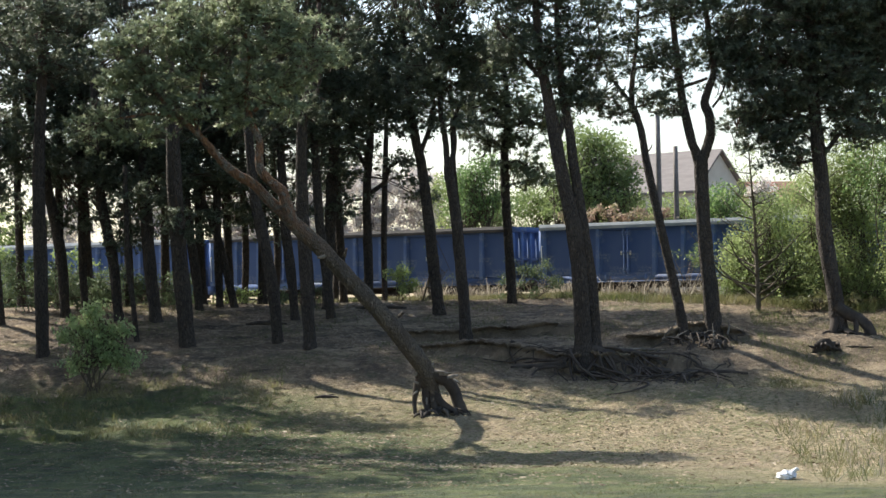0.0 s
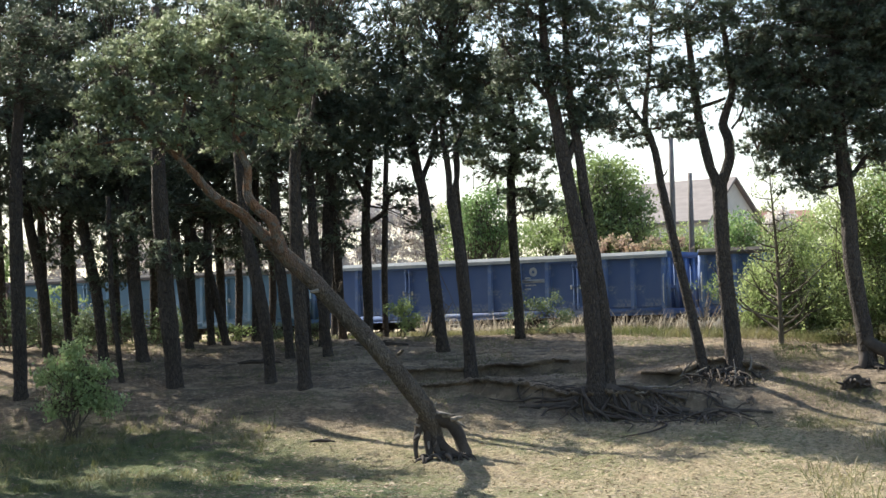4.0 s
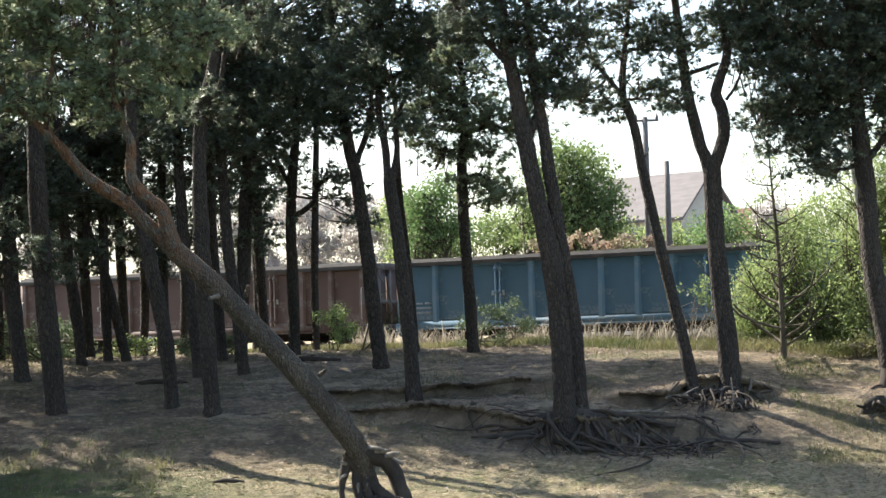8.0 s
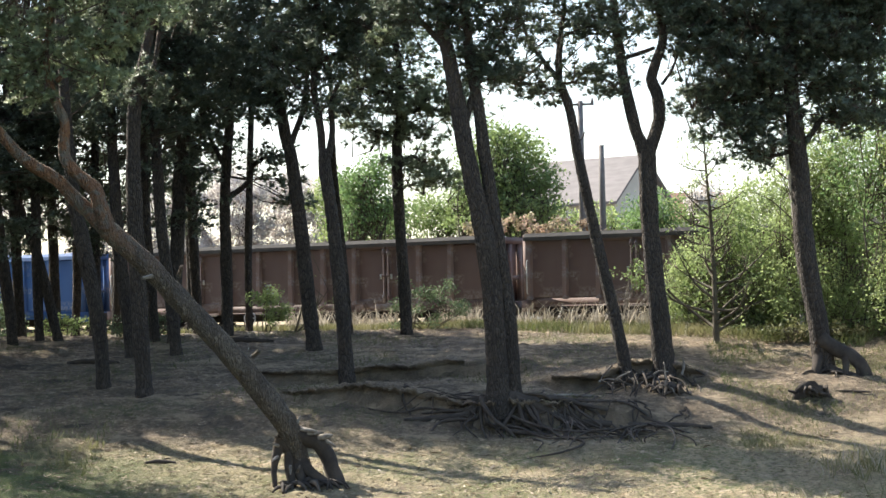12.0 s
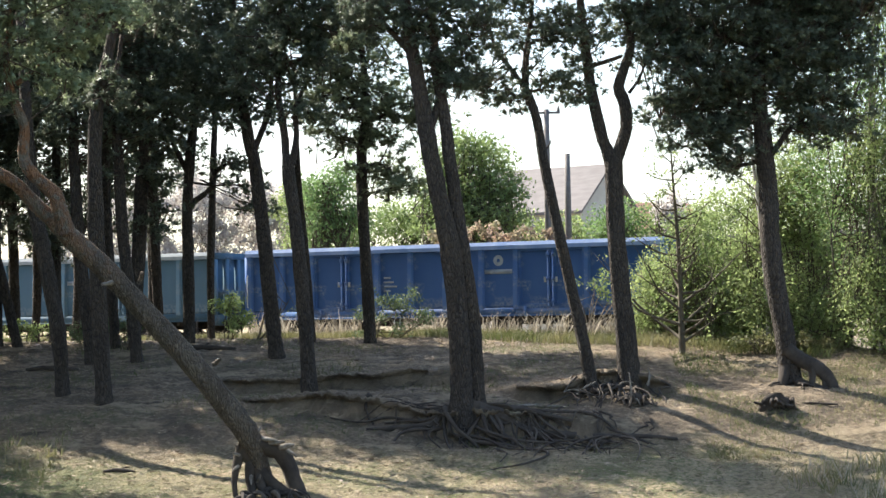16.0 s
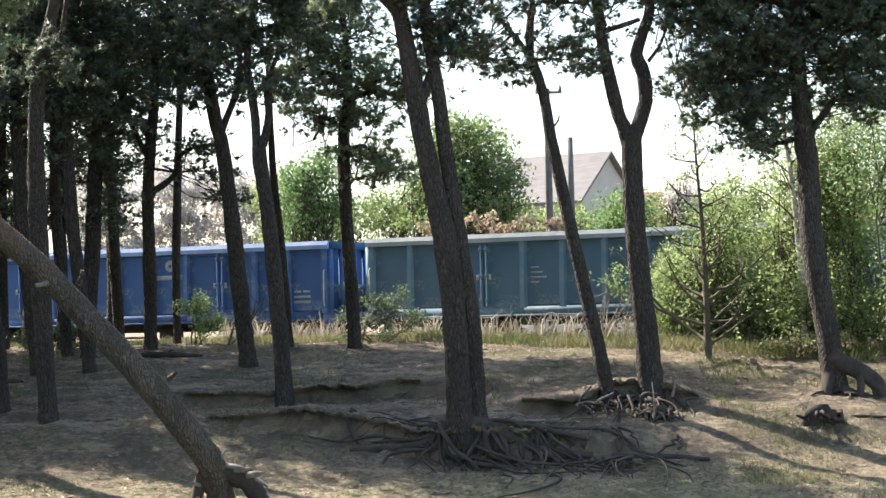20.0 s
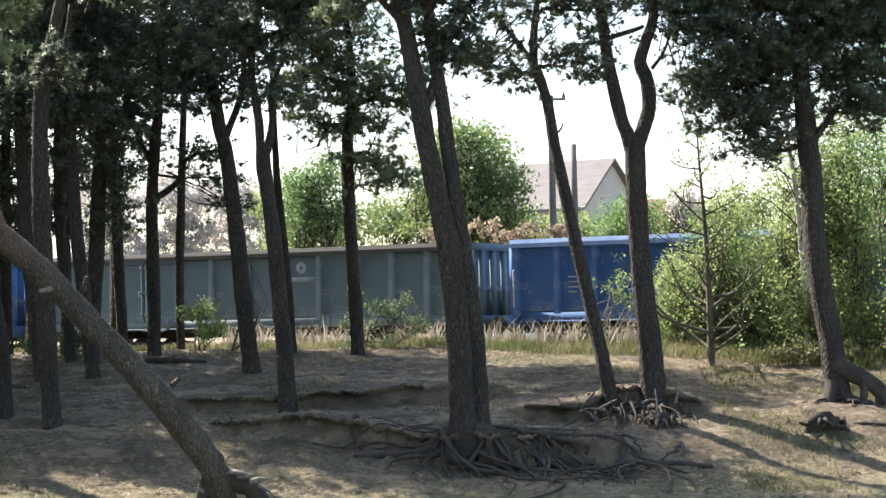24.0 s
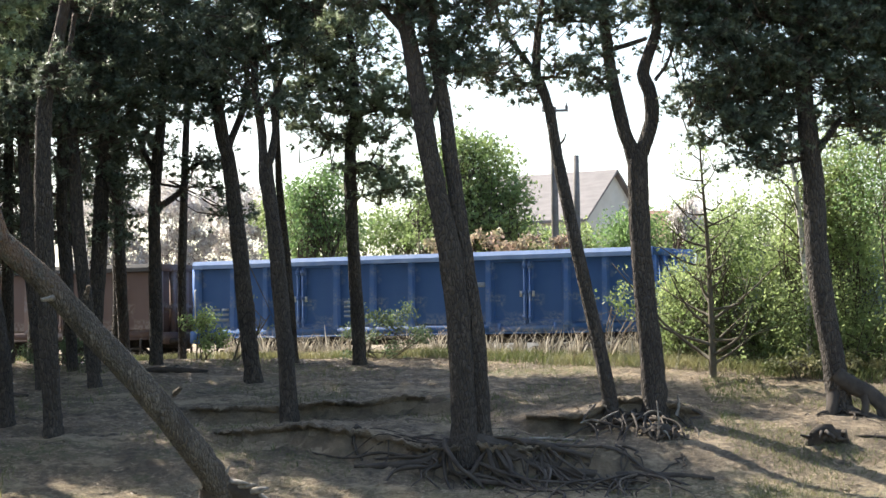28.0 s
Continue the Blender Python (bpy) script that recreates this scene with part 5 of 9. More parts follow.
pine('dark pine deep in the wood',
     [(-18.47, 56, 2.43, 0.17), (-18.51, 56, 4.33, 0.14), (-18.56, 56, 6.54, 0.12), (-18.6, 56, 8.76, 0.1), (-18.62, 56, 11.13, 0.07)],
     [],
     [(-18.59, 56, 6.1, 0.81, 0.81, 0.32), (-18.01, 56, 5.35, 0.44, 0.6, 0.21), (-18.29, 56, 6.83, 0.74, 0.74, 0.29), (-17.99, 56, 7.49, 1.1, 1.1, 0.47), (-19.09, 56, 8.47, 1.25, 1.25, 0.56), (-17.9, 56, 9.63, 1.32, 1.32, 0.66), (-18.86, 56, 10.84, 1.4, 1.4, 0.74), (-18.11, 56, 12.31, 1.62, 1.62, 0.81), (-18.69, 56, 13.81, 1.62, 1.62, 0.81), (-18.74, 55, 13.1, 1.14, 1.14, 0.72), (-17.55, 55, 13.83, 1.14, 1.14, 0.67), (-16.39, 55, 13.01, 1.14, 1.14, 0.67), (-17.4, 55, 11.3, 0.95, 0.95, 0.57), (-14.82, 55, 13.15, 1.05, 1.05, 0.61), (-15.84, 55, 11.05, 0.86, 0.86, 0.53), (-18.81, 55, 9.8, 0.76, 0.76, 0.46)], 0.65)
pine('dark pine deep in the wood',
     [(-16.83, 54.5, 2.39, 0.19), (-16.82, 54.5, 4.26, 0.14), (-16.81, 54.5, 6.41, 0.12), (-16.78, 54.5, 8.57, 0.1), (-16.8, 54.5, 10.88, 0.07)],
     [],
     [(-16.52, 54.5, 5.62, 0.64, 0.64, 0.29), (-17.23, 54.5, 6.49, 0.86, 0.86, 0.37), (-16.67, 54.5, 4.9, 0.43, 0.6, 0.2), (-16.36, 54.5, 7.34, 1.07, 1.07, 0.46), (-17.43, 54.5, 8.29, 1.22, 1.22, 0.54), (-16.28, 54.5, 9.42, 1.29, 1.29, 0.64), (-17.2, 54.5, 10.59, 1.36, 1.36, 0.72), (-16.47, 54.5, 12.03, 1.57, 1.57, 0.79), (-17.04, 54.5, 13.49, 1.57, 1.57, 0.79), (-16.83, 55.1, 11.84, 0.93, 0.93, 0.66)], 0.65)
pine('dark pine deep in the wood',
     [(-16.26, 56.5, 2.43, 0.15), (-16.36, 56.5, 4.3, 0.14), (-16.45, 56.5, 6.53, 0.13), (-16.57, 56.5, 8.77, 0.1), (-16.58, 56.5, 11.16, 0.07)],
     [],
     [(-16.38, 56.5, 6.08, 0.82, 0.82, 0.33), (-15.79, 56.5, 5.33, 0.44, 0.6, 0.21), (-16.08, 56.5, 6.82, 0.74, 0.74, 0.3), (-15.77, 56.5, 7.48, 1.11, 1.11, 0.47), (-16.88, 56.5, 8.48, 1.26, 1.26, 0.56), (-15.68, 56.5, 9.65, 1.33, 1.33, 0.67), (-16.64, 56.5, 10.86, 1.41, 1.41, 0.74), (-15.88, 56.5, 12.35, 1.63, 1.63, 0.82), (-16.47, 56.5, 13.86, 1.63, 1.63, 0.82), (-18.78, 56, 13.83, 1.16, 1.16, 0.67), (-17.2, 56, 13.57, 1.16, 1.16, 0.67), (-18.42, 56, 12.24, 1.16, 1.16, 0.67), (-15.6, 56, 13.91, 1.16, 1.16, 0.67), (-16.63, 56, 12.17, 0.96, 0.96, 0.58), (-19.24, 56, 10.89, 0.96, 0.96, 0.58)], 0.65)
pine('dark pine deep in the wood',
     [(-14.74, 55.5, 2.41, 0.17), (-14.78, 55.5, 4.24, 0.14), (-14.82, 55.5, 6.43, 0.12), (-14.86, 55.5, 8.63, 0.1), (-14.86, 55.5, 10.98, 0.07)],
     [],
     [(-14.41, 55.5, 5.62, 0.66, 0.66, 0.29), (-15.14, 55.5, 6.51, 0.87, 0.87, 0.38), (-14.57, 55.5, 4.9, 0.44, 0.6, 0.2), (-14.25, 55.5, 7.38, 1.09, 1.09, 0.47), (-15.34, 55.5, 8.35, 1.24, 1.24, 0.55), (-14.16, 55.5, 9.5, 1.31, 1.31, 0.66), (-15.1, 55.5, 10.69, 1.38, 1.38, 0.73), (-14.36, 55.5, 12.15, 1.6, 1.6, 0.8), (-14.93, 55.5, 13.64, 1.6, 1.6, 0.8)], 0.65)
pine('dark pine deep in the wood',
     [(-13.86, 57, 2.37, 0.19), (-13.85, 57, 4.26, 0.14), (-13.83, 57, 6.51, 0.13), (-13.8, 57, 8.77, 0.1), (-13.81, 57, 11.18, 0.07)],
     [],
     [(-13.98, 57, 6.06, 0.82, 0.82, 0.33), (-13.38, 57, 5.3, 0.45, 0.6, 0.21), (-13.67, 57, 6.81, 0.75, 0.75, 0.3), (-13.36, 57, 7.48, 1.12, 1.12, 0.48), (-14.48, 57, 8.48, 1.27, 1.27, 0.57), (-13.27, 57, 9.66, 1.35, 1.35, 0.67), (-14.23, 57, 10.89, 1.42, 1.42, 0.75), (-14.12, 56.5, 13.73, 1.16, 1.16, 0.62), (-12.75, 56.5, 13.08, 0.97, 0.97, 0.54), (-14.94, 56.5, 12.57, 0.97, 0.97, 0.54), (-11.34, 56.5, 13.82, 1.07, 1.07, 0.58)], 0.65)
pine('dark pine deep in the wood',
     [(-12.22, 55, 2.43, 0.14), (-12.31, 55, 4.18, 0.14), (-12.4, 55, 6.36, 0.12), (-12.51, 55, 8.54, 0.1), (-12.51, 55, 10.87, 0.07)],
     [],
     [(-11.9, 55, 5.55, 0.65, 0.65, 0.29), (-12.61, 55, 6.43, 0.87, 0.87, 0.38), (-12.05, 55, 4.83, 0.43, 0.6, 0.2), (-11.74, 55, 7.29, 1.08, 1.08, 0.46), (-12.81, 55, 8.25, 1.23, 1.23, 0.55), (-11.64, 55, 9.39, 1.3, 1.3, 0.65), (-12.57, 55, 10.58, 1.37, 1.37, 0.72)], 0.65)
pine('dark pine deep in the wood',
     [(-11.6, 56.5, 2.4, 0.17), (-11.63, 56.5, 4.21, 0.14), (-11.67, 56.5, 6.44, 0.13), (-11.7, 56.5, 8.67, 0.1), (-11.7, 56.5, 11.07, 0.07)],
     [],
     [(-11.7, 56.5, 5.99, 0.82, 0.82, 0.33), (-11.11, 56.5, 5.24, 0.44, 0.6, 0.21), (-11.39, 56.5, 6.73, 0.74, 0.74, 0.3), (-11.09, 56.5, 7.39, 1.11, 1.11, 0.47), (-12.19, 56.5, 8.39, 1.26, 1.26, 0.56), (-10.99, 56.5, 9.56, 1.33, 1.33, 0.67), (-11.95, 56.5, 10.77, 1.41, 1.41, 0.74)], 0.65)
pine('dark pine deep in the wood',
     [(-10.37, 55.5, 2.38, 0.19), (-10.35, 55.5, 4.16, 0.14), (-10.33, 55.5, 6.35, 0.12), (-10.29, 55.5, 8.54, 0.1), (-10.3, 55.5, 10.9, 0.07)],
     [],
     [(-12.85, 55.5, 6.14, 0.66, 0.66, 0.38), (-11.79, 55.5, 6.56, 0.59, 0.59, 0.35), (-12.41, 55.5, 5.17, 0.52, 0.52, 0.29), (-11.21, 55.5, 5.51, 0.44, 0.5, 0.29), (-10.04, 55.5, 5.54, 0.66, 0.66, 0.29), (-10.76, 55.5, 6.43, 0.87, 0.87, 0.38), (-10.19, 55.5, 4.81, 0.44, 0.6, 0.2), (-9.87, 55.5, 7.29, 1.09, 1.09, 0.47), (-10.96, 55.5, 8.26, 1.24, 1.24, 0.55), (-9.77, 55.5, 9.42, 1.31, 1.31, 0.66), (-10.71, 55.5, 10.61, 1.38, 1.38, 0.73)], 0.65)
pine('dark pine deep in the wood',
     [(-7.86, 57, 2.41, 0.15), (-7.94, 57, 4.15, 0.14), (-8.02, 57, 6.4, 0.13), (-8.13, 57, 8.66, 0.1), (-8.12, 57, 11.07, 0.07)],
     [],
     [(-9.18, 57.0, 7.05, 0.6, 0.6, 0.39), (-8.74, 57.0, 6.28, 0.45, 0.5, 0.33), (-8.26, 57.0, 7.33, 0.53, 0.53, 0.33), (-7.33, 57, 7.36, 1.12, 1.12, 0.48), (-8.45, 57, 8.36, 1.27, 1.27, 0.57), (-7.23, 57, 9.54, 1.35, 1.35, 0.67), (-8.19, 57, 10.77, 1.42, 1.42, 0.75), (-7.46, 56, 13.18, 1.1, 1.1, 0.55), (-5.99, 56, 12.2, 1.1, 1.1, 0.55), (-7.13, 56, 11.13, 1.01, 1.01, 0.48), (-4.86, 56, 13.09, 1.1, 1.1, 0.55), (-8.65, 56, 10.25, 0.73, 0.73, 0.48), (-6.05, 56, 10.16, 0.82, 0.82, 0.4), (-4.54, 56, 11.22, 0.82, 0.82, 0.44), (-8.04, 56, 12.09, 0.92, 0.92, 0.48), (-3.2, 56, 12.66, 0.92, 0.92, 0.48), (-6.82, 56, 9.08, 0.64, 0.64, 0.29)], 0.65)
pine('dark pine deep in the wood',
     [(-11.27, 57.5, 2.41, 0.13), (-11.2, 57.5, 4.22, 0.12), (-11.27, 57.5, 6.49, 0.11), (-11.29, 57.5, 8.77, 0.09), (-11.29, 57.5, 10.9, 0.07)],
     [],
     [(-11.23, 57.5, 5.51, 0.6, 0.6, 0.3), (-11.45, 57.5, 6.34, 0.83, 0.83, 0.42), (-10.84, 57.5, 7.09, 0.83, 0.83, 0.42), (-11.36, 57.5, 7.94, 0.98, 0.98, 0.45), (-11.04, 57.5, 9.37, 1.21, 1.21, 0.6), (-11.17, 57.5, 11.05, 1.21, 1.21, 0.68)], 0.65)
pine('dark pine deep in the wood',
     [(-10.27, 58, 2.44, 0.13), (-10.2, 58, 4.22, 0.12), (-10.27, 58, 6.51, 0.11), (-10.28, 58, 8.8, 0.09), (-10.29, 58, 10.95, 0.07)],
     [],
     [(-10.23, 58, 5.51, 0.61, 0.61, 0.3), (-10.45, 58, 6.36, 0.84, 0.84, 0.43), (-9.83, 58, 7.11, 0.84, 0.84, 0.43), (-10.36, 58, 7.96, 0.99, 0.99, 0.46), (-10.03, 58, 9.41, 1.22, 1.22, 0.61), (-10.16, 58, 11.1, 1.22, 1.22, 0.69)], 0.65)
pine('dark pine deep in the wood',
     [(-9.13, 56.2, 2.39, 0.13), (-9.06, 56.2, 4.15, 0.12), (-9.12, 56.2, 6.37, 0.11), (-9.14, 56.2, 8.59, 0.09), (-9.14, 56.2, 10.68, 0.07)],
     [],
     [(-9.09, 56.2, 5.41, 0.59, 0.6, 0.3), (-9.3, 56.2, 6.22, 0.81, 0.81, 0.41), (-8.7, 56.2, 6.95, 0.81, 0.81, 0.41), (-9.21, 56.2, 7.78, 0.96, 0.96, 0.44), (-8.89, 56.2, 9.18, 1.18, 1.18, 0.59), (-9.02, 56.2, 10.82, 1.18, 1.18, 0.66)], 0.65)
pine('dark pine deep in the wood',
     [(-8.32, 58.5, 2.4, 0.13), (-8.25, 58.5, 4.19, 0.12), (-8.31, 58.5, 6.5, 0.12), (-8.32, 58.5, 8.81, 0.09), (-8.33, 58.5, 10.98, 0.07)],
     [],
     [(-8.28, 58.5, 5.5, 0.61, 0.61, 0.31), (-8.5, 58.5, 6.35, 0.84, 0.84, 0.43), (-7.87, 58.5, 7.11, 0.84, 0.84, 0.43), (-8.4, 58.5, 7.97, 1, 1, 0.46), (-8.07, 58.5, 9.43, 1.23, 1.23, 0.61), (-8.2, 58.5, 11.14, 1.23, 1.23, 0.69)], 0.65)
pine('dark pine deep in the wood',
     [(-6.51, 57, 2.45, 0.11), (-6.51, 57, 4.12, 0.1), (-6.45, 57, 5.92, 0.1), (-6.36, 57, 8.02, 0.08), (-6.27, 57, 10.13, 0.06)],
     [],
     [(-6.44, 57, 8.78, 0.9, 0.9, 0.42), (-6.5, 57, 9.98, 0.75, 0.75, 0.45)], 0.7)
# pines outside the view, known only by their shade and placed to cast it
pine("unseen tall pine at the wood's near edge",
     [(-17.5, 38, -0.72, 0.24), (-17.4, 38, 3.83, 0.2), (-17.6, 38, 8.38, 0.15), (-17.5, 38, 12.28, 0.06)],
     [],
     [(-16.87, 37.22, 5.78, 1.92, 1.6, 0.9), (-16.94, 39.75, 7.08, 2.06, 1.6, 0.9), (-18.53, 38.33, 8.38, 1.75, 1.6, 0.9), (-18.62, 38.76, 9.68, 2.12, 1.6, 0.9), (-18.21, 38.21, 10.98, 1.62, 1.6, 0.9), (-18.14, 35.89, 12.28, 1.75, 1.6, 0.9)], 0.42)
pine("unseen tall pine at the wood's near edge",
     [(-18.5, 35.3, -0.93, 0.24), (-18.4, 35.3, 4.32, 0.2), (-18.6, 35.3, 9.57, 0.15), (-18.5, 35.3, 14.07, 0.06)],
     [],
     [(-19.51, 35.52, 6.57, 1.74, 1.6, 0.9), (-18.74, 35.95, 8.07, 2.19, 1.6, 0.9), (-17.56, 34.96, 9.57, 1.52, 1.6, 0.9), (-17.7, 36.36, 11.07, 2.08, 1.6, 0.9), (-19.21, 35.06, 12.57, 1.56, 1.6, 0.9), (-19.48, 35.88, 14.07, 2.1, 1.6, 0.9)], 0.42)
pine("unseen tall pine at the wood's near edge",
     [(-17.2, 33, -1.12, 0.24), (-17.1, 33, 3.78, 0.2), (-17.3, 33, 8.68, 0.15), (-17.2, 33, 12.88, 0.06)],
     [],
     [(-17.09, 32.96, 5.88, 2.05, 1.6, 0.9), (-18.18, 32.43, 7.28, 1.98, 1.6, 0.9), (-17.64, 30.96, 8.68, 1.74, 1.6, 0.9), (-17.32, 32.52, 10.08, 1.71, 1.6, 0.9), (-17.01, 34.55, 11.48, 2.03, 1.6, 0.9), (-16.04, 32.81, 12.88, 1.82, 1.6, 0.9)], 0.42)
pine("unseen tall pine at the wood's near edge",
     [(-20.5, 37, -0.73, 0.24), (-20.4, 37, 4.87, 0.2), (-20.6, 37, 10.47, 0.15), (-20.5, 37, 15.27, 0.06)],
     [],
     [(-20.26, 35.3, 7.27, 1.96, 1.6, 0.9), (-20.67, 36.89, 8.87, 1.52, 1.6, 0.9), (-19.85, 36.24, 10.47, 2.19, 1.6, 0.9), (-18.62, 38.13, 12.07, 1.91, 1.6, 0.9), (-21.12, 38.12, 13.67, 1.65, 1.6, 0.9), (-22.36, 36.91, 15.27, 2.11, 1.6, 0.9)], 0.42)
pine("unseen tall pine at the wood's near edge",
     [(-20, 32, -1.11, 0.24), (-19.9, 32, 4.49, 0.2), (-20.1, 32, 10.09, 0.15), (-20, 32, 14.89, 0.06)],
     [],
     [(-20.07, 31.62, 6.89, 1.88, 1.6, 0.9), (-20.97, 32.38, 8.49, 2.17, 1.6, 0.9), (-20.73, 32.63, 10.09, 2, 1.6, 0.9), (-19.94, 31.79, 11.69, 1.93, 1.6, 0.9), (-19.02, 32.1, 13.29, 1.55, 1.6, 0.9), (-19.3, 32.2, 14.89, 1.86, 1.6, 0.9)], 0.42)
pine("unseen tall pine at the wood's near edge",
     [(-22.5, 34.5, -1, 0.24), (-22.4, 34.5, 4.6, 0.2), (-22.6, 34.5, 10.2, 0.15), (-22.5, 34.5, 15, 0.06)],
     [],
     [(-21.36, 33.37, 7, 1.41, 1.6, 0.9), (-23.97, 34.29, 8.6, 1.81, 1.6, 0.9), (-21.91, 33.91, 10.2, 2.04, 1.6, 0.9), (-23.35, 33.91, 11.8, 2.18, 1.6, 0.9), (-20.85, 32.23, 13.4, 1.64, 1.6, 0.9), (-24.05, 34.54, 15, 1.92, 1.6, 0.9)], 0.42)
pine("unseen tall pine at the wood's near edge",
     [(-17.8, 30, -1.13, 0.24), (-17.7, 30, 3.77, 0.2), (-17.9, 30, 8.67, 0.15), (-17.8, 30, 12.87, 0.06)],
     [],
     [(-17.57, 29.76, 5.87, 1.77, 1.6, 0.9), (-18.36, 30.54, 7.27, 1.82, 1.6, 0.9), (-18.65, 29.14, 8.67, 1.83, 1.6, 0.9), (-17.93, 29.36, 10.07, 2.19, 1.6, 0.9), (-16.57, 29.61, 11.47, 2.04, 1.6, 0.9), (-18.74, 30.48, 12.87, 2.01, 1.6, 0.9)], 0.42)
pine("unseen tall pine at the wood's near edge",
     [(-23, 38, -0.69, 0.24), (-22.9, 38, 4.73, 0.2), (-23.1, 38, 10.16, 0.15), (-23, 38, 14.81, 0.06)],
     [],
     [(-23.32, 39.43, 7.06, 1.88, 1.6, 0.9), (-20.86, 37.82, 8.61, 1.49, 1.6, 0.9), (-23.66, 37.24, 10.16, 2.06, 1.6, 0.9), (-22.02, 38.07, 11.71, 2.15, 1.6, 0.9), (-23.07, 37.49, 13.26, 1.46, 1.6, 0.9), (-23.96, 37.64, 14.81, 1.89, 1.6, 0.9)], 0.42)
pine("unseen tall pine at the wood's near edge",
     [(-18, 27.3, -1.18, 0.24), (-17.9, 27.3, 4.07, 0.2), (-18.1, 27.3, 9.32, 0.15), (-18, 27.3, 13.82, 0.06)],
     [],
     [(-16.78, 26.25, 6.32, 2.15, 1.6, 0.9), (-17.49, 28.18, 7.82, 1.83, 1.6, 0.9), (-18.64, 26.61, 9.32, 1.73, 1.6, 0.9), (-18.74, 29.5, 10.82, 2.04, 1.6, 0.9), (-17.41, 28.91, 12.32, 1.47, 1.6, 0.9), (-16.7, 30.33, 13.82, 2.15, 1.6, 0.9)], 0.42)
pine("unseen tall pine at the wood's near edge",
     [(-21, 29, -1.19, 0.24), (-20.9, 29, 4.41, 0.2), (-21.1, 29, 10.01, 0.15), (-21, 29, 14.81, 0.06)],
     [],
     [(-21.03, 30.02, 6.81, 1.9, 1.6, 0.9), (-20.88, 28.17, 8.41, 1.54, 1.6, 0.9), (-21.28, 28.67, 10.01, 2, 1.6, 0.9), (-19.95, 29.17, 11.61, 1.89, 1.6, 0.9), (-20.52, 29.65, 13.21, 1.86, 1.6, 0.9), (-20.44, 28.21, 14.81, 2.12, 1.6, 0.9)], 0.42)
pine("unseen tall pine at the wood's near edge",
     [(-17, 25, -1.11, 0.24), (-16.9, 25, 3.79, 0.2), (-17.1, 25, 8.69, 0.15), (-17, 25, 12.89, 0.06)],
     [],
     [(-16.48, 24.19, 5.89, 1.57, 1.6, 0.9), (-17.56, 25.14, 7.29, 1.41, 1.6, 0.9), (-16.68, 24.95, 8.69, 1.72, 1.6, 0.9), (-17.5, 25.46, 10.09, 2.16, 1.6, 0.9), (-16.38, 23.82, 11.49, 1.43, 1.6, 0.9), (-17.41, 25.52, 12.89, 2.15, 1.6, 0.9)], 0.42)
pine("unseen tall pine at the wood's near edge",
     [(-18.6, 40.2, -0.36, 0.24), (-18.5, 40.2, 3.31, 0.2), (-18.7, 40.2, 6.99, 0.15), (-18.6, 40.2, 10.14, 0.06)],
     [],
     [(-19.1, 39.61, 4.89, 1.62, 1.6, 0.9), (-18.69, 39.11, 5.94, 1.85, 1.6, 0.9), (-16.9, 40.27, 6.99, 2.17, 1.6, 0.9), (-19.13, 41.61, 8.04, 2.07, 1.6, 0.9), (-19.36, 39.42, 9.09, 1.89, 1.6, 0.9), (-18.25, 39.41, 10.14, 1.83, 1.6, 0.9)], 0.42)
pine("unseen tall pine at the wood's near edge",
     [(-19.6, 35.8, -0.86, 0.24), (-19.5, 35.8, 2.81, 0.2), (-19.7, 35.8, 6.49, 0.15), (-19.6, 35.8, 9.64, 0.06)],
     [],
     [(-19.29, 35.03, 4.39, 1.43, 1.6, 0.9), (-17.63, 34.57, 5.44, 1.61, 1.6, 0.9), (-19.42, 34.18, 6.49, 1.49, 1.6, 0.9), (-20.07, 35.19, 7.54, 1.62, 1.6, 0.9), (-20.83, 34.99, 8.59, 2.11, 1.6, 0.9), (-19.93, 36.67, 9.64, 1.61, 1.6, 0.9)], 0.42)
pine("unseen tall pine at the wood's near edge",
     [(-18.5, 32.2, -1.14, 0.24), (-18.4, 32.2, 2.36, 0.2), (-18.6, 32.2, 5.86, 0.15), (-18.5, 32.2, 8.86, 0.06)],
     [],
     [(-18.42, 32.41, 3.86, 1.82, 1.6, 0.9), (-18.83, 32, 4.86, 1.95, 1.6, 0.9), (-19.13, 32.12, 5.86, 1.68, 1.6, 0.9), (-18.02, 30.88, 6.86, 1.44, 1.6, 0.9), (-18.77, 33.16, 7.86, 2.08, 1.6, 0.9), (-19.28, 31.22, 8.86, 2.14, 1.6, 0.9)], 0.42)
pine("unseen tall pine at the wood's near edge",
     [(-15.5, 28.6, -1.15, 0.24), (-15.4, 28.6, 2.7, 0.2), (-15.6, 28.6, 6.55, 0.15), (-15.5, 28.6, 9.85, 0.06)],
     [],
     [(-16.15, 28.25, 4.35, 1.53, 1.6, 0.9), (-15.25, 28.87, 5.45, 2.08, 1.6, 0.9), (-15.46, 27.98, 6.55, 1.85, 1.6, 0.9), (-15.73, 28.56, 7.65, 2.01, 1.6, 0.9), (-16.47, 28.68, 8.75, 1.88, 1.6, 0.9), (-14.46, 27.34, 9.85, 1.7, 1.6, 0.9)], 0.42)
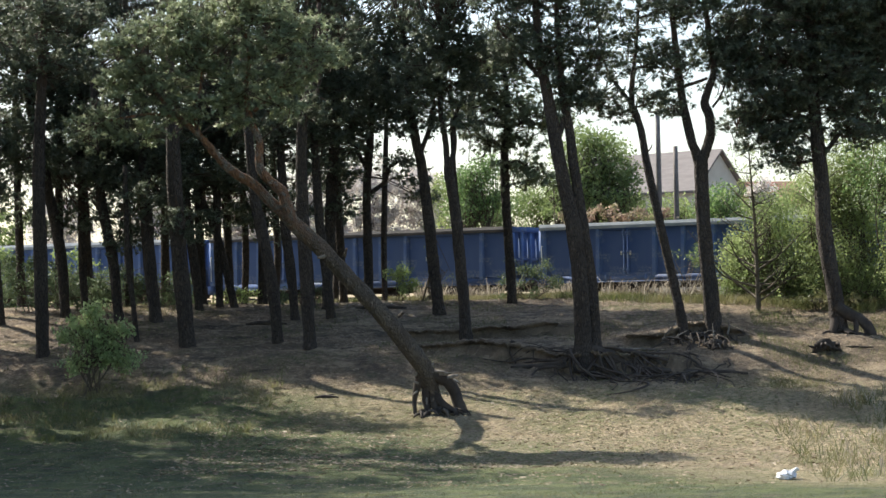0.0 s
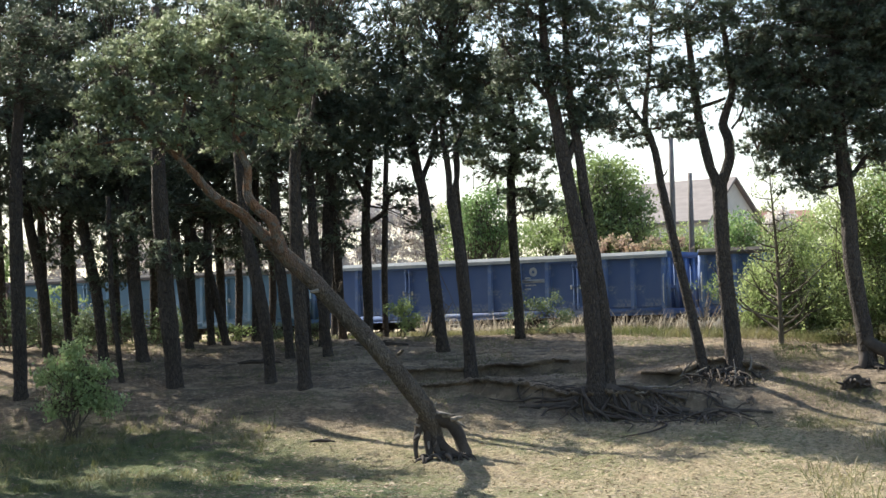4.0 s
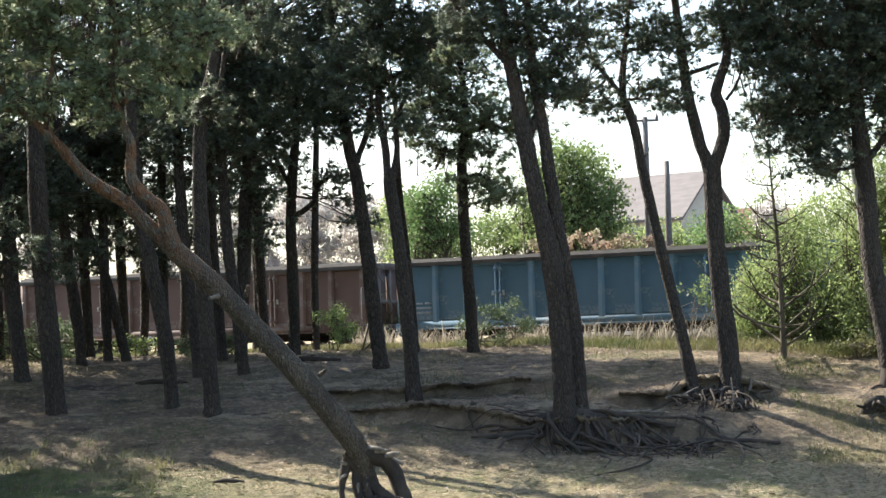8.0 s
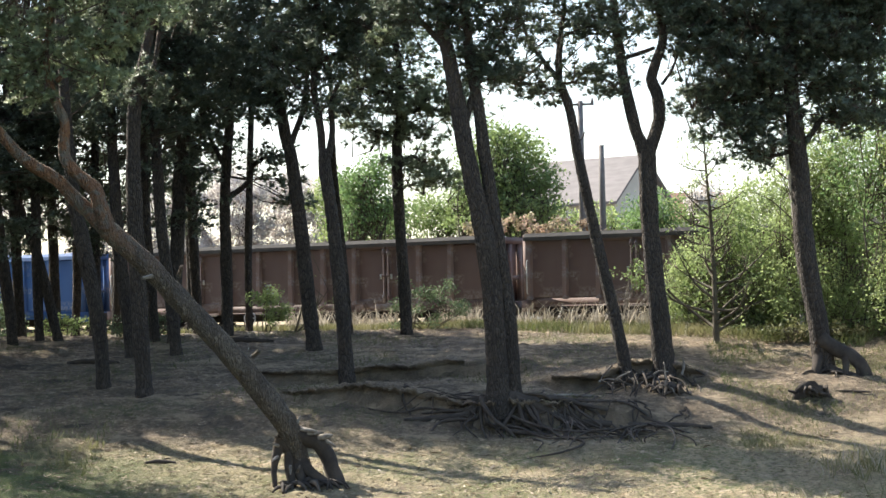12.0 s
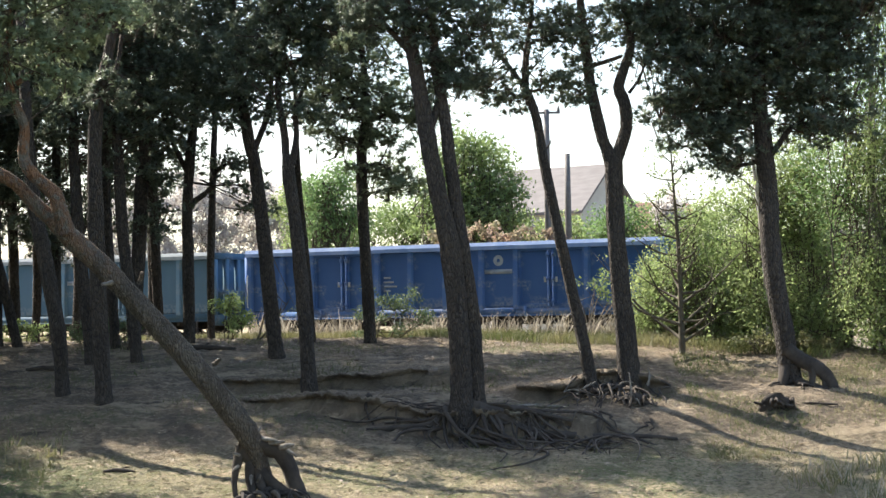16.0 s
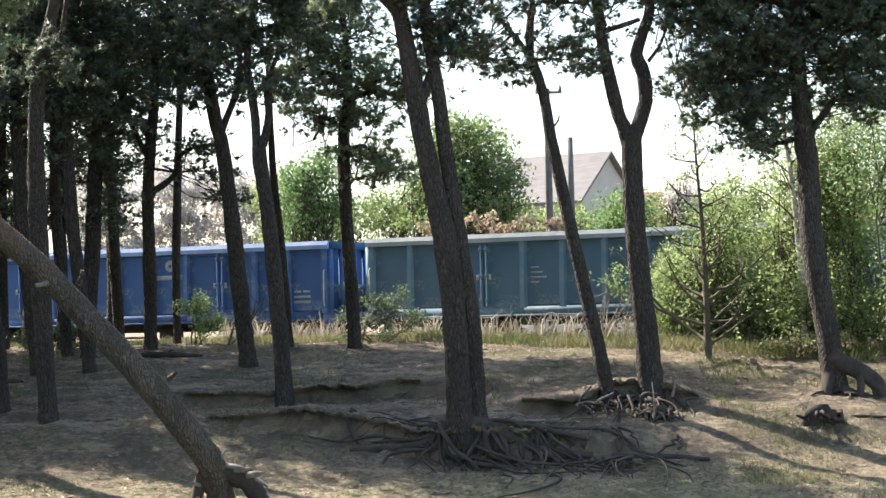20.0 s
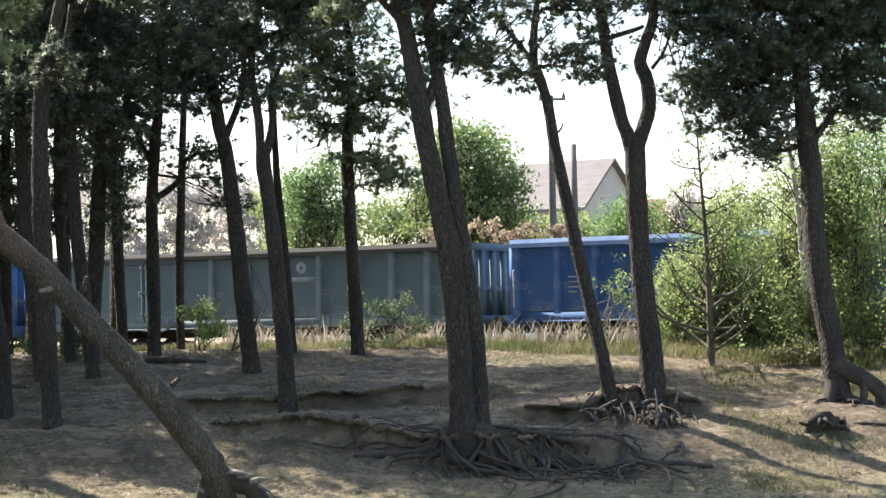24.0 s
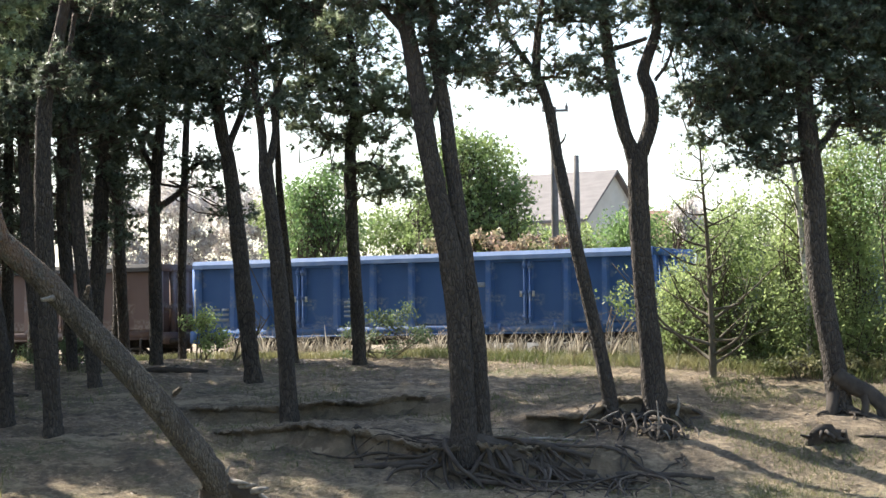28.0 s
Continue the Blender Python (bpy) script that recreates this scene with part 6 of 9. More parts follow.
pine("unseen tall pine at the wood's near edge",
     [(-19, 23, -1.07, 0.24), (-18.9, 23, 4.18, 0.2), (-19.1, 23, 9.43, 0.15), (-19, 23, 13.93, 0.06)],
     [],
     [(-19.47, 21.63, 6.43, 2.16, 1.6, 0.9), (-20.09, 24.22, 7.93, 2.07, 1.6, 0.9), (-21.17, 23.84, 9.43, 1.98, 1.6, 0.9), (-21.12, 23.69, 10.93, 1.69, 1.6, 0.9), (-18.4, 21.94, 12.43, 2.16, 1.6, 0.9), (-18.85, 23.87, 13.93, 2.2, 1.6, 0.9)], 0.42)
pine("unseen tall pine at the wood's near edge",
     [(-20.5, 47.2, 1.32, 0.24), (-20.4, 47.2, 4.64, 0.2), (-20.6, 47.2, 7.97, 0.15), (-20.5, 47.2, 10.82, 0.06)],
     [],
     [(-19.34, 47.64, 6.07, 1.42, 1.6, 0.9), (-19.84, 46.31, 7.02, 1.62, 1.6, 0.9), (-20.37, 46.05, 7.97, 2.11, 1.6, 0.9), (-21.61, 46.71, 8.92, 1.75, 1.6, 0.9), (-18.76, 47.94, 9.87, 1.45, 1.6, 0.9), (-21.11, 48.86, 10.82, 1.43, 1.6, 0.9)], 0.42)
pine("unseen tall pine at the wood's near edge",
     [(-21.5, 50.5, 1.91, 0.24), (-21.4, 50.5, 5.58, 0.2), (-21.6, 50.5, 9.26, 0.15), (-21.5, 50.5, 12.41, 0.06)],
     [],
     [(-21.88, 50.65, 7.16, 1.59, 1.6, 0.9), (-21.86, 50.14, 8.21, 1.57, 1.6, 0.9), (-21.62, 50.59, 9.26, 1.67, 1.6, 0.9), (-21.29, 50.47, 10.31, 1.62, 1.6, 0.9), (-22.73, 48.71, 11.36, 1.6, 1.6, 0.9), (-22.06, 50.08, 12.41, 1.51, 1.6, 0.9)], 0.42)
pine("unseen tall pine at the wood's near edge",
     [(-24, 47.5, 1.36, 0.24), (-23.9, 47.5, 5.56, 0.2), (-24.1, 47.5, 9.76, 0.15), (-24, 47.5, 13.36, 0.06)],
     [],
     [(-25.05, 48.12, 7.36, 1.75, 1.6, 0.9), (-24.86, 46.83, 8.56, 1.61, 1.6, 0.9), (-24, 47.5, 9.76, 2.15, 1.6, 0.9), (-24.85, 47.53, 10.96, 1.58, 1.6, 0.9), (-24.55, 46.34, 12.16, 1.93, 1.6, 0.9), (-24.44, 48.42, 13.36, 1.82, 1.6, 0.9)], 0.42)
pine("unseen tall pine at the wood's near edge",
     [(-25, 51, 2.01, 0.24), (-24.9, 51, 6.56, 0.2), (-25.1, 51, 11.11, 0.15), (-25, 51, 15.01, 0.06)],
     [],
     [(-24.78, 51.24, 8.51, 1.81, 1.6, 0.9), (-25.61, 50.6, 9.81, 2.15, 1.6, 0.9), (-24.19, 50.63, 11.11, 1.57, 1.6, 0.9), (-25.65, 50.92, 12.41, 1.54, 1.6, 0.9), (-25.27, 50.8, 13.71, 2.16, 1.6, 0.9), (-26.16, 49.93, 15.01, 1.83, 1.6, 0.9)], 0.42)
pine("unseen tall pine at the wood's near edge",
     [(-19.5, 53, 2.22, 0.24), (-19.4, 53, 5.72, 0.2), (-19.6, 53, 9.22, 0.15), (-19.5, 53, 12.22, 0.06)],
     [],
     [(-19.2, 52.66, 7.22, 1.51, 1.6, 0.9), (-20.21, 54.19, 8.22, 1.6, 1.6, 0.9), (-20.23, 53.45, 9.22, 1.82, 1.6, 0.9), (-21.26, 52.94, 10.22, 1.75, 1.6, 0.9), (-20.72, 53.46, 11.22, 1.86, 1.6, 0.9), (-19.4, 52.51, 12.22, 1.55, 1.6, 0.9), (-19.41, 53.6, 13.4, 1.46, 1.46, 0.92)], 0.42)
pine("unseen tall pine at the wood's near edge",
     [(-15.8, 31, -1.13, 0.24), (-15.7, 31, 1.67, 0.2), (-15.9, 31, 4.47, 0.15), (-15.8, 31, 6.87, 0.06)],
     [],
     [(-15.68, 30.92, 1.27, 1.79, 1.6, 0.9), (-15.51, 29.74, 2.47, 1.94, 1.6, 0.9), (-15.68, 31.53, 3.67, 1.68, 1.6, 0.9), (-15.58, 31.56, 4.87, 1.64, 1.6, 0.9), (-15.92, 31.47, 6.07, 1.95, 1.6, 0.9)], 0.42)
pine("unseen tall pine at the wood's near edge",
     [(-16.7, 34, -0.99, 0.24), (-16.6, 34, 1.98, 0.2), (-16.8, 34, 4.96, 0.15), (-16.7, 34, 7.51, 0.06)],
     [],
     [(-16.68, 33.55, 1.56, 2.19, 1.6, 0.9), (-16.51, 30.81, 2.83, 1.77, 1.6, 0.9), (-16.88, 33.75, 4.11, 1.71, 1.6, 0.9), (-16.81, 33.75, 5.38, 2.19, 1.6, 0.9), (-16.38, 34.34, 6.66, 1.45, 1.6, 0.9)], 0.42)
pine("unseen tall pine at the wood's near edge",
     [(-17.4, 37, -0.82, 0.24), (-17.3, 37, 2.16, 0.2), (-17.5, 37, 5.13, 0.15), (-17.4, 37, 7.68, 0.06)],
     [],
     [(-17.36, 35.28, 1.73, 1.67, 1.6, 0.9), (-17.96, 37.38, 3.01, 1.56, 1.6, 0.9), (-17.04, 37.44, 4.28, 1.49, 1.6, 0.9), (-17.16, 36.12, 5.56, 1.45, 1.6, 0.9), (-17.41, 37.78, 6.83, 1.97, 1.6, 0.9)], 0.42)
pine("unseen tall pine at the wood's near edge",
     [(-18.6, 40, -0.39, 0.24), (-18.5, 40, 2.58, 0.2), (-18.7, 40, 5.56, 0.15), (-18.6, 40, 8.11, 0.06)],
     [],
     [(-18.6, 41.23, 2.16, 1.84, 1.6, 0.9), (-18.52, 39.01, 3.43, 1.49, 1.6, 0.9), (-18.33, 39.59, 4.71, 1.46, 1.6, 0.9), (-18.42, 40.09, 5.98, 1.78, 1.6, 0.9), (-18.56, 39.12, 7.26, 1.8, 1.6, 0.9)], 0.42)
# tall pines beside the hollow, out of view, added to shade its near side
for x, y, low, top in ((-19.8, 45.0, 10.5, 15.0), (-18.4, 41.5, 12.0, 17.0), (-17.8, 38.0, 13.0, 17.5), (-21.0, 38.5, 11.5, 16.0), (-22.5, 42.0, 10.0, 15.0), (-19.6, 35.0, 12.0, 17.0)):
    ground = float(ground_z(x, y))
    rng = np.random.default_rng(int(-x * 10))
    pine("unseen tall pine at the wood's near edge", [(x, y, ground, 0.26), (x + 0.1, y, ground + 5, 0.21), (x, y, ground + 10, 0.16), (x, y, top, 0.06)], [], [(x + rng.normal() * 0.9, y + rng.normal() * 0.9, low + (top - low) * k / 5, 1.7, 1.7, 0.9) for k in range(6)], 0.42)


def root_from(tree, start_at, way, length, radius, seed, lift=0.03, sag=0.0):
    """One bare root that creeps over the ground from the trunk's foot."""
    rng = np.random.default_rng(seed)
    base = np.array(tree.location)
    p = np.array(start_at, float)
    d = np.array(way, float) / np.linalg.norm(way)
    n = 9
    pts, rad = [], []
    for i in range(n):
        k = i / (n - 1)
        g = float(ground_z(p[0], p[1]))
        top = start_at[2] * (1 - k) ** 3 + g * (1 - (1 - k) ** 3)
        pts.append([p[0], p[1], max(top, g - 0.05) + lift * math.sin(k * 9 + seed) + lift * 0.6 - sag * k - (0.10 if i == n - 1 else 0)])
        rad.append(radius * (1 - 0.8 * k))
        d = d + np.append(rng.normal(size=2) * 0.48, 0)
        d[2] = 0
        d /= np.linalg.norm(d)
        p = p + d * length / (n - 1)
    v, f = tube(np.array(pts) - base, rad, 7, 0.10, seed, 2)
    part("root", make_mesh("root", v, f, M_ROOT, True), tree, "bare weathered root")


def hanging_root(tree, x, y0, y1, radius, seed, drift=0.0, material=None):
    """A thin root that leaves the sod at the lip, hangs down the bank and dives into the sand."""
    rng = np.random.default_rng(seed)
    n = 10
    sway = np.cumsum(rng.normal(size=n) * 0.055)
    pts = []
    for i in range(n):
        k = i / (n - 1)
        px, py = x + drift * k + sway[i], y0 + (y1 - y0) * k + rng.normal() * 0.03
        out = 0.055 * math.sin(math.pi * k) * rng.uniform(0.4, 1.3)
        pts.append([px, py, float(ground_z(px, py)) + out - (0.06 if i in (0, n - 1) else 0) + 0.01])
    v, f = tube(np.array(pts) - np.array(tree.location), [radius * (1 - 0.6 * i / (n - 1)) for i in range(n)], 6, 0.12, seed, 2)
    part("root", make_mesh("root", v, f, material or M_ROOT, True), tree, "bare weathered root")


def roots():
    rng = np.random.default_rng(5)
    for k in range(14):  # thin roots hanging over the lip below the thick pine
        x = rng.uniform(-2.2, 1.2)
        lip = float(bank_edge(x)) + 0.1
        hanging_root(BANK_PINE, x, lip + rng.uniform(0.05, 0.5), lip - rng.uniform(0.3, 0.8), rng.uniform(0.016, 0.045), 100 + k, rng.normal() * 0.25)
    for k in range(12):  # two knots of washed-out roots lower on the slope
        x = rng.normal() * 0.4 + (2.0 if k < 6 else 3.35)
        y = 44.15 if k < 6 else 44.35
        hanging_root(BANK_PINE, x, y + rng.uniform(0.0, 0.4), y - rng.uniform(0.4, 1.1), rng.uniform(0.014, 0.036), 130 + k, rng.normal() * 0.7, M_PALE_ROOT if k % 4 == 0 else M_ROOT)
    for k in range(9):  # long ones creeping along and down the slope
        x = rng.uniform(-0.2, 0.7)
        y = 44.5 - 0.1 * k * rng.random()
        root_from(BANK_PINE, (x, y, float(ground_z(x, y)) + 0.05), (1, -0.10 - 0.10 * k * rng.random(), 0), rng.uniform(1.8, 4.2), rng.uniform(0.025, 0.06), 170 + k, 0.035)
    for k in range(7):
        a = rng.uniform(-3.3, -2.5)
        root_from(BANK_PINE, (-0.1, 44.55, float(ground_z(-0.1, 44.55)) + 0.06), (math.cos(a), math.sin(a), 0), rng.uniform(1.0, 2.6), rng.uniform(0.02, 0.05), 180 + k, 0.03)
    for k in range(7):  # the washed-out plate under the curved pine
        x = 2.85 + rng.normal() * 0.3
        hanging_root(SLIM_PINE, x, 46.1 + rng.uniform(-0.1, 0.2), 45.6 - rng.uniform(0, 0.6), rng.uniform(0.012, 0.032), 190 + k, rng.normal() * 0.3, M_PALE_ROOT if k % 4 == 0 else M_ROOT)
    for k in range(7):  # and under the forked one
        x = 3.8 + rng.normal() * 0.35
        hanging_root(FORK_PINE, x, 46.55 + rng.uniform(-0.1, 0.2), 45.9 - rng.uniform(0, 0.7), rng.uniform(0.014, 0.035), 210 + k, rng.normal() * 0.35, M_PALE_ROOT if k % 5 == 0 else M_ROOT)
    for k in range(6):
        a = rng.uniform(-2.8, -0.2)
        root_from(RIGHT_PINE, (7.33 + 0.2 * math.cos(a), 46.7 + 0.2 * math.sin(a), 1.32), (math.cos(a), math.sin(a), 0), rng.uniform(0.7, 1.4), rng.uniform(0.02, 0.04), 240 + k, 0.03)


def arched_root(tree, points, radii, seed, material=None, name="root", label="thick arched bare root"):
    pts = np.array(points) - np.array(tree.location)
    v, f = tube(pts, radii, 10, 0.10, seed, 3)
    part(name, make_mesh(name, v, f, material or M_ROOT, True), tree, label)


def washed_root(tree, points, r0, r1, seed, material=None, wander=0.07):
    """A bare root over the washed-out bank: points of (x, y, height over the ground)."""
    rng = np.random.default_rng(seed)
    pts = [(x + rng.normal() * wander * (0 < i), y + rng.normal() * wander * (0 < i), float(ground_z(x, y)) + h * rng.uniform(0.7, 1.2)) for i, (x, y, h) in enumerate(points)]
    n = len(pts)
    v, f = tube(np.array(pts) - np.array(tree.location), [(r0 + (r1 - r0) * i / (n - 1)) * rng.uniform(0.85, 1.2) for i in range(n)], 8, 0.16, seed, 4)
    part("root", make_mesh("root", v, f, material or M_ROOT, True), tree, "bare weathered root")


def bank_roots():
    """Thick roots that leave the pine's foot, bridge the broken edge and hang free of the sand."""
    rng = np.random.default_rng(77)
    for k in range(9):
        x0 = rng.uniform(-0.4, 0.7)
        x1 = x0 + rng.normal() * 0.6
        lift = rng.uniform(0.05, 0.2)
        r = rng.uniform(0.025, 0.06)
        washed_root(BANK_PINE, [(x0, 44.55, 0.06), (x0 * 0.8 + x1 * 0.2, 44.3, 0.08 + lift * 0.4), (x0 * 0.45 + x1 * 0.55, 44.08, 0.08 + lift), (x1, 43.9, lift * 0.7), (x1 + rng.normal() * 0.2, 43.75 - rng.uniform(0, 0.5), -0.06)], r, r * 0.4, 500 + k)
    for k in range(6):  # long runners to the sandy side
        d, e = rng.uniform(-0.3, 0.3), rng.uniform(0.6, 1.15)
        r = rng.uniform(0.025, 0.06)
        washed_root(BANK_PINE, [(0.5, 44.5, 0.08), (0.5 + 0.7 * e, 44.42 + d * 0.3, 0.07), (0.5 + 1.4 * e, 44.3 + d * 0.6, 0.10), (0.5 + 2.2 * e, 43.95 + d, 0.07), (0.5 + 2.8 * e, 43.6 + d, 0.05), (0.5 + 3.3 * e, 43.1 + d, -0.05)], r, r * 0.35, 530 + k)
    for k in range(4):  # and along the edge the other way
        e, d = rng.uniform(0.5, 1.2), rng.uniform(-0.1, 0.25)
        r = rng.uniform(0.015, 0.038)
        washed_root(BANK_PINE, [(-0.15, 44.5, 0.08), (-0.15 - 0.6 * e, float(bank_edge(-0.15 - 0.6 * e)) + d, 0.06), (-0.15 - 1.3 * e, float(bank_edge(-0.15 - 1.3 * e)) - 0.1 + d, 0.09), (-0.15 - 1.9 * e, float(bank_edge(-0.15 - 1.9 * e)) - 0.3, 0.05), (-0.15 - 2.5 * e, float(bank_edge(-0.15 - 2.5 * e)) - 0.1 - d, -0.05)], r, r * 0.4, 545 + k)
    for k in range(15):  # the fan of fine roots below the long runner
        x = rng.uniform(1.3, 1.7)
        w = rng.uniform(-0.1, 0.9)
        washed_root(BANK_PINE, [(x, 44.4, 0.1), (x + w * 0.25, 44.2, rng.uniform(0.02, 0.2)), (x + w * 0.5, 43.9, rng.uniform(0.04, 0.16)), (x + w * 0.8, 43.4, rng.uniform(0.0, 0.12)), (x + w * 1.1, 42.9 + rng.uniform(-0.4, 0.4), -0.04)], rng.uniform(0.014, 0.036), 0.009, 560 + k, M_PALE_ROOT if k % 4 == 0 else M_ROOT, 0.10)
    for k in range(11):  # a second mat of roots, arched over a hollow
        x = rng.uniform(2.6, 3.4)
        w = rng.normal() * 0.6
        washed_root(BANK_PINE, [(x, 43.75, 0.0), (x + w * 0.4, 43.5, rng.uniform(0.08, 0.22)), (x + w * 0.8, 43.1, rng.uniform(0.06, 0.2)), (x + w * 1.3, 42.6, rng.uniform(0.0, 0.1)), (x + w * 1.5, 42.2 + rng.uniform(-0.3, 0.3), -0.05)], rng.uniform(0.016, 0.04), 0.010, 590 + k, M_PALE_ROOT if k % 4 == 0 else M_ROOT, 0.10)
    for tree, cx, n in ((SLIM_PINE, 2.85, 6), (FORK_PINE, 3.75, 9)):  # loose roots under the washed-out plates
        for k in range(n):
            x = cx + rng.normal() * 0.4
            w = rng.normal() * 0.45
            top = rng.uniform(0.05, 0.2)
            washed_root(tree, [(x * 0.6 + cx * 0.4, 46.62, 0.05), (x, 46.28, top), (x + w * 0.6, 45.95, top * 0.8 + 0.1), (x + w, 45.5, rng.uniform(0.03, 0.16)), (x + w * 1.3, 45.0 + rng.uniform(-0.3, 0.2), -0.06)], rng.uniform(0.02, 0.055), 0.012, 610 + k + n, M_PALE_ROOT if k % 7 == 3 else M_ROOT, 0.10)


roots()
bank_roots()
for points, radii in (([(0.35, 44.5), (0.9, 44.32), (1.5, 44.2), (2.2, 44.0), (3.0, 43.85), (3.9, 43.6), (4.5, 43.4)], [0.13, 0.11, 0.095, 0.08, 0.065, 0.05, 0.03]), ([(-0.1, 44.5), (-0.6, 44.4), (-1.2, 44.35), (-1.9, 44.3)], [0.12, 0.09, 0.07, 0.03])):
    arched_root(BANK_PINE, [(x, y, float(ground_z(x, y)) + 0.03) for x, y in points], radii, int(radii[0] * 1000) + len(points))
# bleached sticks and stubs round the root mound
for tree, points, r in ((FORK_PINE, [(3.68, 45.2, 0.95), (3.70, 45.2, 1.25), (3.67, 45.2, 1.62)], 0.035), (FORK_PINE, [(3.45, 45.5, 1.35), (3.6, 45.45, 1.42), (3.78, 45.45, 1.40)], 0.025), (FORK_PINE, [(3.72, 45.3, 1.0), (3.82, 45.2, 1.05), (3.9, 45.15, 0.9)], 0.04), (SLIM_PINE, [(2.6, 45.9, 1.15), (2.75, 45.8, 1.30), (3.0, 45.75, 1.42)], 0.04), (SLIM_PINE, [(2.3, 45.9, 1.2), (2.5, 45.85, 1.26), (2.7, 45.85, 1.2)], 0.035), (FORK_PINE, [(4.15, 46.4, 1.3), (4.2, 46.4, 1.5), (4.17, 46.4, 1.7)], 0.05), (BANK_PINE, [(0.95, 44.3, 0.75), (1.1, 44.2, 0.80), (1.3, 44.15, 0.72)], 0.03)):
    r *= 0.7
    arched_root(tree, points, [r, r * 0.8, r * 0.35], int(points[0][0] * 100), M_DEADWOOD, "splinter", "bleached splintered root end")
# the leaning pine's stump: a hollow arch of roots with splintered, bleached ends
for points, radii in (
        ([(-4.05, 39.36, 0.62), (-3.75, 39.38, 0.52), (-3.50, 39.40, 0.42), (-3.28, 39.40, 0.30), (-3.12, 39.40, -0.02), (-2.98, 39.40, -0.45), (-2.93, 39.42, -0.75)], [0.17, 0.185, 0.165, 0.155, 0.145, 0.155, 0.17]),
        ([(-3.98, 39.38, 0.50), (-3.82, 39.40, 0.25), (-3.62, 39.38, -0.08), (-3.32, 39.36, -0.34), (-3.02, 39.38, -0.52)], [0.20, 0.165, 0.12, 0.10, 0.10]),
        ([(-4.02, 39.36, 0.45), (-4.10, 39.34, 0.15), (-4.16, 39.30, -0.12), (-4.15, 39.24, -0.40), (-4.08, 39.15, -0.75)], [0.13, 0.09, 0.06, 0.05, 0.05]),
        ([(-3.85, 39.36, 0.22), (-3.88, 39.32, -0.10), (-3.84, 39.26, -0.38), (-3.90, 39.2, -0.75)], [0.13, 0.10, 0.085, 0.08]),
        ([(-3.72, 39.36, 0.0), (-3.66, 39.30, -0.3), (-3.50, 39.26, -0.5), (-3.25, 39.22, -0.72)], [0.10, 0.09, 0.085, 0.08])):
    arched_root(LEAN_PINE, points, radii, 300 + len(radii) + int(radii[0] * 100))


def stump_tangle():
    """Small dark roots knotted at the leaning stump's foot, and pale broken ends."""
    rng = np.random.default_rng(91)
    for k in range(20):
        x, y = rng.uniform(-4.1, -3.0), 39.3 - rng.uniform(0.0, 0.3)
        a, n = rng.uniform(-2.9, -0.2), rng.uniform(0.25, 0.6)
        z = float(ground_z(x, y))
        top = rng.uniform(0.03, 0.13)
        r = rng.uniform(0.018, 0.05)
        arched_root(LEAN_PINE, [(x, y + 0.1, z + top * 0.8), (x + 0.4 * n * math.cos(a), y + 0.3 * n * math.sin(a), z + top), (x + 0.8 * n * math.cos(a), y + 0.6 * n * math.sin(a), z + top * 0.4), (x + n * math.cos(a), y + 0.8 * n * math.sin(a), z - 0.06)], [r, r * 0.9, r * 0.7, r * 0.4], 700 + k, M_PALE_ROOT if k % 6 == 0 else M_ROOT, "root", "small knotted root")
    for k, (x, z, dx, dz, r) in enumerate(((-3.80, 0.62, 0.17, 0.24, 0.04), (-3.66, 0.60, 0.33, -0.04, 0.045), (-3.50, 0.52, 0.30, 0.02, 0.05), (-3.30, 0.44, 0.27, 0.05, 0.06), (-3.18, 0.38, 0.20, -0.12, 0.035), (-4.06, 0.30, -0.13, 0.06, 0.035), (-4.08, 0.10, -0.12, -0.10, 0.03), (-3.86, -0.05, 0.02, -0.2, 0.035), (-3.74, -0.22, 0.08, 0.16, 0.03))):
        arched_root(LEAN_PINE, [(x, 39.28, z), (x + dx * 0.55, 39.2, z + dz * 0.45), (x + dx, 39.18, z + dz)], [r, r * 0.85, r * 0.3], 740 + k, M_DEADWOOD, "splinter", "bleached splintered root end")


stump_tangle()
# snapped branch stubs on the leaning trunk
for x, y, z, dx, dz in ((-5.79, 38.5, 3.52, 0.05, 0.12), (-4.50, 39.1, 2.0, 0.08, 0.06), (-6.26, 38.3, 3.53, -0.10, -0.02)):
    arched_root(LEAN_PINE, [(x, y, z), (x + dx, y - 0.1, z + dz), (x + dx * 1.6, y - 0.15, z + dz * 1.6)], [0.05, 0.035, 0.03], int(z * 100), M_DEADWOOD if dx < 0 else M_BARK_LEAN, "branch_stub", "snapped branch stub")
# the stout pine's arched legs
arched_root(RIGHT_PINE, [(7.22, 46.65, 2.05), (7.45, 46.6, 1.86), (7.82, 46.55, 1.66), (8.06, 46.5, 1.46), (8.22, 46.45, 1.15), (8.32, 46.4, 0.8)], [0.17, 0.17, 0.15, 0.14, 0.12, 0.12], 310)
arched_root(RIGHT_PINE, [(7.74, 46.5, 1.66), (7.76, 46.45, 1.42), (7.70, 46.4, 1.05)], [0.085, 0.07, 0.075], 311)
arched_root(RIGHT_PINE, [(8.0, 46.5, 1.50), (8.02, 46.45, 1.25), (8.05, 46.4, 0.9)], [0.07, 0.055, 0.06], 314)
arched_root(RIGHT_PINE, [(7.45, 46.6, 1.35), (7.66, 46.5, 1.27), (7.9, 46.45, 1.2), (8.15, 46.4, 1.12)], [0.10, 0.08, 0.07, 0.06], 312)
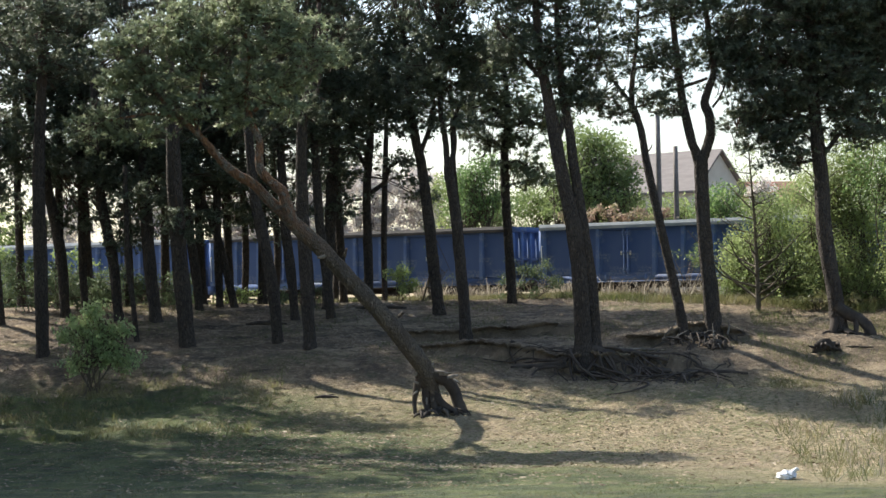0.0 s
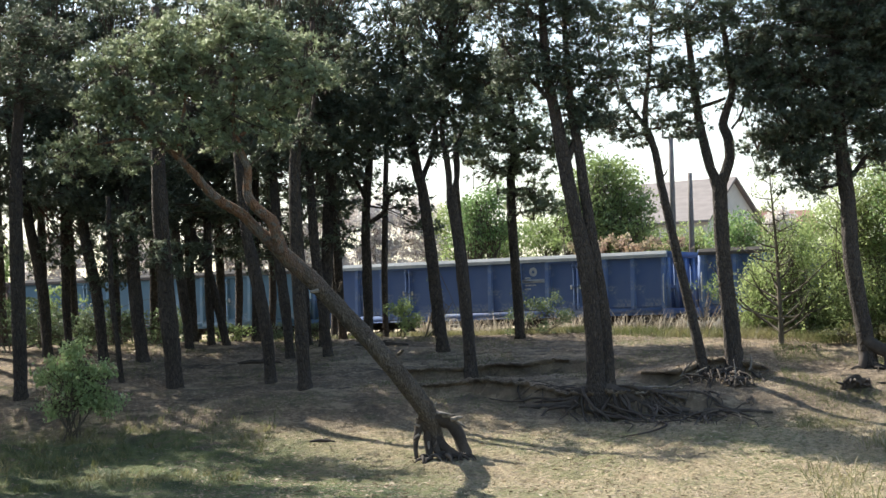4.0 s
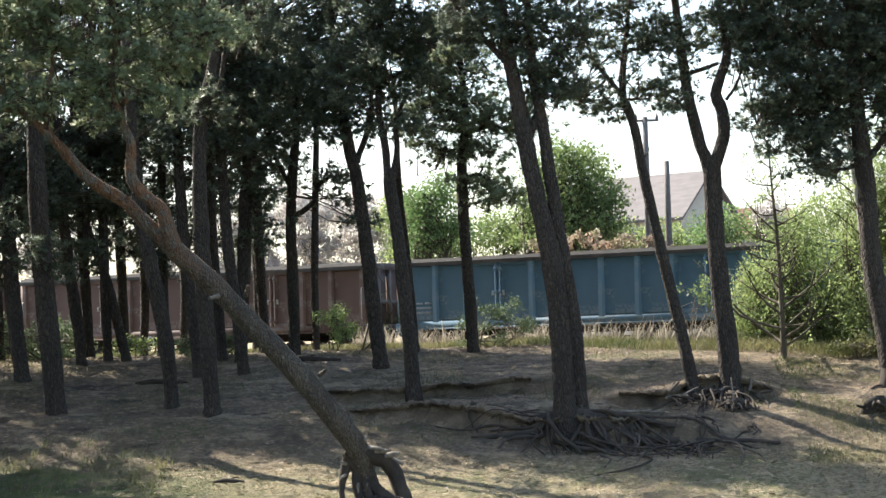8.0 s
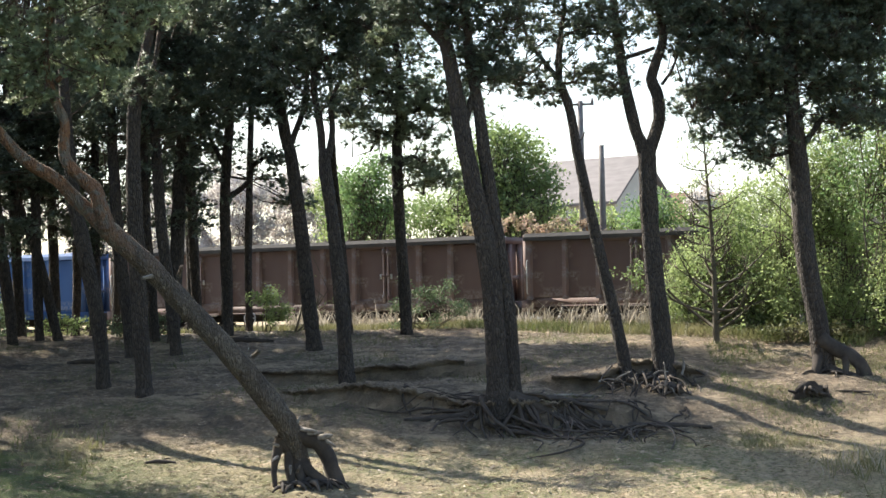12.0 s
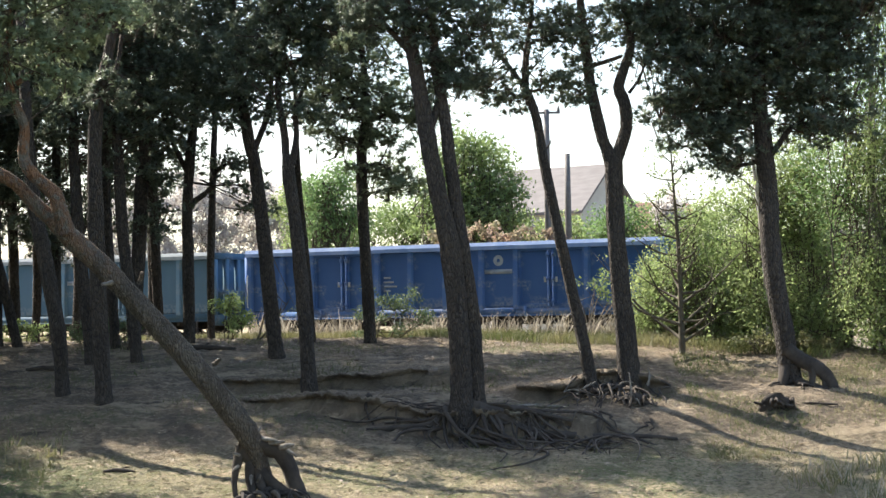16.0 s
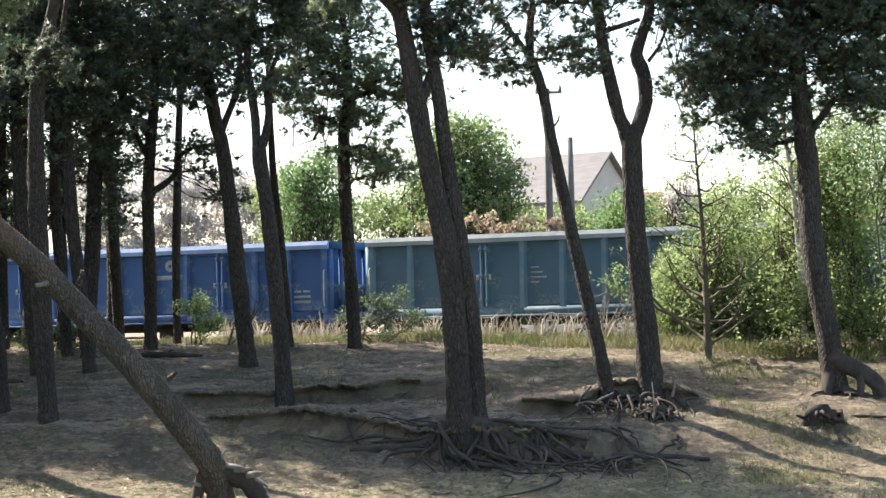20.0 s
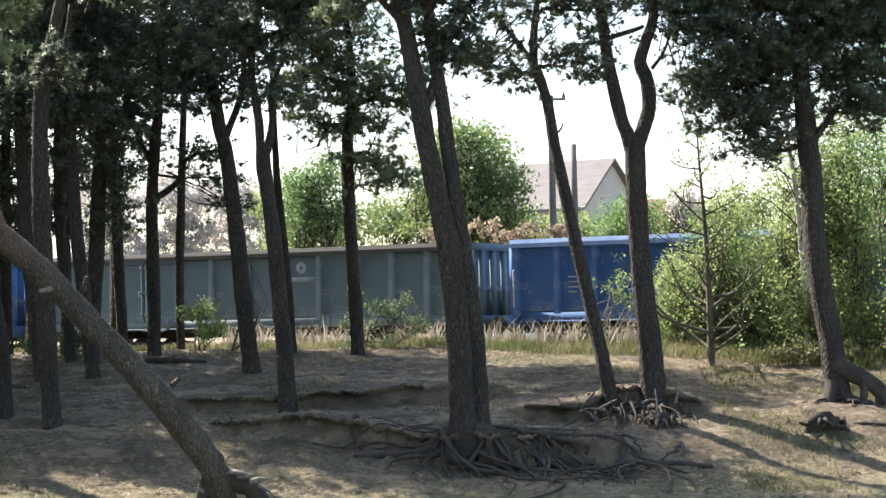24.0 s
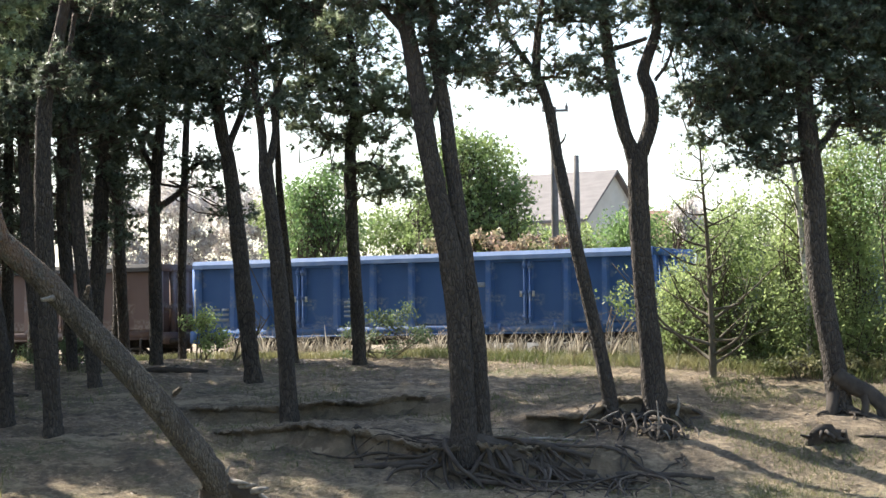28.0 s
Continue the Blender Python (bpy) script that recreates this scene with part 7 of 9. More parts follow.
arched_root(RIGHT_PINE, [(7.2, 46.65, 1.7), (7.12, 46.5, 1.35), (7.0, 46.4, 1.1)], [0.13, 0.12, 0.06], 313)


def stump(x, y, label, seed, core=1.0):
    """A rotten, half-sunk root plate: a lumpy core with short broken roots."""
    z = float(ground_z(x, y))
    ob = thing("root_stump", (x, y, z), label, "stump")
    rng = np.random.default_rng(seed)
    v, f = tube([(-0.3, 0, -0.1), (-0.18, 0, 0.08), (0.0, 0, 0.17), (0.2, 0, 0.1), (0.38, 0, -0.08)], [0.10 * core, 0.17 * core, 0.16 * core, 0.15 * core, 0.09 * core], 11, 0.3, seed, 3)
    part("stump_core", make_mesh("stump_core", v, f, M_ROOT, True), ob)
    for k in range(14):
        a = rng.uniform(0, 6.28)
        o = np.array([rng.uniform(-0.3, 0.35), rng.uniform(-0.15, 0.05), 0.08])
        n = rng.uniform(0.15, 0.45)
        bend = o + [0.5 * n * math.cos(a), 0.5 * n * math.sin(a), rng.uniform(-0.06, 0.14)]
        v, f = tube([o, bend, o + [n * math.cos(a), n * math.sin(a), rng.uniform(-0.16, 0.10)]], [0.05, 0.035, 0.014], 6, 0.15, seed + k, 2)
        part("root", make_mesh("root", v, f, M_ROOT, True), ob)


stump(6.72, 44.9, "rotten root stump half sunk in the sandy slope", 401)
stump(3.75, 45.35, "tangled dead root plate below a forked pine", 402, 0.45)


def log(x, y, length, radius, turn, label, seed, material):
    z = float(ground_z(x, y))
    rng = np.random.default_rng(seed)
    c, s = math.cos(turn), math.sin(turn)
    pts = [(-length / 2 * c, -length / 2 * s, radius * 0.4), (-length / 6 * c, -length / 6 * s, radius * 1.1), (length / 5 * c, length / 5 * s, radius * 0.7), (length / 2 * c, length / 2 * s, radius * 0.3)]
    ob = thing("fallen_branch", (x, y, z), label, "branch")
    v, f = tube(pts, [radius * 0.6, radius, radius * 0.9, radius * 0.5], 8, 0.15, seed, 3)
    part("stem", make_mesh("stem", v, f, material, True), ob)
    v, f = tube([(0, 0, radius), (0.1 * c, 0.1, radius * 2.2), (0.18 * c, 0.2, radius * 2)], [radius * 0.4, radius * 0.3, radius * 0.1], 5, 0.1, seed, 2)
    part("side_shoot", make_mesh("side_shoot", v, f, material, True), ob)


log(-6.66, 41.6, 0.62, 0.045, 0.1, "dark fallen branch on the sunlit grass", 1, M_ROOT)
log(-6.2, 52.3, 1.6, 0.07, 0.2, "fallen branch on the wood's brown floor", 2, M_ROOT)
log(-9.4, 49.6, 1.3, 0.06, -0.2, "fallen branch among the trunks", 3, M_ROOT)
log(7.6, 45.0, 0.9, 0.03, -0.3, "thin dead branch on the sandy slope", 4, M_ROOT)
log(1.6, 45.2, 1.2, 0.035, -0.35, "thin dead branch beside bare roots", 5, M_DEADWOOD)


# ---- railway ----
ALONG, ACROSS = Vector((math.cos(TH), -math.sin(TH), 0)), Vector((math.sin(TH), math.cos(TH), 0))
RAIL_Z, HALF_W, HALF_L, PITCH = 1.83, 1.40, 6.40, 14.04


def on_track(u, v=0.0, z=0.0):
    """A place u metres along the track and v beyond its middle."""
    p = Vector((0, 59, 0)) + ALONG * u + ACROSS * (HALF_W + v)
    return (p.x, p.y, RAIL_Z + z)


def build_track():
    bed = new("track_bed")
    bed.location, bed.rotation_euler = on_track(0), (0, 0, -TH)
    tagged(bed, "grey-brown ballast bed under the rails", "track bed", kind="structure")
    u = np.arange(-150, 150.1, 1.0)
    prof = [(-2.6, -0.45), (-1.7, -0.2), (1.7, -0.2), (2.6, -0.45)]
    v = np.array([(x, y, z) for x in u for y, z in prof])
    i, j = np.meshgrid(np.arange(len(u) - 1), np.arange(3), indexing="ij")
    a = (i * 4 + j).ravel()
    part("ballast", make_mesh("ballast", v, np.stack([a, a + 4, a + 5, a + 1], 1), M_BALLAST), bed)
    for y in (-0.75, 0.75):
        web = joined([box(-150, 150, y - 0.035, y + 0.035, -0.04, 0.0), box(-150, 150, y - 0.01, y + 0.01, -0.13, -0.04), box(-150, 150, y - 0.07, y + 0.07, -0.16, -0.13)])
        part("rail", make_mesh("rail", *web, M_RAIL), bed, "rusty steel rail with worn head")
    me = make_mesh("sleeper", *box(-0.12, 0.12, -1.25, 1.25, -0.26, -0.15), M_POLE)
    for k in range(90):
        part("sleeper", me, bed, m=pose(-27 + 0.6 * k, 0, 0))


build_track()


# ---- wagons ----
POSTS = (-6.33, -5.25, -4.25, -2.15, -1.10, 0.0, 1.10, 2.15, 4.25, 5.25, 6.33)
DOORS = ((-4.25, -3.20), (-3.20, -2.15), (2.15, 3.20), (3.20, 4.25))


def top_rail_mesh():
    prof = [(-1.37, 2.92), (-1.37, 3.02), (-1.32, 3.12), (-1.19, 3.12), (-1.19, 2.92)]
    n = len(prof)
    v = np.array([(x, y, z) for x in (-6.46, 6.46) for y, z in prof])
    f = [[i, (i + 1) % n, n + (i + 1) % n, n + i] for i in range(n)] + [list(range(n))[::-1], list(range(n, 2 * n))]
    return make_mesh("top_rail", v, f, M_TOP_BLUE)


def post_mesh():
    v = [(-0.10, 0, 1.3), (0.10, 0, 1.3), (0.10, 0, 2.92), (-0.10, 0, 2.92), (-0.06, -0.13, 1.3), (0.06, -0.13, 1.3), (0.055, -0.10, 2.92), (-0.055, -0.10, 2.92), (-0.06, -0.13, 1.9), (0.06, -0.13, 1.9)]
    f = [[4, 5, 9, 8], [8, 9, 6, 7], [0, 4, 8, 7, 3], [1, 2, 6, 9, 5], [0, 1, 5, 4], [3, 7, 6, 2]]
    return make_mesh("post", v, f, M_BLUE)


def panel_mesh(name, w, door):
    """A pressed steel panel with a shallow raised field; doors have a frame round a sunk field."""
    z0, z1 = 1.30, 2.97
    e = 0.11 if door else 0.05
    y = (0.0, -0.03) if not door else (-0.07, -0.01)
    outer = [(0, y[0], z0), (w, y[0], z0), (w, y[0], z1), (0, y[0], z1)]
    mid = [(e, y[0], z0 + e), (w - e, y[0], z0 + e), (w - e, y[0], z1 - e), (e, y[0], z1 - e)]
    k = e + 0.03
    inner = [(k, y[1], z0 + k), (w - k, y[1], z0 + k), (w - k, y[1], z1 - k), (k, y[1], z1 - k)]
    back = [(a, 0.03, c) for a, _, c in outer]
    v = outer + mid + inner + back
    f = []
    for r0, r1 in ((0, 4), (4, 8)):
        f += [[r0 + i, r0 + (i + 1) % 4, r1 + (i + 1) % 4, r1 + i] for i in range(4)]
    f += [[8, 9, 10, 11], [15, 14, 13, 12]] + [[i, 12 + i, 12 + (i + 1) % 4, (i + 1) % 4] for i in range(4)]
    return make_mesh(name, v, f, M_BLUE)


def ring(radius, thick, n=18):
    a = np.linspace(0, 2 * np.pi, n + 1)
    return tube([(radius * math.cos(t), 0, radius * math.sin(t)) for t in a], [thick] * (n + 1), 5)


def build_wagon():
    w = thing("open_wagon", (0, 0, 0), "open steel freight wagon", "freight wagon", "wagons of the train")
    post, chord = post_mesh(), top_rail_mesh()
    widths, doors = {}, {}
    turned = pose(0, 0, 0, 0, 0, 180)
    for side in (Matrix(), turned):
        part("top_rail", chord, w, m=side)
        for x in POSTS:
            part("post", post, w, m=side @ pose(x, -1.24, 0))
        for a, b in zip(POSTS[:-1], POSTS[1:]):
            if b - a < 2.0:
                k = round(b - a, 2)
                if k not in widths:
                    widths[k] = panel_mesh("side_panel", k, False)
                part("side_panel", widths[k], w, m=side @ pose(a, -1.235, 0))
        for a, b in DOORS:
            k = round(b - a - 0.03, 2)
            if k not in doors:
                doors[k] = panel_mesh("door", k, True)
            d = part("door", doors[k], w, m=side @ pose(a + 0.015, -1.25, 0))
            right = a in (-3.20, 3.20)
            bar = joined([tube([(0.06 if right else k - 0.06, -0.09, 1.36), (0.06 if right else k - 0.06, -0.09, 2.86)], [0.018, 0.018], 6)] + [box(*((0.02, 0.10) if right else (k - 0.10, k - 0.02)), -0.12, -0.04, z, z + 0.10) for z in (1.45, 2.05, 2.7)])
            part("latch_bar", make_mesh("latch_bar", *bar, M_BLUE), d)
            part("handle", make_mesh("handle", *box(0.13 if right else k - 0.18, 0.18 if right else k - 0.13, -0.09, -0.05, 2.0, 2.14), M_PALE), d, "small pale latch handle")
        for a in (-4.25, 2.15):
            part("door_sill", make_mesh("door_sill", *joined([box(a, a + 2.1, -1.315, -1.286, 1.16, 1.32), box(a + 0.25, a + 0.32, -1.35, -1.315, 1.1, 1.36), box(a + 1.75, a + 1.82, -1.35, -1.315, 1.1, 1.36)]), M_BLUE), w, m=side)
        part("sole_bar", make_mesh("sole_bar", *joined([box(-6.4, 6.4, -1.285, -1.18, 1.14, 1.33), box(-6.4, 6.4, -1.31, -1.18, 1.10, 1.14)]), M_BLUE), w, m=side)
        for x in (-6.36, 6.36):
            part("hand_rail", make_mesh("hand_rail", *tube([(x, -1.33, 1.45), (x, -1.40, 1.5), (x, -1.40, 2.35), (x, -1.33, 2.4)], [0.018] * 4, 6), M_PALE), w, "pale hand rail", side)
        for x in (-5.75, 5.45):
            step = joined([box(x, x + 0.05, -1.36, -1.32, 0.62, 1.12), box(x + 0.42, x + 0.47, -1.36, -1.32, 0.62, 1.12), box(x, x + 0.47, -1.40, -1.22, 0.60, 0.64), box(x, x + 0.47, -1.38, -1.28, 0.86, 0.89)])
            part("step", make_mesh("step", *step, M_STEEL), w, "steel foot step", side)
        part("hand_wheel", make_mesh("hand_wheel", *joined([ring(0.19, 0.016), tube([(-0.19, 0, 0), (0.19, 0, 0)], [0.012] * 2, 5), tube([(0, 0, -0.19), (0, 0, 0.19)], [0.012] * 2, 5), tube([(0, 0, 0), (0, 0.2, 0)], [0.02] * 2, 5)]), M_PALE), w, "pale brake hand wheel", side @ pose(-1.4, -1.36, 0.98))
    me = make_mesh("end_wall", *box(-0.03, 0.03, -1.30, 1.30, 1.2, 2.95), M_BLUE)
    stay = make_mesh("end_post", *box(0.03, 0.15, -0.07, 0.07, 1.3, 2.92), M_BLUE)
    beam = make_mesh("end_beam", *box(0.03, 0.12, -1.3, 1.3, 1.9, 2.02), M_BLUE)
    cap = make_mesh("end_top_rail", *box(-0.06, 0.17, -1.25, 1.25, 2.922, 3.10), M_BLUE)
    head_stock = make_mesh("head_stock", *box(-0.05, 0.2, -1.35, 1.35, 0.98, 1.3), M_BLUE)
    for m in (pose(6.36, 0, 0), pose(-6.36, 0, 0, 0, 0, 180)):
        part("end_wall", me, w, m=m)
        part("end_beam", beam, w, m=m)
        part("end_top_rail", cap, w, m=m)
        part("head_stock", head_stock, w, m=m)
        for y in (-1.22, -0.62, 0, 0.62, 1.22):
            part("end_post", stay, w, m=m @ pose(0.002, y, 0))
        head = make_mesh("buffer", *lathe([(0.0, -0.02), (0.09, -0.02), (0.09, 0.30), (0.075, 0.30), (0.075, 0.46), (0.20, 0.50), (0.22, 0.55), (0.18, 0.60), (0.0, 0.62)], 14, "x"), M_STEEL, False)
        for y in (-0.875, 0.875):
            part("buffer", head, w, m=m @ pose(0.06, y, 1.05))
        part("coupling", make_mesh("coupling", *joined([box(0.1, 0.5, -0.05, 0.05, 0.98, 1.08), tube([(0.45, -0.09, 1.0), (0.68, -0.09, 0.86), (0.68, 0.09, 0.86), (0.45, 0.09, 1.0)], [0.025] * 4, 6)]), M_STEEL), w, m=m)
    floor_me = make_mesh("wagon_floor", *box(-6.33, 6.33, -1.28, 1.28, 1.2, 1.28), M_STEEL)
    part("wagon_floor", floor_me, w)
    frame_me = joined([box(-6.3, 6.3, -0.2, 0.2, 0.88, 1.18)] + [box(x - 0.06, x + 0.06, -1.25, 1.25, 0.98, 1.18) for x in (-5.2, -2.2, 0, 2.2, 5.2)] + [lathe([(0, -0.4), (0.2, -0.4), (0.2, 0.4), (0, 0.4)], 12, "x"), box(-0.9, 0.9, -0.95, -0.9, 0.72, 0.78), box(1.0, 1.5, -0.9, -0.5, 0.55, 0.98)])
    part("underframe", make_mesh("underframe", *frame_me, M_STEEL), w)
    side_frame = joined([box(-1.3, 1.3, -1.10, -0.98, 0.62, 0.80), box(-0.45, 0.45, -1.14, -0.96, 0.38, 0.64), box(-1.2, -0.6, -1.10, -0.98, 0.52, 0.64), box(0.6, 1.2, -1.10, -0.98, 0.52, 0.64)] + [lathe([(0.06, z), (0.10, z + 0.02), (0.10, z + 0.1), (0.06, z + 0.12)], 8, "z") for z in (0.5, 0.62)])
    sf = make_mesh("side_frame", *side_frame, M_STEEL)
    wheels = [lathe([(0.0, s * 0.72), (0.10, s * 0.70), (0.12, s * 0.76), (0.38, s * 0.74), (0.40, s * 0.69), (0.485, s * 0.69), (0.465, s * 0.72), (0.46, s * 0.82), (0.38, s * 0.82), (0.36, s * 0.78), (0.12, s * 0.80), (0.10, s * 0.95), (0.0, s * 0.95)], 20) for s in (1, -1)]
    spokes = [box(-0.03, 0.03, s * 0.84 - 0.02, s * 0.84 + 0.02, -0.34, 0.34) for s in (1, -1)]
    ws = make_mesh("wheel_set", *joined(wheels + spokes + [lathe([(0.08, -0.95), (0.08, 0.95)], 10)]), M_WHEEL, False)
    box_me = make_mesh("axle_box", *box(-0.13, 0.13, -0.10, 0.10, -0.14, 0.14), M_STEEL)
    for x in (-4.5, 4.5):
        b = part("bogie", make_mesh("bogie", *joined([box(-0.3, 0.3, -1.0, 1.0, 0.5, 0.78)]), M_STEEL), w, m=pose(x, 0, 0))
        part("side_frame", sf, b)
        part("side_frame", sf, b, m=turned)
        for dx in (-0.9, 0.9):
            part("wheel_set", ws, b, m=pose(dx, 0, 0.46))
            for y in (-1.06, 1.06):
                part("axle_box", box_me, b, m=pose(dx, y, 0.46))
    return w


def markings():
    """Painted marks: a round emblem over a bar, a block of small lines, a plate; plain shapes, no letters."""
    emblem = joined([lathe([(0.05, 0.0), (0.15, 0.0)], 16), box(-0.42, 0.42, -0.002, 0.002, -0.36, -0.24)])
    lines = joined([box(0.0, 0.22 + 0.10 * (k % 3), -0.002, 0.002, -0.12 * k, -0.12 * k + 0.05) for k in range(4)])
    plate = joined([box(0, 0.5, -0.002, 0.002, 0, 0.07), box(0, 0.5, -0.002, 0.002, 0.14, 0.2), box(0, 0.22, -0.002, 0.002, 0.27, 0.33), box(0.28, 0.5, -0.002, 0.002, 0.27, 0.33)])
    return [make_mesh("marking", *m, M_MARK) for m in (emblem, lines, plate)]


# body paint, top rail, emblem, label
TRAIN = [
    (M_OLD_BLUE, M_TOP_PALE, False, "faded blue open steel freight wagon, pale top rail"),
    (M_OLD_BLUE, M_TOP_PALE, False, "faded blue open steel freight wagon, pale top rail"),
    (M_OLD_BLUE, M_TOP_DARK, False, "faded blue open freight wagon with a grimy top rail"),
    (M_OLD_BLUE, M_TOP_PALE, True, "faded blue open steel freight wagon, pale top rail"),
    (M_TEAL, M_TOP_DARK, False, "grey-blue open freight wagon with a grimy top rail"),
    (M_BROWN, M_TOP_DARK, False, "rust-brown open steel freight wagon"),
    (M_BROWN, M_TOP_DARK, False, "rust-brown open steel freight wagon"),
    (M_BLUE, M_TOP_BLUE, True, "bright blue open freight wagon with white emblem"),
    (M_TEAL, M_TOP_PALE, True, "grey-blue open freight wagon with pale top rail and emblem"),
    (M_BLUE, M_TOP_BLUE, True, "bright blue open freight wagon with white emblem"),
    (M_GREY, M_TOP_DARK, True, "dirty grey-blue open freight wagon, faint emblem"),
    (M_BLUE, M_TOP_BLUE, True, "bright blue open freight wagon with white emblem"),
    (M_BROWN, M_TOP_DARK, False, "rust-brown open steel freight wagon"),
    (M_BROWN, M_TOP_DARK, False, "rust-brown open steel freight wagon"),
]


# each wagon: place of the small lines (along, height) and of the data panel; 0 for none
WAGON_MARKS = [(0, 0, 0.3), (-0.85, 1.9, 0), (0, 0, -5.9), (1.3, 2.4, 0), (0, 0, -5.9), (0, 0, 0.3), (-0.9, 1.9, 0), (-1.95, 2.2, -5.9), (-1.95, 2.25, 0), (-4.95, 2.15, 5.4), (0, 0, -5.9), (-1.95, 1.95, -5.9), (0, 0, 0), (0, 0, 0)]


def build_train():
    first = build_wagon()
    marks = markings()
    assert len(WAGON_MARKS) == len(TRAIN)
    wagons = [first] + [copy_thing(first, Matrix()) for _ in TRAIN[1:]]
    for w, (paint, rail, emblem, label) in zip(wagons, TRAIN):
        tagged(w, label)
        for o in w.children_recursive:
            if o.data and o.data.materials and o.data.materials[0] in (M_BLUE, M_TOP_BLUE):
                o.material_slots[0].link = "OBJECT"
                o.material_slots[0].material = rail if o.data.materials[0] == M_TOP_BLUE else LIT_RIBS[paint] if o.name.startswith(("post", "latch_bar", "door_sill", "end_post")) else paint
        k = WAGON_MARKS[wagons.index(w)]
        if k[0]:
            part("marking", marks[1], w, "block of small pale painted lines", pose(k[0], -1.275, k[1]))
        if k[2]:
            part("marking", marks[2], w, "pale painted data panel", pose(k[2], -1.275, 1.55))
        if emblem:
            part("marking", marks[0], w, "white round emblem over a bar", pose(1.62, -1.275, 2.62))
    return wagons


WAGONS = build_train()


# ---- shrubs and broadleaf trees ----
DENSE = 2.0


def shrub(name, label, category, x, y, pads, size, material, stems=7, seed=1, bark=None, group="", twig=0.02, base_z=None, loose=1.0):
    """Stems and thin branches from the ground into leaf clouds: pads of (dx, dy, z, rx, ry, rz, leaves)."""
    rng = np.random.default_rng(seed)
    z0 = float(ground_z(x, y)) if base_z is None else base_z
    ob = thing(name, (x, y, z0), label, category, group)
    centres, twigs = [], []
    mains = []
    for k in range(stems):
        dx, dy, z, rx, ry, rz, n = pads[k % len(pads)]
        foot = np.array([rng.normal() * 0.15, rng.normal() * 0.15, -0.12])
        tip = np.array([dx, dy, z - z0]) + rng.normal(size=3) * [rx * 0.4, ry * 0.3, rz * 0.3]
        bend = foot * 0.5 + tip * 0.5 + rng.normal(size=3) * [0.12, 0.08, 0.05] * np.linalg.norm(tip) * 0.6
        bend[2] = max(bend[2], 0.15)
        mains.append((foot, bend, tip))
        twigs.append(tube([foot, bend, tip], [twig, twig * 0.7, twig * 0.25], 5, 0, 0, 3))
    for dx, dy, z, rx, ry, rz, n in pads:
        n = int(n * DENSE)
        clumps = max(3, int(n // 40 * loose))
        cc = np.array([dx, dy, z - z0]) + ball(rng, clumps) * [rx, ry, rz]
        k = (0.13 + 0.08 * min(rx, rz)) * loose ** 0.3
        for c in cc:
            m = max(3, int(rng.uniform(0.3, 1.7) * n / clumps))
            centres.append(c + ball(rng, m) * [k * 1.3, k * 1.3, k])
        for c in cc[:: max(1, len(cc) // 30)]:
            foot, bend, tip = mains[rng.integers(len(mains))]
            w = rng.uniform(0.3, 1.0)
            root = bend * (1 - w) + tip * w
            mid = (root + c) / 2 + rng.normal(size=3) * 0.08 * np.linalg.norm(c - root)
            twigs.append(tube([root, mid, c], [twig * 0.4, twig * 0.25, twig * 0.1], 4, 0, 0, 2))
    v, f = leaves(np.concatenate(centres), size, size * 0.6, rng)
    part("foliage", make_mesh("foliage", v, f, material), ob)
    tv, tf = joined(twigs)
    tagged(part("twig_work", make_mesh("twig_work", tv, tf, bark or M_YOUNG), ob), kind="stuff")
    return ob


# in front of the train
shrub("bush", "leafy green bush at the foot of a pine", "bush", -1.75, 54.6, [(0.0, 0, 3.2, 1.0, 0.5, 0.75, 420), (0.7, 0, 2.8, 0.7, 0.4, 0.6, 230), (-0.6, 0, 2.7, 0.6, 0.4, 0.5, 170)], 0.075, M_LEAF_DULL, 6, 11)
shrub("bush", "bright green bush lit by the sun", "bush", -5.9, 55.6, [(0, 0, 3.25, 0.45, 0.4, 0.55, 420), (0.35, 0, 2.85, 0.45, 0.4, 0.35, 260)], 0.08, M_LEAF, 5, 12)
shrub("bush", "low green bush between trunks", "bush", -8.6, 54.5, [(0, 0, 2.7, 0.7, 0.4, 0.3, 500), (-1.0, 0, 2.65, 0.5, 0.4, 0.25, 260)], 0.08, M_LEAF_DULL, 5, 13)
shrub("bush", "low bright green bush beyond the trunks", "bush", -11.2, 55.5, [(0, 0, 2.75, 0.8, 0.4, 0.3, 420)], 0.08, M_LEAF, 5, 14)
shrub("bare_shrub", "leafless grey shrub with thin upright twigs", "shrub", -4.9, 55.0, [(0.1, 0, 4.2, 0.45, 0.3, 1.2, 60), (0.5, 0, 3.4, 0.5, 0.3, 0.6, 30)], 0.05, M_LEAF_GREY, 8, 15, twig=0.03)
shrub("bare_shrub", "half-bare shrub with pale twigs before the wagons", "shrub", 3.3, 53.6, [(0.2, 0, 3.6, 0.7, 0.3, 0.6, 80), (0.7, 0, 3.2, 0.5, 0.3, 0.8, 90)], 0.08, M_LEAF, 9, 16, M_DEADWOOD, twig=0.02)
RIGHT_GROUP = "shrubs beside the track"
shrub("shrub", "loose yellow-green shrub with visible branches", "shrub", 6.0, 52.6, [(-0.7, 0, 3.2, 0.6, 0.5, 1.1, 400), (0.4, 0, 3.3, 1.1, 0.6, 1.6, 1100), (-0.1, 0, 4.9, 0.8, 0.5, 0.6, 900)], 0.085, M_LEAF, 10, 21, group=RIGHT_GROUP, twig=0.03, loose=4.0)
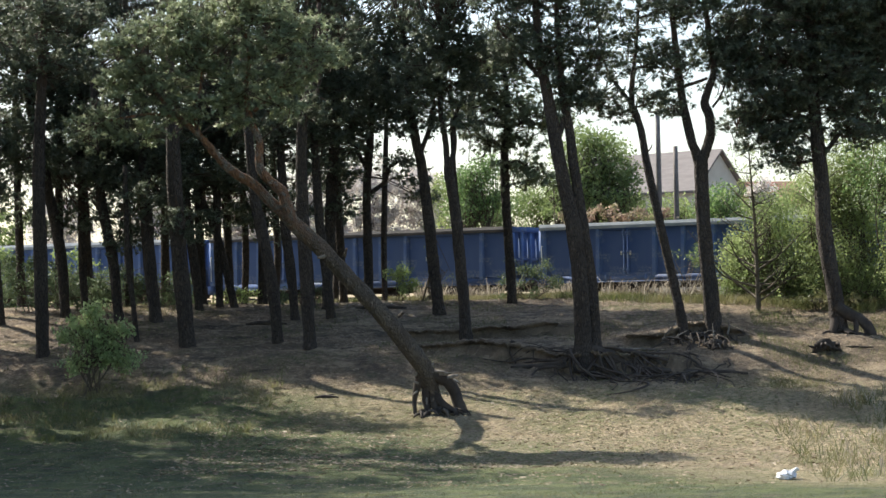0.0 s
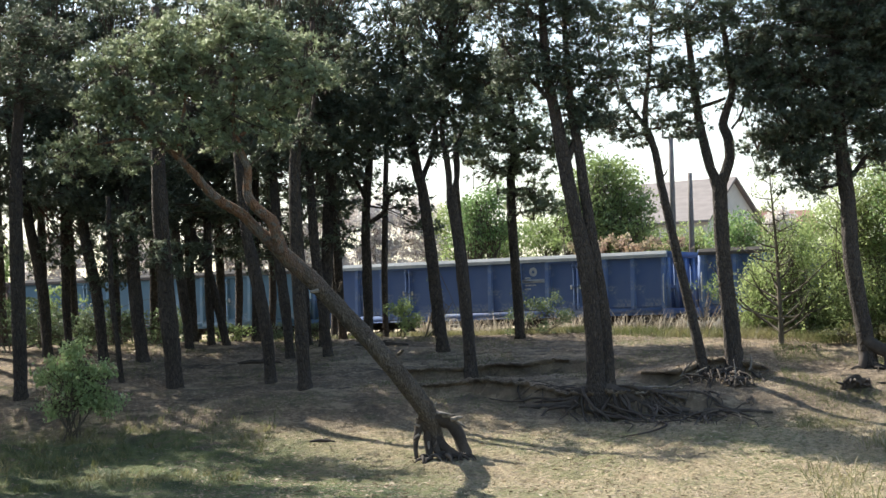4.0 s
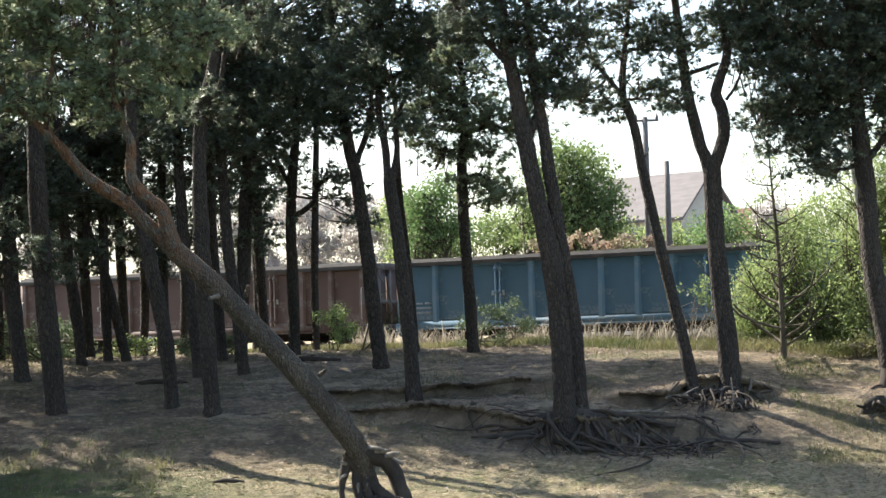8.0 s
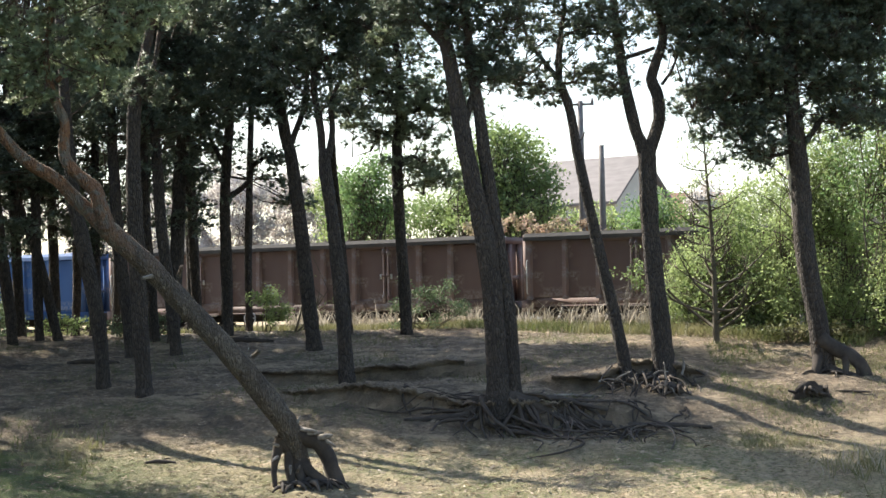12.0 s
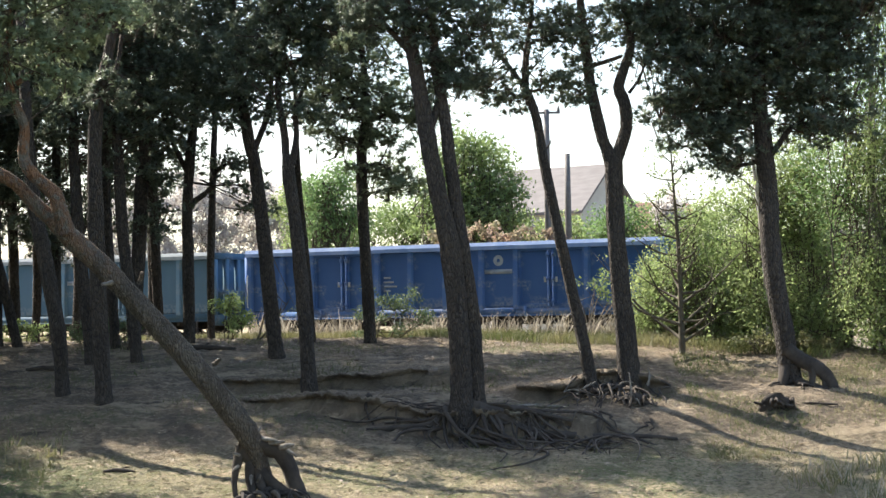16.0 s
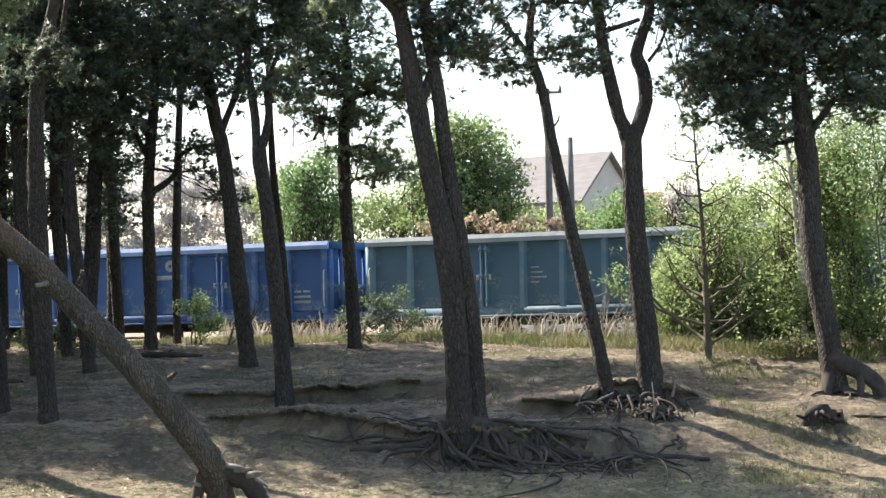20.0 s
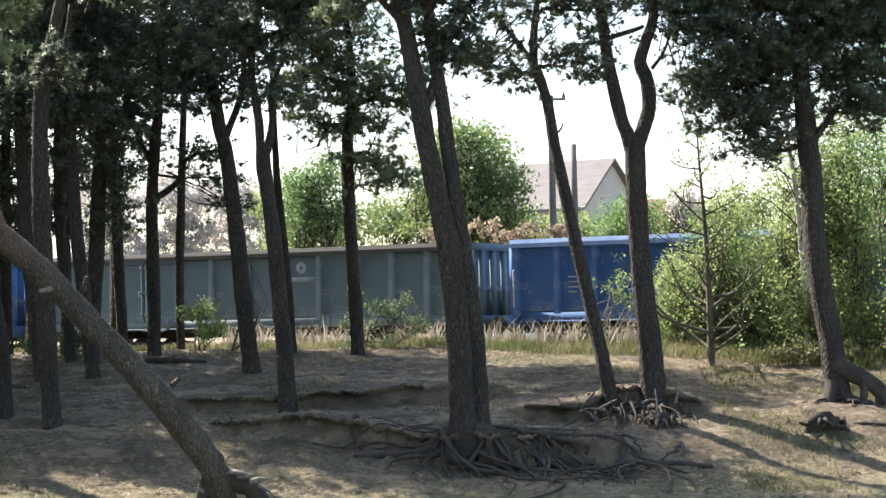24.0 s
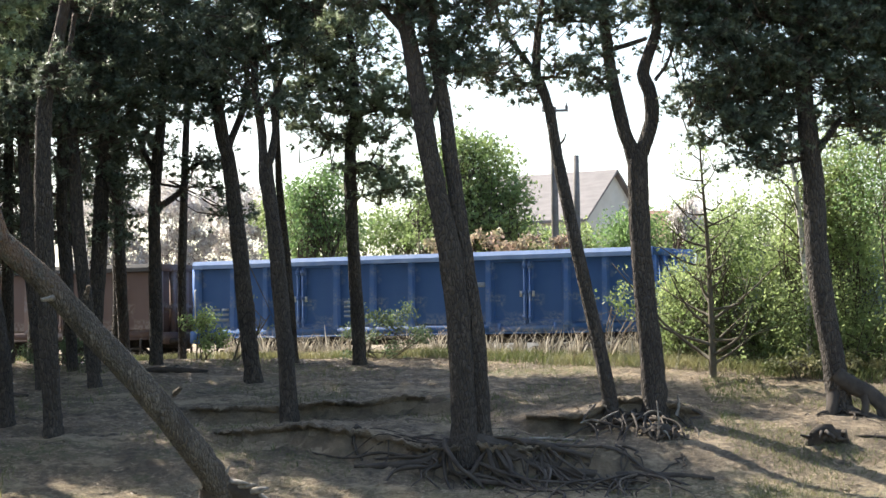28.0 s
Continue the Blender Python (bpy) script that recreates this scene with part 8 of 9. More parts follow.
shrub("shrub", "broad olive-green shrub in new leaf", "shrub", 8.0, 52.2, [(0, 0, 2.8, 1.5, 0.6, 1.2, 1300), (0.2, 0, 4.8, 1.3, 0.6, 0.9, 1100), (-0.3, 0, 5.9, 1.1, 0.5, 0.7, 1000)], 0.08, M_LEAF_GREY, 10, 22, group=RIGHT_GROUP, twig=0.03, loose=4.0)
shrub("shrub", "dense yellow-green shrub in new leaf", "shrub", 10.0, 50.8, [(0, 0, 2.7, 1.6, 0.7, 1.3, 1500), (0.2, 0, 5.0, 1.4, 0.7, 1.2, 1400), (1.8, 0, 3.3, 1.3, 0.7, 1.7, 1300)], 0.085, M_LEAF_GREY, 10, 23, group=RIGHT_GROUP, twig=0.03, loose=4.0)
shrub("shrub", "thin olive shrub in front of the wagons", "shrub", 5.3, 53.2, [(0, 0, 3.3, 0.9, 0.4, 1.2, 900), (0.6, 0, 4.3, 0.8, 0.4, 0.8, 600)], 0.085, M_LEAF_GREY, 10, 27, group=RIGHT_GROUP, twig=0.02, loose=4.0)
TALL_BIRCH = shrub("birch_tree", "tall birch with hanging yellow-green foliage", "birch tree", 9.9, 50.2, [(-0.1, 0, 8.3, 1.5, 1.0, 2.3, 2600), (-0.5, 0, 6.0, 1.5, 0.8, 1.6, 1800), (1.2, 0, 6.4, 1.7, 1.0, 2.6, 2000), (0.5, 0, 11.0, 1.4, 1.0, 1.5, 1800), (0.6, 0, 3.6, 1.5, 0.6, 1.2, 1500)], 0.09, M_LEAF_DEEP, 8, 24, M_YOUNG, twig=0.035, loose=4.0)
shrub("shrub", "tall thin olive-green thicket beside the track", "shrub", 8.6, 52.4, [(0, 0, 6.3, 1.3, 0.6, 1.2, 2600), (-0.6, 0, 5.0, 1.2, 0.6, 0.8, 1500)], 0.09, M_LEAF_GREY, 10, 28, group=RIGHT_GROUP, twig=0.03, loose=4.0)
shrub("birch_tree", "birch with a fine hanging curtain of young leaves", "birch tree", 10.6, 49.3, [(-0.9, 0, 3.4, 1.0, 0.5, 1.3, 2000), (0.2, 0, 4.6, 1.2, 0.6, 1.8, 2600), (-0.6, 0, 6.6, 1.0, 0.6, 1.4, 1800), (0.3, 0, 8.6, 1.0, 0.6, 1.6, 1700), (0.1, 0, 2.4, 1.2, 0.5, 0.8, 1300)], 0.08, M_LEAF_GREY, 9, 29, M_YOUNG, twig=0.03, loose=4.0)
shrub("shrub", "fine-twigged olive shrub filling the gap", "shrub", 7.6, 51.2, [(0, 0, 3.2, 1.1, 0.4, 1.1, 1500), (0.9, 0, 2.6, 0.9, 0.4, 0.7, 900)], 0.075, M_LEAF_GREY, 10, 30, group=RIGHT_GROUP, twig=0.02, loose=4.0)
for k, (x, y, z, w) in enumerate(((4.95, 53.6, 4.3, 0.6), (5.9, 53.9, 4.6, 0.9), (7.2, 53.4, 4.9, 1.0), (8.7, 52.9, 5.0, 1.1), (6.5, 53.0, 3.0, 1.0), (8.2, 52.2, 3.2, 1.1))):
    shrub("shrub", "close yellow-green thicket of fine twigs before the track", "shrub", x, y, [(0, 0, z * 0.5 + 1.0, w, 0.5, (z - 1.9) * 0.5, 2600), (0.1, 0.2, z - 0.5, w * 0.8, 0.5, 0.7, 1500), (-0.1, 0.1, 2.4, w, 0.5, 0.5, 900)], 0.07, M_LEAF if k % 2 else M_LEAF_GREY, 12, 300 + k, group=RIGHT_GROUP, twig=0.022, loose=5.0)
shrub("bush", "low grassy bush on the crest", "bush", 7.0, 50.3, [(0, 0, 2.2, 0.8, 0.4, 0.25, 500), (1.2, 0, 2.15, 0.7, 0.4, 0.2, 400)], 0.08, M_GRASS, 5, 25)


def young_tree():
    """A young broadleaf tree: straight stem, thin rising branches, few small leaves."""
    x, y = 5.32, 50.45
    z0 = float(ground_z(x, y))
    ob = thing("young_tree", (x, y, z0), "young thin-stemmed tree with sparse new leaves", "tree")
    rng = np.random.default_rng(31)
    stem = [(0, 0, -0.2), (0, 0, 0.6), (-0.02, 0, 1.6), (-0.06, 0, 2.8), (-0.14, 0, 4.0), (-0.2, 0, 5.2)]
    v, f = tube(stem, [0.085, 0.07, 0.055, 0.043, 0.028, 0.010], 9, 0.08, 31, 3)
    part("trunk", make_mesh("trunk", v, f, M_YOUNG, True), ob)
    ends, twigs = [], []
    for k in range(34):
        h = 0.25 + 4.4 * (k / 34) ** 1.1
        a = k * 2.4 + rng.normal() * 0.4
        n = (1.95 - 0.33 * h) * rng.uniform(0.4, 1.25)
        b = np.array([np.interp(h, [0, 2.8, 5.2], [0, -0.06, -0.2]), 0, h])
        rise = rng.uniform(0.08, 1.0)
        e = b + np.array([math.cos(a) * n, math.sin(a) * n * 0.6, n * rise])
        m = (b + e) / 2 + rng.normal(size=3) * 0.06 * n + [0, 0, -0.10 * n]
        r = 0.046 - 0.006 * h
        twigs.append(tube([b, m, e], [r, r * 0.65, 0.006], 5, 0, 0, 3))
        for _ in range(5):
            q = b + (e - b) * rng.uniform(0.35, 1.0)
            g = q + (e - b) * 0.18 + rng.normal(size=3) * 0.2 + [0, 0, 0.08]
            twigs.append(tube([q, (q + g) / 2 + [0, 0, 0.02], g], [0.010, 0.007, 0.003], 3))
            if rng.random() < 0.85:
                ends.append(g + ball(rng, 8) * 0.17)
    tv, tf = joined(twigs)
    tagged(part("twig_work", make_mesh("twig_work", tv, tf, M_YOUNG), ob), kind="stuff")
    v, f = leaves(np.concatenate(ends), 0.075, 0.05, rng)
    part("foliage", make_mesh("foliage", v, f, M_LEAF_GREY), ob)


def birch_stem():
    """The tall birch's own stem, forked."""
    v, f = tube([(9.9, 50.3, 1.5), (9.95, 50.3, 4), (9.85, 50.3, 7), (10.0, 50.3, 10.5)], [0.13, 0.11, 0.08, 0.03], 10, 0.06, 35, 3)
    part("trunk", make_mesh("trunk", v - [9.9, 50.2, float(ground_z(9.9, 50.2))], f, M_BIRCH, True), TALL_BIRCH)


def slim_birch():
    x, y = 7.55, 51.6
    z0 = float(ground_z(x, y))
    ob = thing("birch_tree", (x, y, z0), "slim white-barked birch on the crest", "birch tree")
    v, f = tube([(0, 0, -0.2), (-0.03, 0, 1.0), (-0.1, 0, 2.2), (-0.22, 0, 3.6), (-0.4, 0, 5.2), (-0.5, 0, 7.2)], [0.085, 0.07, 0.065, 0.055, 0.04, 0.02], 9, 0.06, 33, 3)
    part("trunk", make_mesh("trunk", v, f, M_BIRCH, True), ob)
    rng = np.random.default_rng(34)
    ends, twigs = [], []
    for k in range(26):
        h = 2.0 + 5.0 * k / 26
        a = k * 2.4
        b = np.array([np.interp(h, [0, 3.6, 7.2], [0, -0.22, -0.5]), 0, h])
        e = b + [math.cos(a) * 1.1, math.sin(a) * 0.7, rng.uniform(0.2, 0.8)]
        twigs.append(tube([b, (b + e) / 2 + [0, 0, 0.15], e, e + [0.1, 0, -0.5]], [0.02, 0.013, 0.007, 0.003], 4, 0, 0, 2))
        ends.append(e + ball(rng, 60) * [0.4, 0.4, 0.5] - [0, 0, 0.2])
    tv, tf = joined(twigs)
    tagged(part("twig_work", make_mesh("twig_work", tv, tf, M_YOUNG), ob), kind="stuff")
    v, f = leaves(np.concatenate(ends), 0.075, 0.05, rng)
    part("foliage", make_mesh("foliage", v, f, M_LEAF_GREY), ob)


young_tree()
birch_stem()
slim_birch()
shrub("sapling", "small bright green broadleaf sapling with arching twigs", "sapling", -13.15, 42.6, [(0.1, 0, 1.45, 0.6, 0.45, 0.5, 420), (0.65, 0, 1.0, 0.7, 0.4, 0.4, 460), (0.2, 0, 2.15, 0.4, 0.3, 0.5, 260), (-0.5, 0, 1.75, 0.45, 0.35, 0.35, 240), (0.75, 0, 1.75, 0.35, 0.3, 0.3, 120), (-0.4, 0, 0.9, 0.4, 0.35, 0.3, 160)], 0.12, M_LEAF_SAP, 12, 41, twig=0.025, loose=2.5)
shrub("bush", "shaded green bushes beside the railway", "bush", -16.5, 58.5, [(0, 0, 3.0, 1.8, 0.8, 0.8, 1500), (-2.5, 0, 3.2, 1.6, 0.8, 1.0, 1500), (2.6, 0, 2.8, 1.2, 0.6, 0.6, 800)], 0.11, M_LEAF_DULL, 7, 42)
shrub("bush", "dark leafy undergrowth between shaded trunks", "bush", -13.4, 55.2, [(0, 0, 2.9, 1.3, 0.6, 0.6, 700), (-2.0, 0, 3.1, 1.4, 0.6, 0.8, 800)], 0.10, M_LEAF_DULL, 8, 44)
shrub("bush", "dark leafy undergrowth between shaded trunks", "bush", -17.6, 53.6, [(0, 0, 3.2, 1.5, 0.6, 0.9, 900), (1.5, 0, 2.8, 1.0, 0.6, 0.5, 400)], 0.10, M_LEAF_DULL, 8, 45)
shrub("bush", "yellow-green bushes beside the railway", "bush", -21.5, 61.5, [(0, 0, 3.6, 2.2, 1.0, 1.6, 2200), (3.0, 0, 3.4, 1.5, 0.8, 1.2, 1200)], 0.12, M_LEAF, 7, 43)

# beyond the train
FAR = "trees and bushes beyond the railway"
shrub("broadleaf_tree", "large round green tree beyond the railway", "tree", 0.5, 72, [(-0.15, -0.5, 8.64, 0.94, 0.94, 0.66, 806), (0.55, 0.0, 8.16, 1.03, 1.03, 0.79, 992), (-0.86, 0.5, 7.91, 0.84, 0.84, 0.84, 744), (1.19, -0.5, 7.21, 0.75, 0.75, 0.75, 620), (-0.12, 0.0, 7.05, 1.40, 1.10, 0.84, 1612), (-1.25, 0.5, 6.79, 0.75, 0.75, 0.75, 558), (0.70, -0.5, 6.28, 1.31, 1.10, 0.66, 1116), (-0.71, 0.0, 6.03, 1.40, 1.10, 0.56, 992)], 0.13, M_LEAF, 8, 51, group=FAR, twig=0.06, loose=4.0)
for k, (x, top, r, mat, text) in enumerate(((-5.0, 7.6, 1.2, M_LEAF_GREY, "olive-green thicket"), (-3.3, 7.0, 1.3, M_LEAF, "bright green bush"), (-1.6, 7.3, 1.3, M_LEAF, "bright green bush"), (0.2, 6.9, 1.4, M_LEAF, "bright green bush"), (2.0, 6.6, 1.3, M_LEAF_GREY, "olive-green thicket"), (3.8, 6.6, 1.3, M_LEAF_GREY, "olive-green thicket"), (5.4, 6.9, 1.1, M_LEAF_DEEP, "dark green bush"), (7.2, 6.9, 1.2, M_LEAF, "bright green bush"), (9.4, 7.3, 1.6, M_LEAF_GREY, "olive-green thicket"), (12.4, 7.4, 1.8, M_LEAF, "bright green bush"), (15.8, 7.6, 2.0, M_LEAF_GREY, "olive-green thicket"))):
    shrub("bush", text + " beyond the railway", "bush", x, 73 + (k % 3), [(0, 0, top - 0.9, r, 1.0, 0.9, 1500), (0.2, 0, top - 2.4, r, 1.0, 1.2, 1300)], 0.12, mat, 6, 60 + k, group=FAR, twig=0.05, loose=3.0)
for k, (x, top) in enumerate(((-8.9, 8.6), (-6.9, 8.2), (-11.3, 8.2), (-14.5, 8.0), (-18.0, 7.6), (-22, 7.2))):
    shrub("blossom_tree", "grey-twigged tree in white blossom", "tree", x, 76 + k % 2, [(0, 0, top - 1.4, 1.5, 1.0, 1.3, 2600), (0.3, 0, top - 3.2, 1.6, 1.0, 1.2, 1900)], 0.13, M_BLOSSOM, 5, 80 + k, M_TWIG, FAR, 0.03)
for k, x in enumerate((-26, -31, -37)):
    shrub("bush", "pale green bushes far along the railway", "bush", x, 82, [(0, 0, 5.2, 2.8, 1.2, 1.8, 1800), (0.4, 0, 3.0, 2.8, 1.2, 1.2, 900)], 0.2, M_LEAF, 6, 95 + k, group=FAR, twig=0.06)
for k, x in enumerate((-0.4, 1.2, 2.7)):
    shrub("red_shrub", "low shrub with reddish new leaves", "shrub", x, 68.5, [(0, 0, 5.6, 0.9, 0.6, 0.4, 260), (0, 0, 4.4, 0.8, 0.6, 0.9, 200)], 0.13, M_RED_LEAF, 7, 110 + k, group=FAR, twig=0.04)
shrub("bush", "tall dark green bush beyond the railway", "bush", -4.38, 70, [(0.00, 0, 7.11, 0.9, 0.7, 0.75, 620), (0.74, 0, 7.46, 0.9, 0.7, 0.75, 620), (0.90, 0, 6.18, 0.9, 0.7, 0.75, 620), (-0.02, 0, 6.01, 0.9, 0.7, 0.75, 620)], 0.12, M_LEAF_DEEP, 7, 121, group=FAR, twig=0.05, loose=6.0)
shrub("blossom_tree", "small tree in white blossom", "tree", 7.0, 71.5, [(0, 0, 6.4, 0.7, 0.6, 0.8, 800)], 0.12, M_BLOSSOM, 8, 120, M_TWIG, FAR, 0.05)


# ---- houses and poles beyond ----
def house(x, y, z, turn, length, width, wall, rise, roof_mat, label):
    ob = thing("house", (x, y, 1.45), label, "house")
    ob.rotation_euler = (0, 0, turn)
    a, b = length / 2, width / 2
    h = z - 1.45
    v = [(-a, -b, 0), (a, -b, 0), (a, b, 0), (-a, b, 0), (-a, -b, h), (a, -b, h), (a, b, h), (-a, b, h), (-a, 0, h + rise), (a, 0, h + rise)]
    part("wall", make_mesh("wall", v, [[0, 1, 5, 4], [2, 3, 7, 6], [1, 2, 6, 9, 5], [3, 0, 4, 8, 7]], wall), ob)
    o, t = 0.3, 0.14
    k = rise / b
    for s in (-1, 1):
        c = [(-a - o, s * (b + o), h - o * k), (a + o, s * (b + o), h - o * k), (a + o, 0, h + rise), (-a - o, 0, h + rise)]
        rv = c + [(p[0], p[1], p[2] + t) for p in c]
        part("roof_slope", make_mesh("roof_slope", rv, [[0, 1, 2, 3], [4, 7, 6, 5], [0, 4, 5, 1], [1, 5, 6, 2], [2, 6, 7, 3], [3, 7, 4, 0]], roof_mat), ob)
    for wx in (-0.5, 0.15, 0.6):
        wm = joined([box(wx * a, wx * a + 0.9, -b - 0.03, -b + 0.02, h - 2.2, h - 1.0)])
        part("window", make_mesh("window", *wm, M_STEEL), ob)


house(4.25, 111.3, 8.45, radians(-38), 8.2, 4.6, M_WALL, 2.1, M_ROOF, "house with a long plain grey roof beyond the trees")
house(10.9, 125, 8.1, radians(12), 4.2, 4.2, M_WALL, 1.42, M_TILE, "house with a red tiled roof beyond the shrubs")


def pole(x, y, top, arms, label):
    ob = thing("utility_pole", (x, y, 1.45), label, "utility pole", "utility poles")
    h = top - 1.45
    v, f = tube([(0, 0, -0.3), (0, 0, h * 0.5), (0, 0, h)], [0.14, 0.12, 0.09], 10, 0.03, 1, 2)
    part("shaft", make_mesh("shaft", v, f, M_POLE, True), ob)
    for k in range(arms):
        z = h - 0.15 - 0.35 * k
        part("cross_arm", make_mesh("cross_arm", *box(-0.35, 0.45, -0.06, 0.06, z, z + 0.07), M_POLE), ob)
        for dx in (-0.3, 0.4):
            part("insulator", make_mesh("insulator", *lathe([(0.0, z + 0.06), (0.05, z + 0.07), (0.05, z + 0.14), (0.03, z + 0.2), (0.0, z + 0.32)], 8, "z"), M_POLE), ob, m=pose(dx, 0, 0))


pole(3.08, 72, 9.87, 1, "tall weathered pole with a cross arm")
pole(3.78, 72.6, 8.42, 0, "plain weathered wooden pole")


# ---- grass, reeds, litter ----
def blades(name, label, category, xy, height, width, material, seed, lean=0.35):
    rng = np.random.default_rng(seed)
    n = len(xy)
    z = ground_z(xy[:, 0], xy[:, 1])
    p = np.column_stack([xy, z - 0.01])
    h = height * rng.uniform(0.5, 1.3, (n, 1))
    d = np.column_stack([rng.normal(size=n) * lean, rng.normal(size=n) * lean, np.ones(n)])
    s = rng.normal(size=(n, 3)) * [1, 1, 0]
    s /= np.linalg.norm(s, axis=1)[:, None]
    w = width * rng.uniform(0.7, 1.3, (n, 1))
    m = p + d * h * 0.55
    t = p + d * h + np.column_stack([rng.normal(size=n), rng.normal(size=n), -np.abs(rng.normal(size=n))]) * h * 0.22
    v = np.stack([p - s * w / 2, p + s * w / 2, m + s * w * 0.4, m - s * w * 0.4, t], 1).reshape(-1, 3)
    i = np.arange(n) * 5
    quads = np.stack([i, i + 1, i + 2, i + 3], 1)
    tips = np.stack([i + 3, i + 2, i + 4, i + 4], 1)[:, :3]
    tri = np.concatenate([quads[:, [0, 1, 2]], quads[:, [0, 2, 3]], tips])
    ob = new(name, make_mesh(name, v, tri, material))
    tagged(ob, label, category, kind="stuff")


def scatter(n, x0, x1, y0, y1, seed, patch=0.0, size=1.0):
    """Random places; patch leaves only those where a slow pattern is high."""
    rng = np.random.default_rng(seed)
    x, y = rng.uniform(x0, x1, n), rng.uniform(y0, y1, n)
    k = np.sin(x * 0.9 / size + 1.3 * np.sin(y * 0.5 / size)) + np.sin(y * 1.1 / size + 1.7 * np.sin(x * 0.45 / size + 2)) + rng.normal(size=n) * 0.5
    keep = k > patch
    return np.column_stack([x[keep], y[keep]])


def track_scatter(n, u0, u1, d0, d1, seed):
    rng = np.random.default_rng(seed)
    u, d = rng.uniform(u0, u1, n), rng.uniform(d0, d1, n)
    x = u * math.cos(TH) + d * math.sin(TH)
    y = 59 - u * math.sin(TH) + d * math.cos(TH)
    return np.column_stack([x, y])


def clumped(xy, level):
    """Only the places inside clumps of about half a metre."""
    k = np.sin(xy[:, 0] * 6.1 + 2 * np.sin(xy[:, 1] * 3.3)) * np.sin(xy[:, 1] * 5.3 + 2 * np.sin(xy[:, 0] * 2.7))
    return xy[k > level]


blades("short_grass", "short thin grass on the sunny hollow", "grass", scatter(44000, -14, 9, 8, 42.3, 1, 0.6, 0.7), 0.06, 0.012, M_GRASS, 1, 0.7)
blades("grass_tufts", "scattered grass on the sandy slope", "grass", scatter(22000, 5.0, 11, 42, 51, 2, 0.2, 0.6), 0.11, 0.014, M_GRASS, 2, 0.5)
blades("crest_grass", "grass along the crest before the railway", "grass", track_scatter(24000, -16, 12, -4.6, -1.6, 3), 0.26, 0.016, M_GRASS, 3, 0.4)
blades("wood_grass", "thin shaded grass under the pines", "grass", scatter(20000, -16, 5, 42.5, 55, 4, 0.55, 0.7), 0.12, 0.014, M_GRASS, 4, 0.5)
blades("dry_reeds", "tall pale dry reeds beside the railway", "reeds", clumped(track_scatter(6500, -4.5, 6.2, -3.6, -1.6, 5), 0.25), 0.72, 0.026, M_REED, 5, 0.30)
blades("dry_stalks", "short dry stalks beside the railway", "reeds", track_scatter(2600, -14, 9, -3.2, -1.2, 6), 0.40, 0.018, M_REED, 6, 0.5)
blades("meadow_grass", "tall pale grass at the hollow's edge", "grass", clumped(scatter(5200, 4.6, 8.6, 24, 37, 7, 0.1, 0.5), 0.05), 0.42, 0.018, M_GRASS, 7, 0.5)
blades("meadow_stalks", "dry seed stalks above the meadow grass", "grass", clumped(scatter(1300, 5.4, 8.6, 25, 36.5, 71, 0.0, 0.5), 0.2), 0.75, 0.016, M_REED, 71, 0.25)
blades("slope_grass", "pale tufts of grass at the slope's foot", "grass", clumped(scatter(2600, 6.0, 9.2, 37.5, 41.5, 72, 0.0, 0.5), 0.2), 0.36, 0.018, M_GRASS, 72, 0.5)
blades("slope_stalks", "dry stalks above the grass at the slope's foot", "grass", clumped(scatter(700, 6.0, 9.2, 37.5, 41, 73, 0.0, 0.5), 0.25), 0.6, 0.016, M_REED, 73, 0.3)
blades("sapling_grass", "rough grass round the sapling", "grass", clumped(scatter(16000, -17, -8.0, 36.0, 44.5, 8, -0.2), 0.1), 0.24, 0.020, M_GRASS, 8, 0.5)


def litter():
    rng = np.random.default_rng(9)
    n = 26000
    x = np.concatenate([rng.uniform(-16, 11, 12000), rng.uniform(-9, 7, n - 12000)])
    y = np.concatenate([rng.uniform(24, 55, 12000), rng.uniform(29, 43.5, n - 12000)])
    c = np.column_stack([x, y, ground_z(x, y) + 0.012])
    a = rng.uniform(0, 6.28, n)
    u = np.column_stack([np.cos(a), np.sin(a), rng.normal(size=n) * 0.15])
    w = np.column_stack([-np.sin(a), np.cos(a), rng.normal(size=n) * 0.4])
    ln, wd = rng.uniform(0.02, 0.10, (n, 1)), rng.uniform(0.006, 0.02, (n, 1))
    v = np.stack([c - u * ln, c + w * wd, c + u * ln, c - w * wd], 1).reshape(-1, 3)
    ob = new("ground_litter", make_mesh("ground_litter", v, np.arange(4 * n).reshape(-1, 4), M_NEEDLE_DROP))
    tagged(ob, "scattered twigs, cones and needle litter", "litter", kind="stuff")


litter()


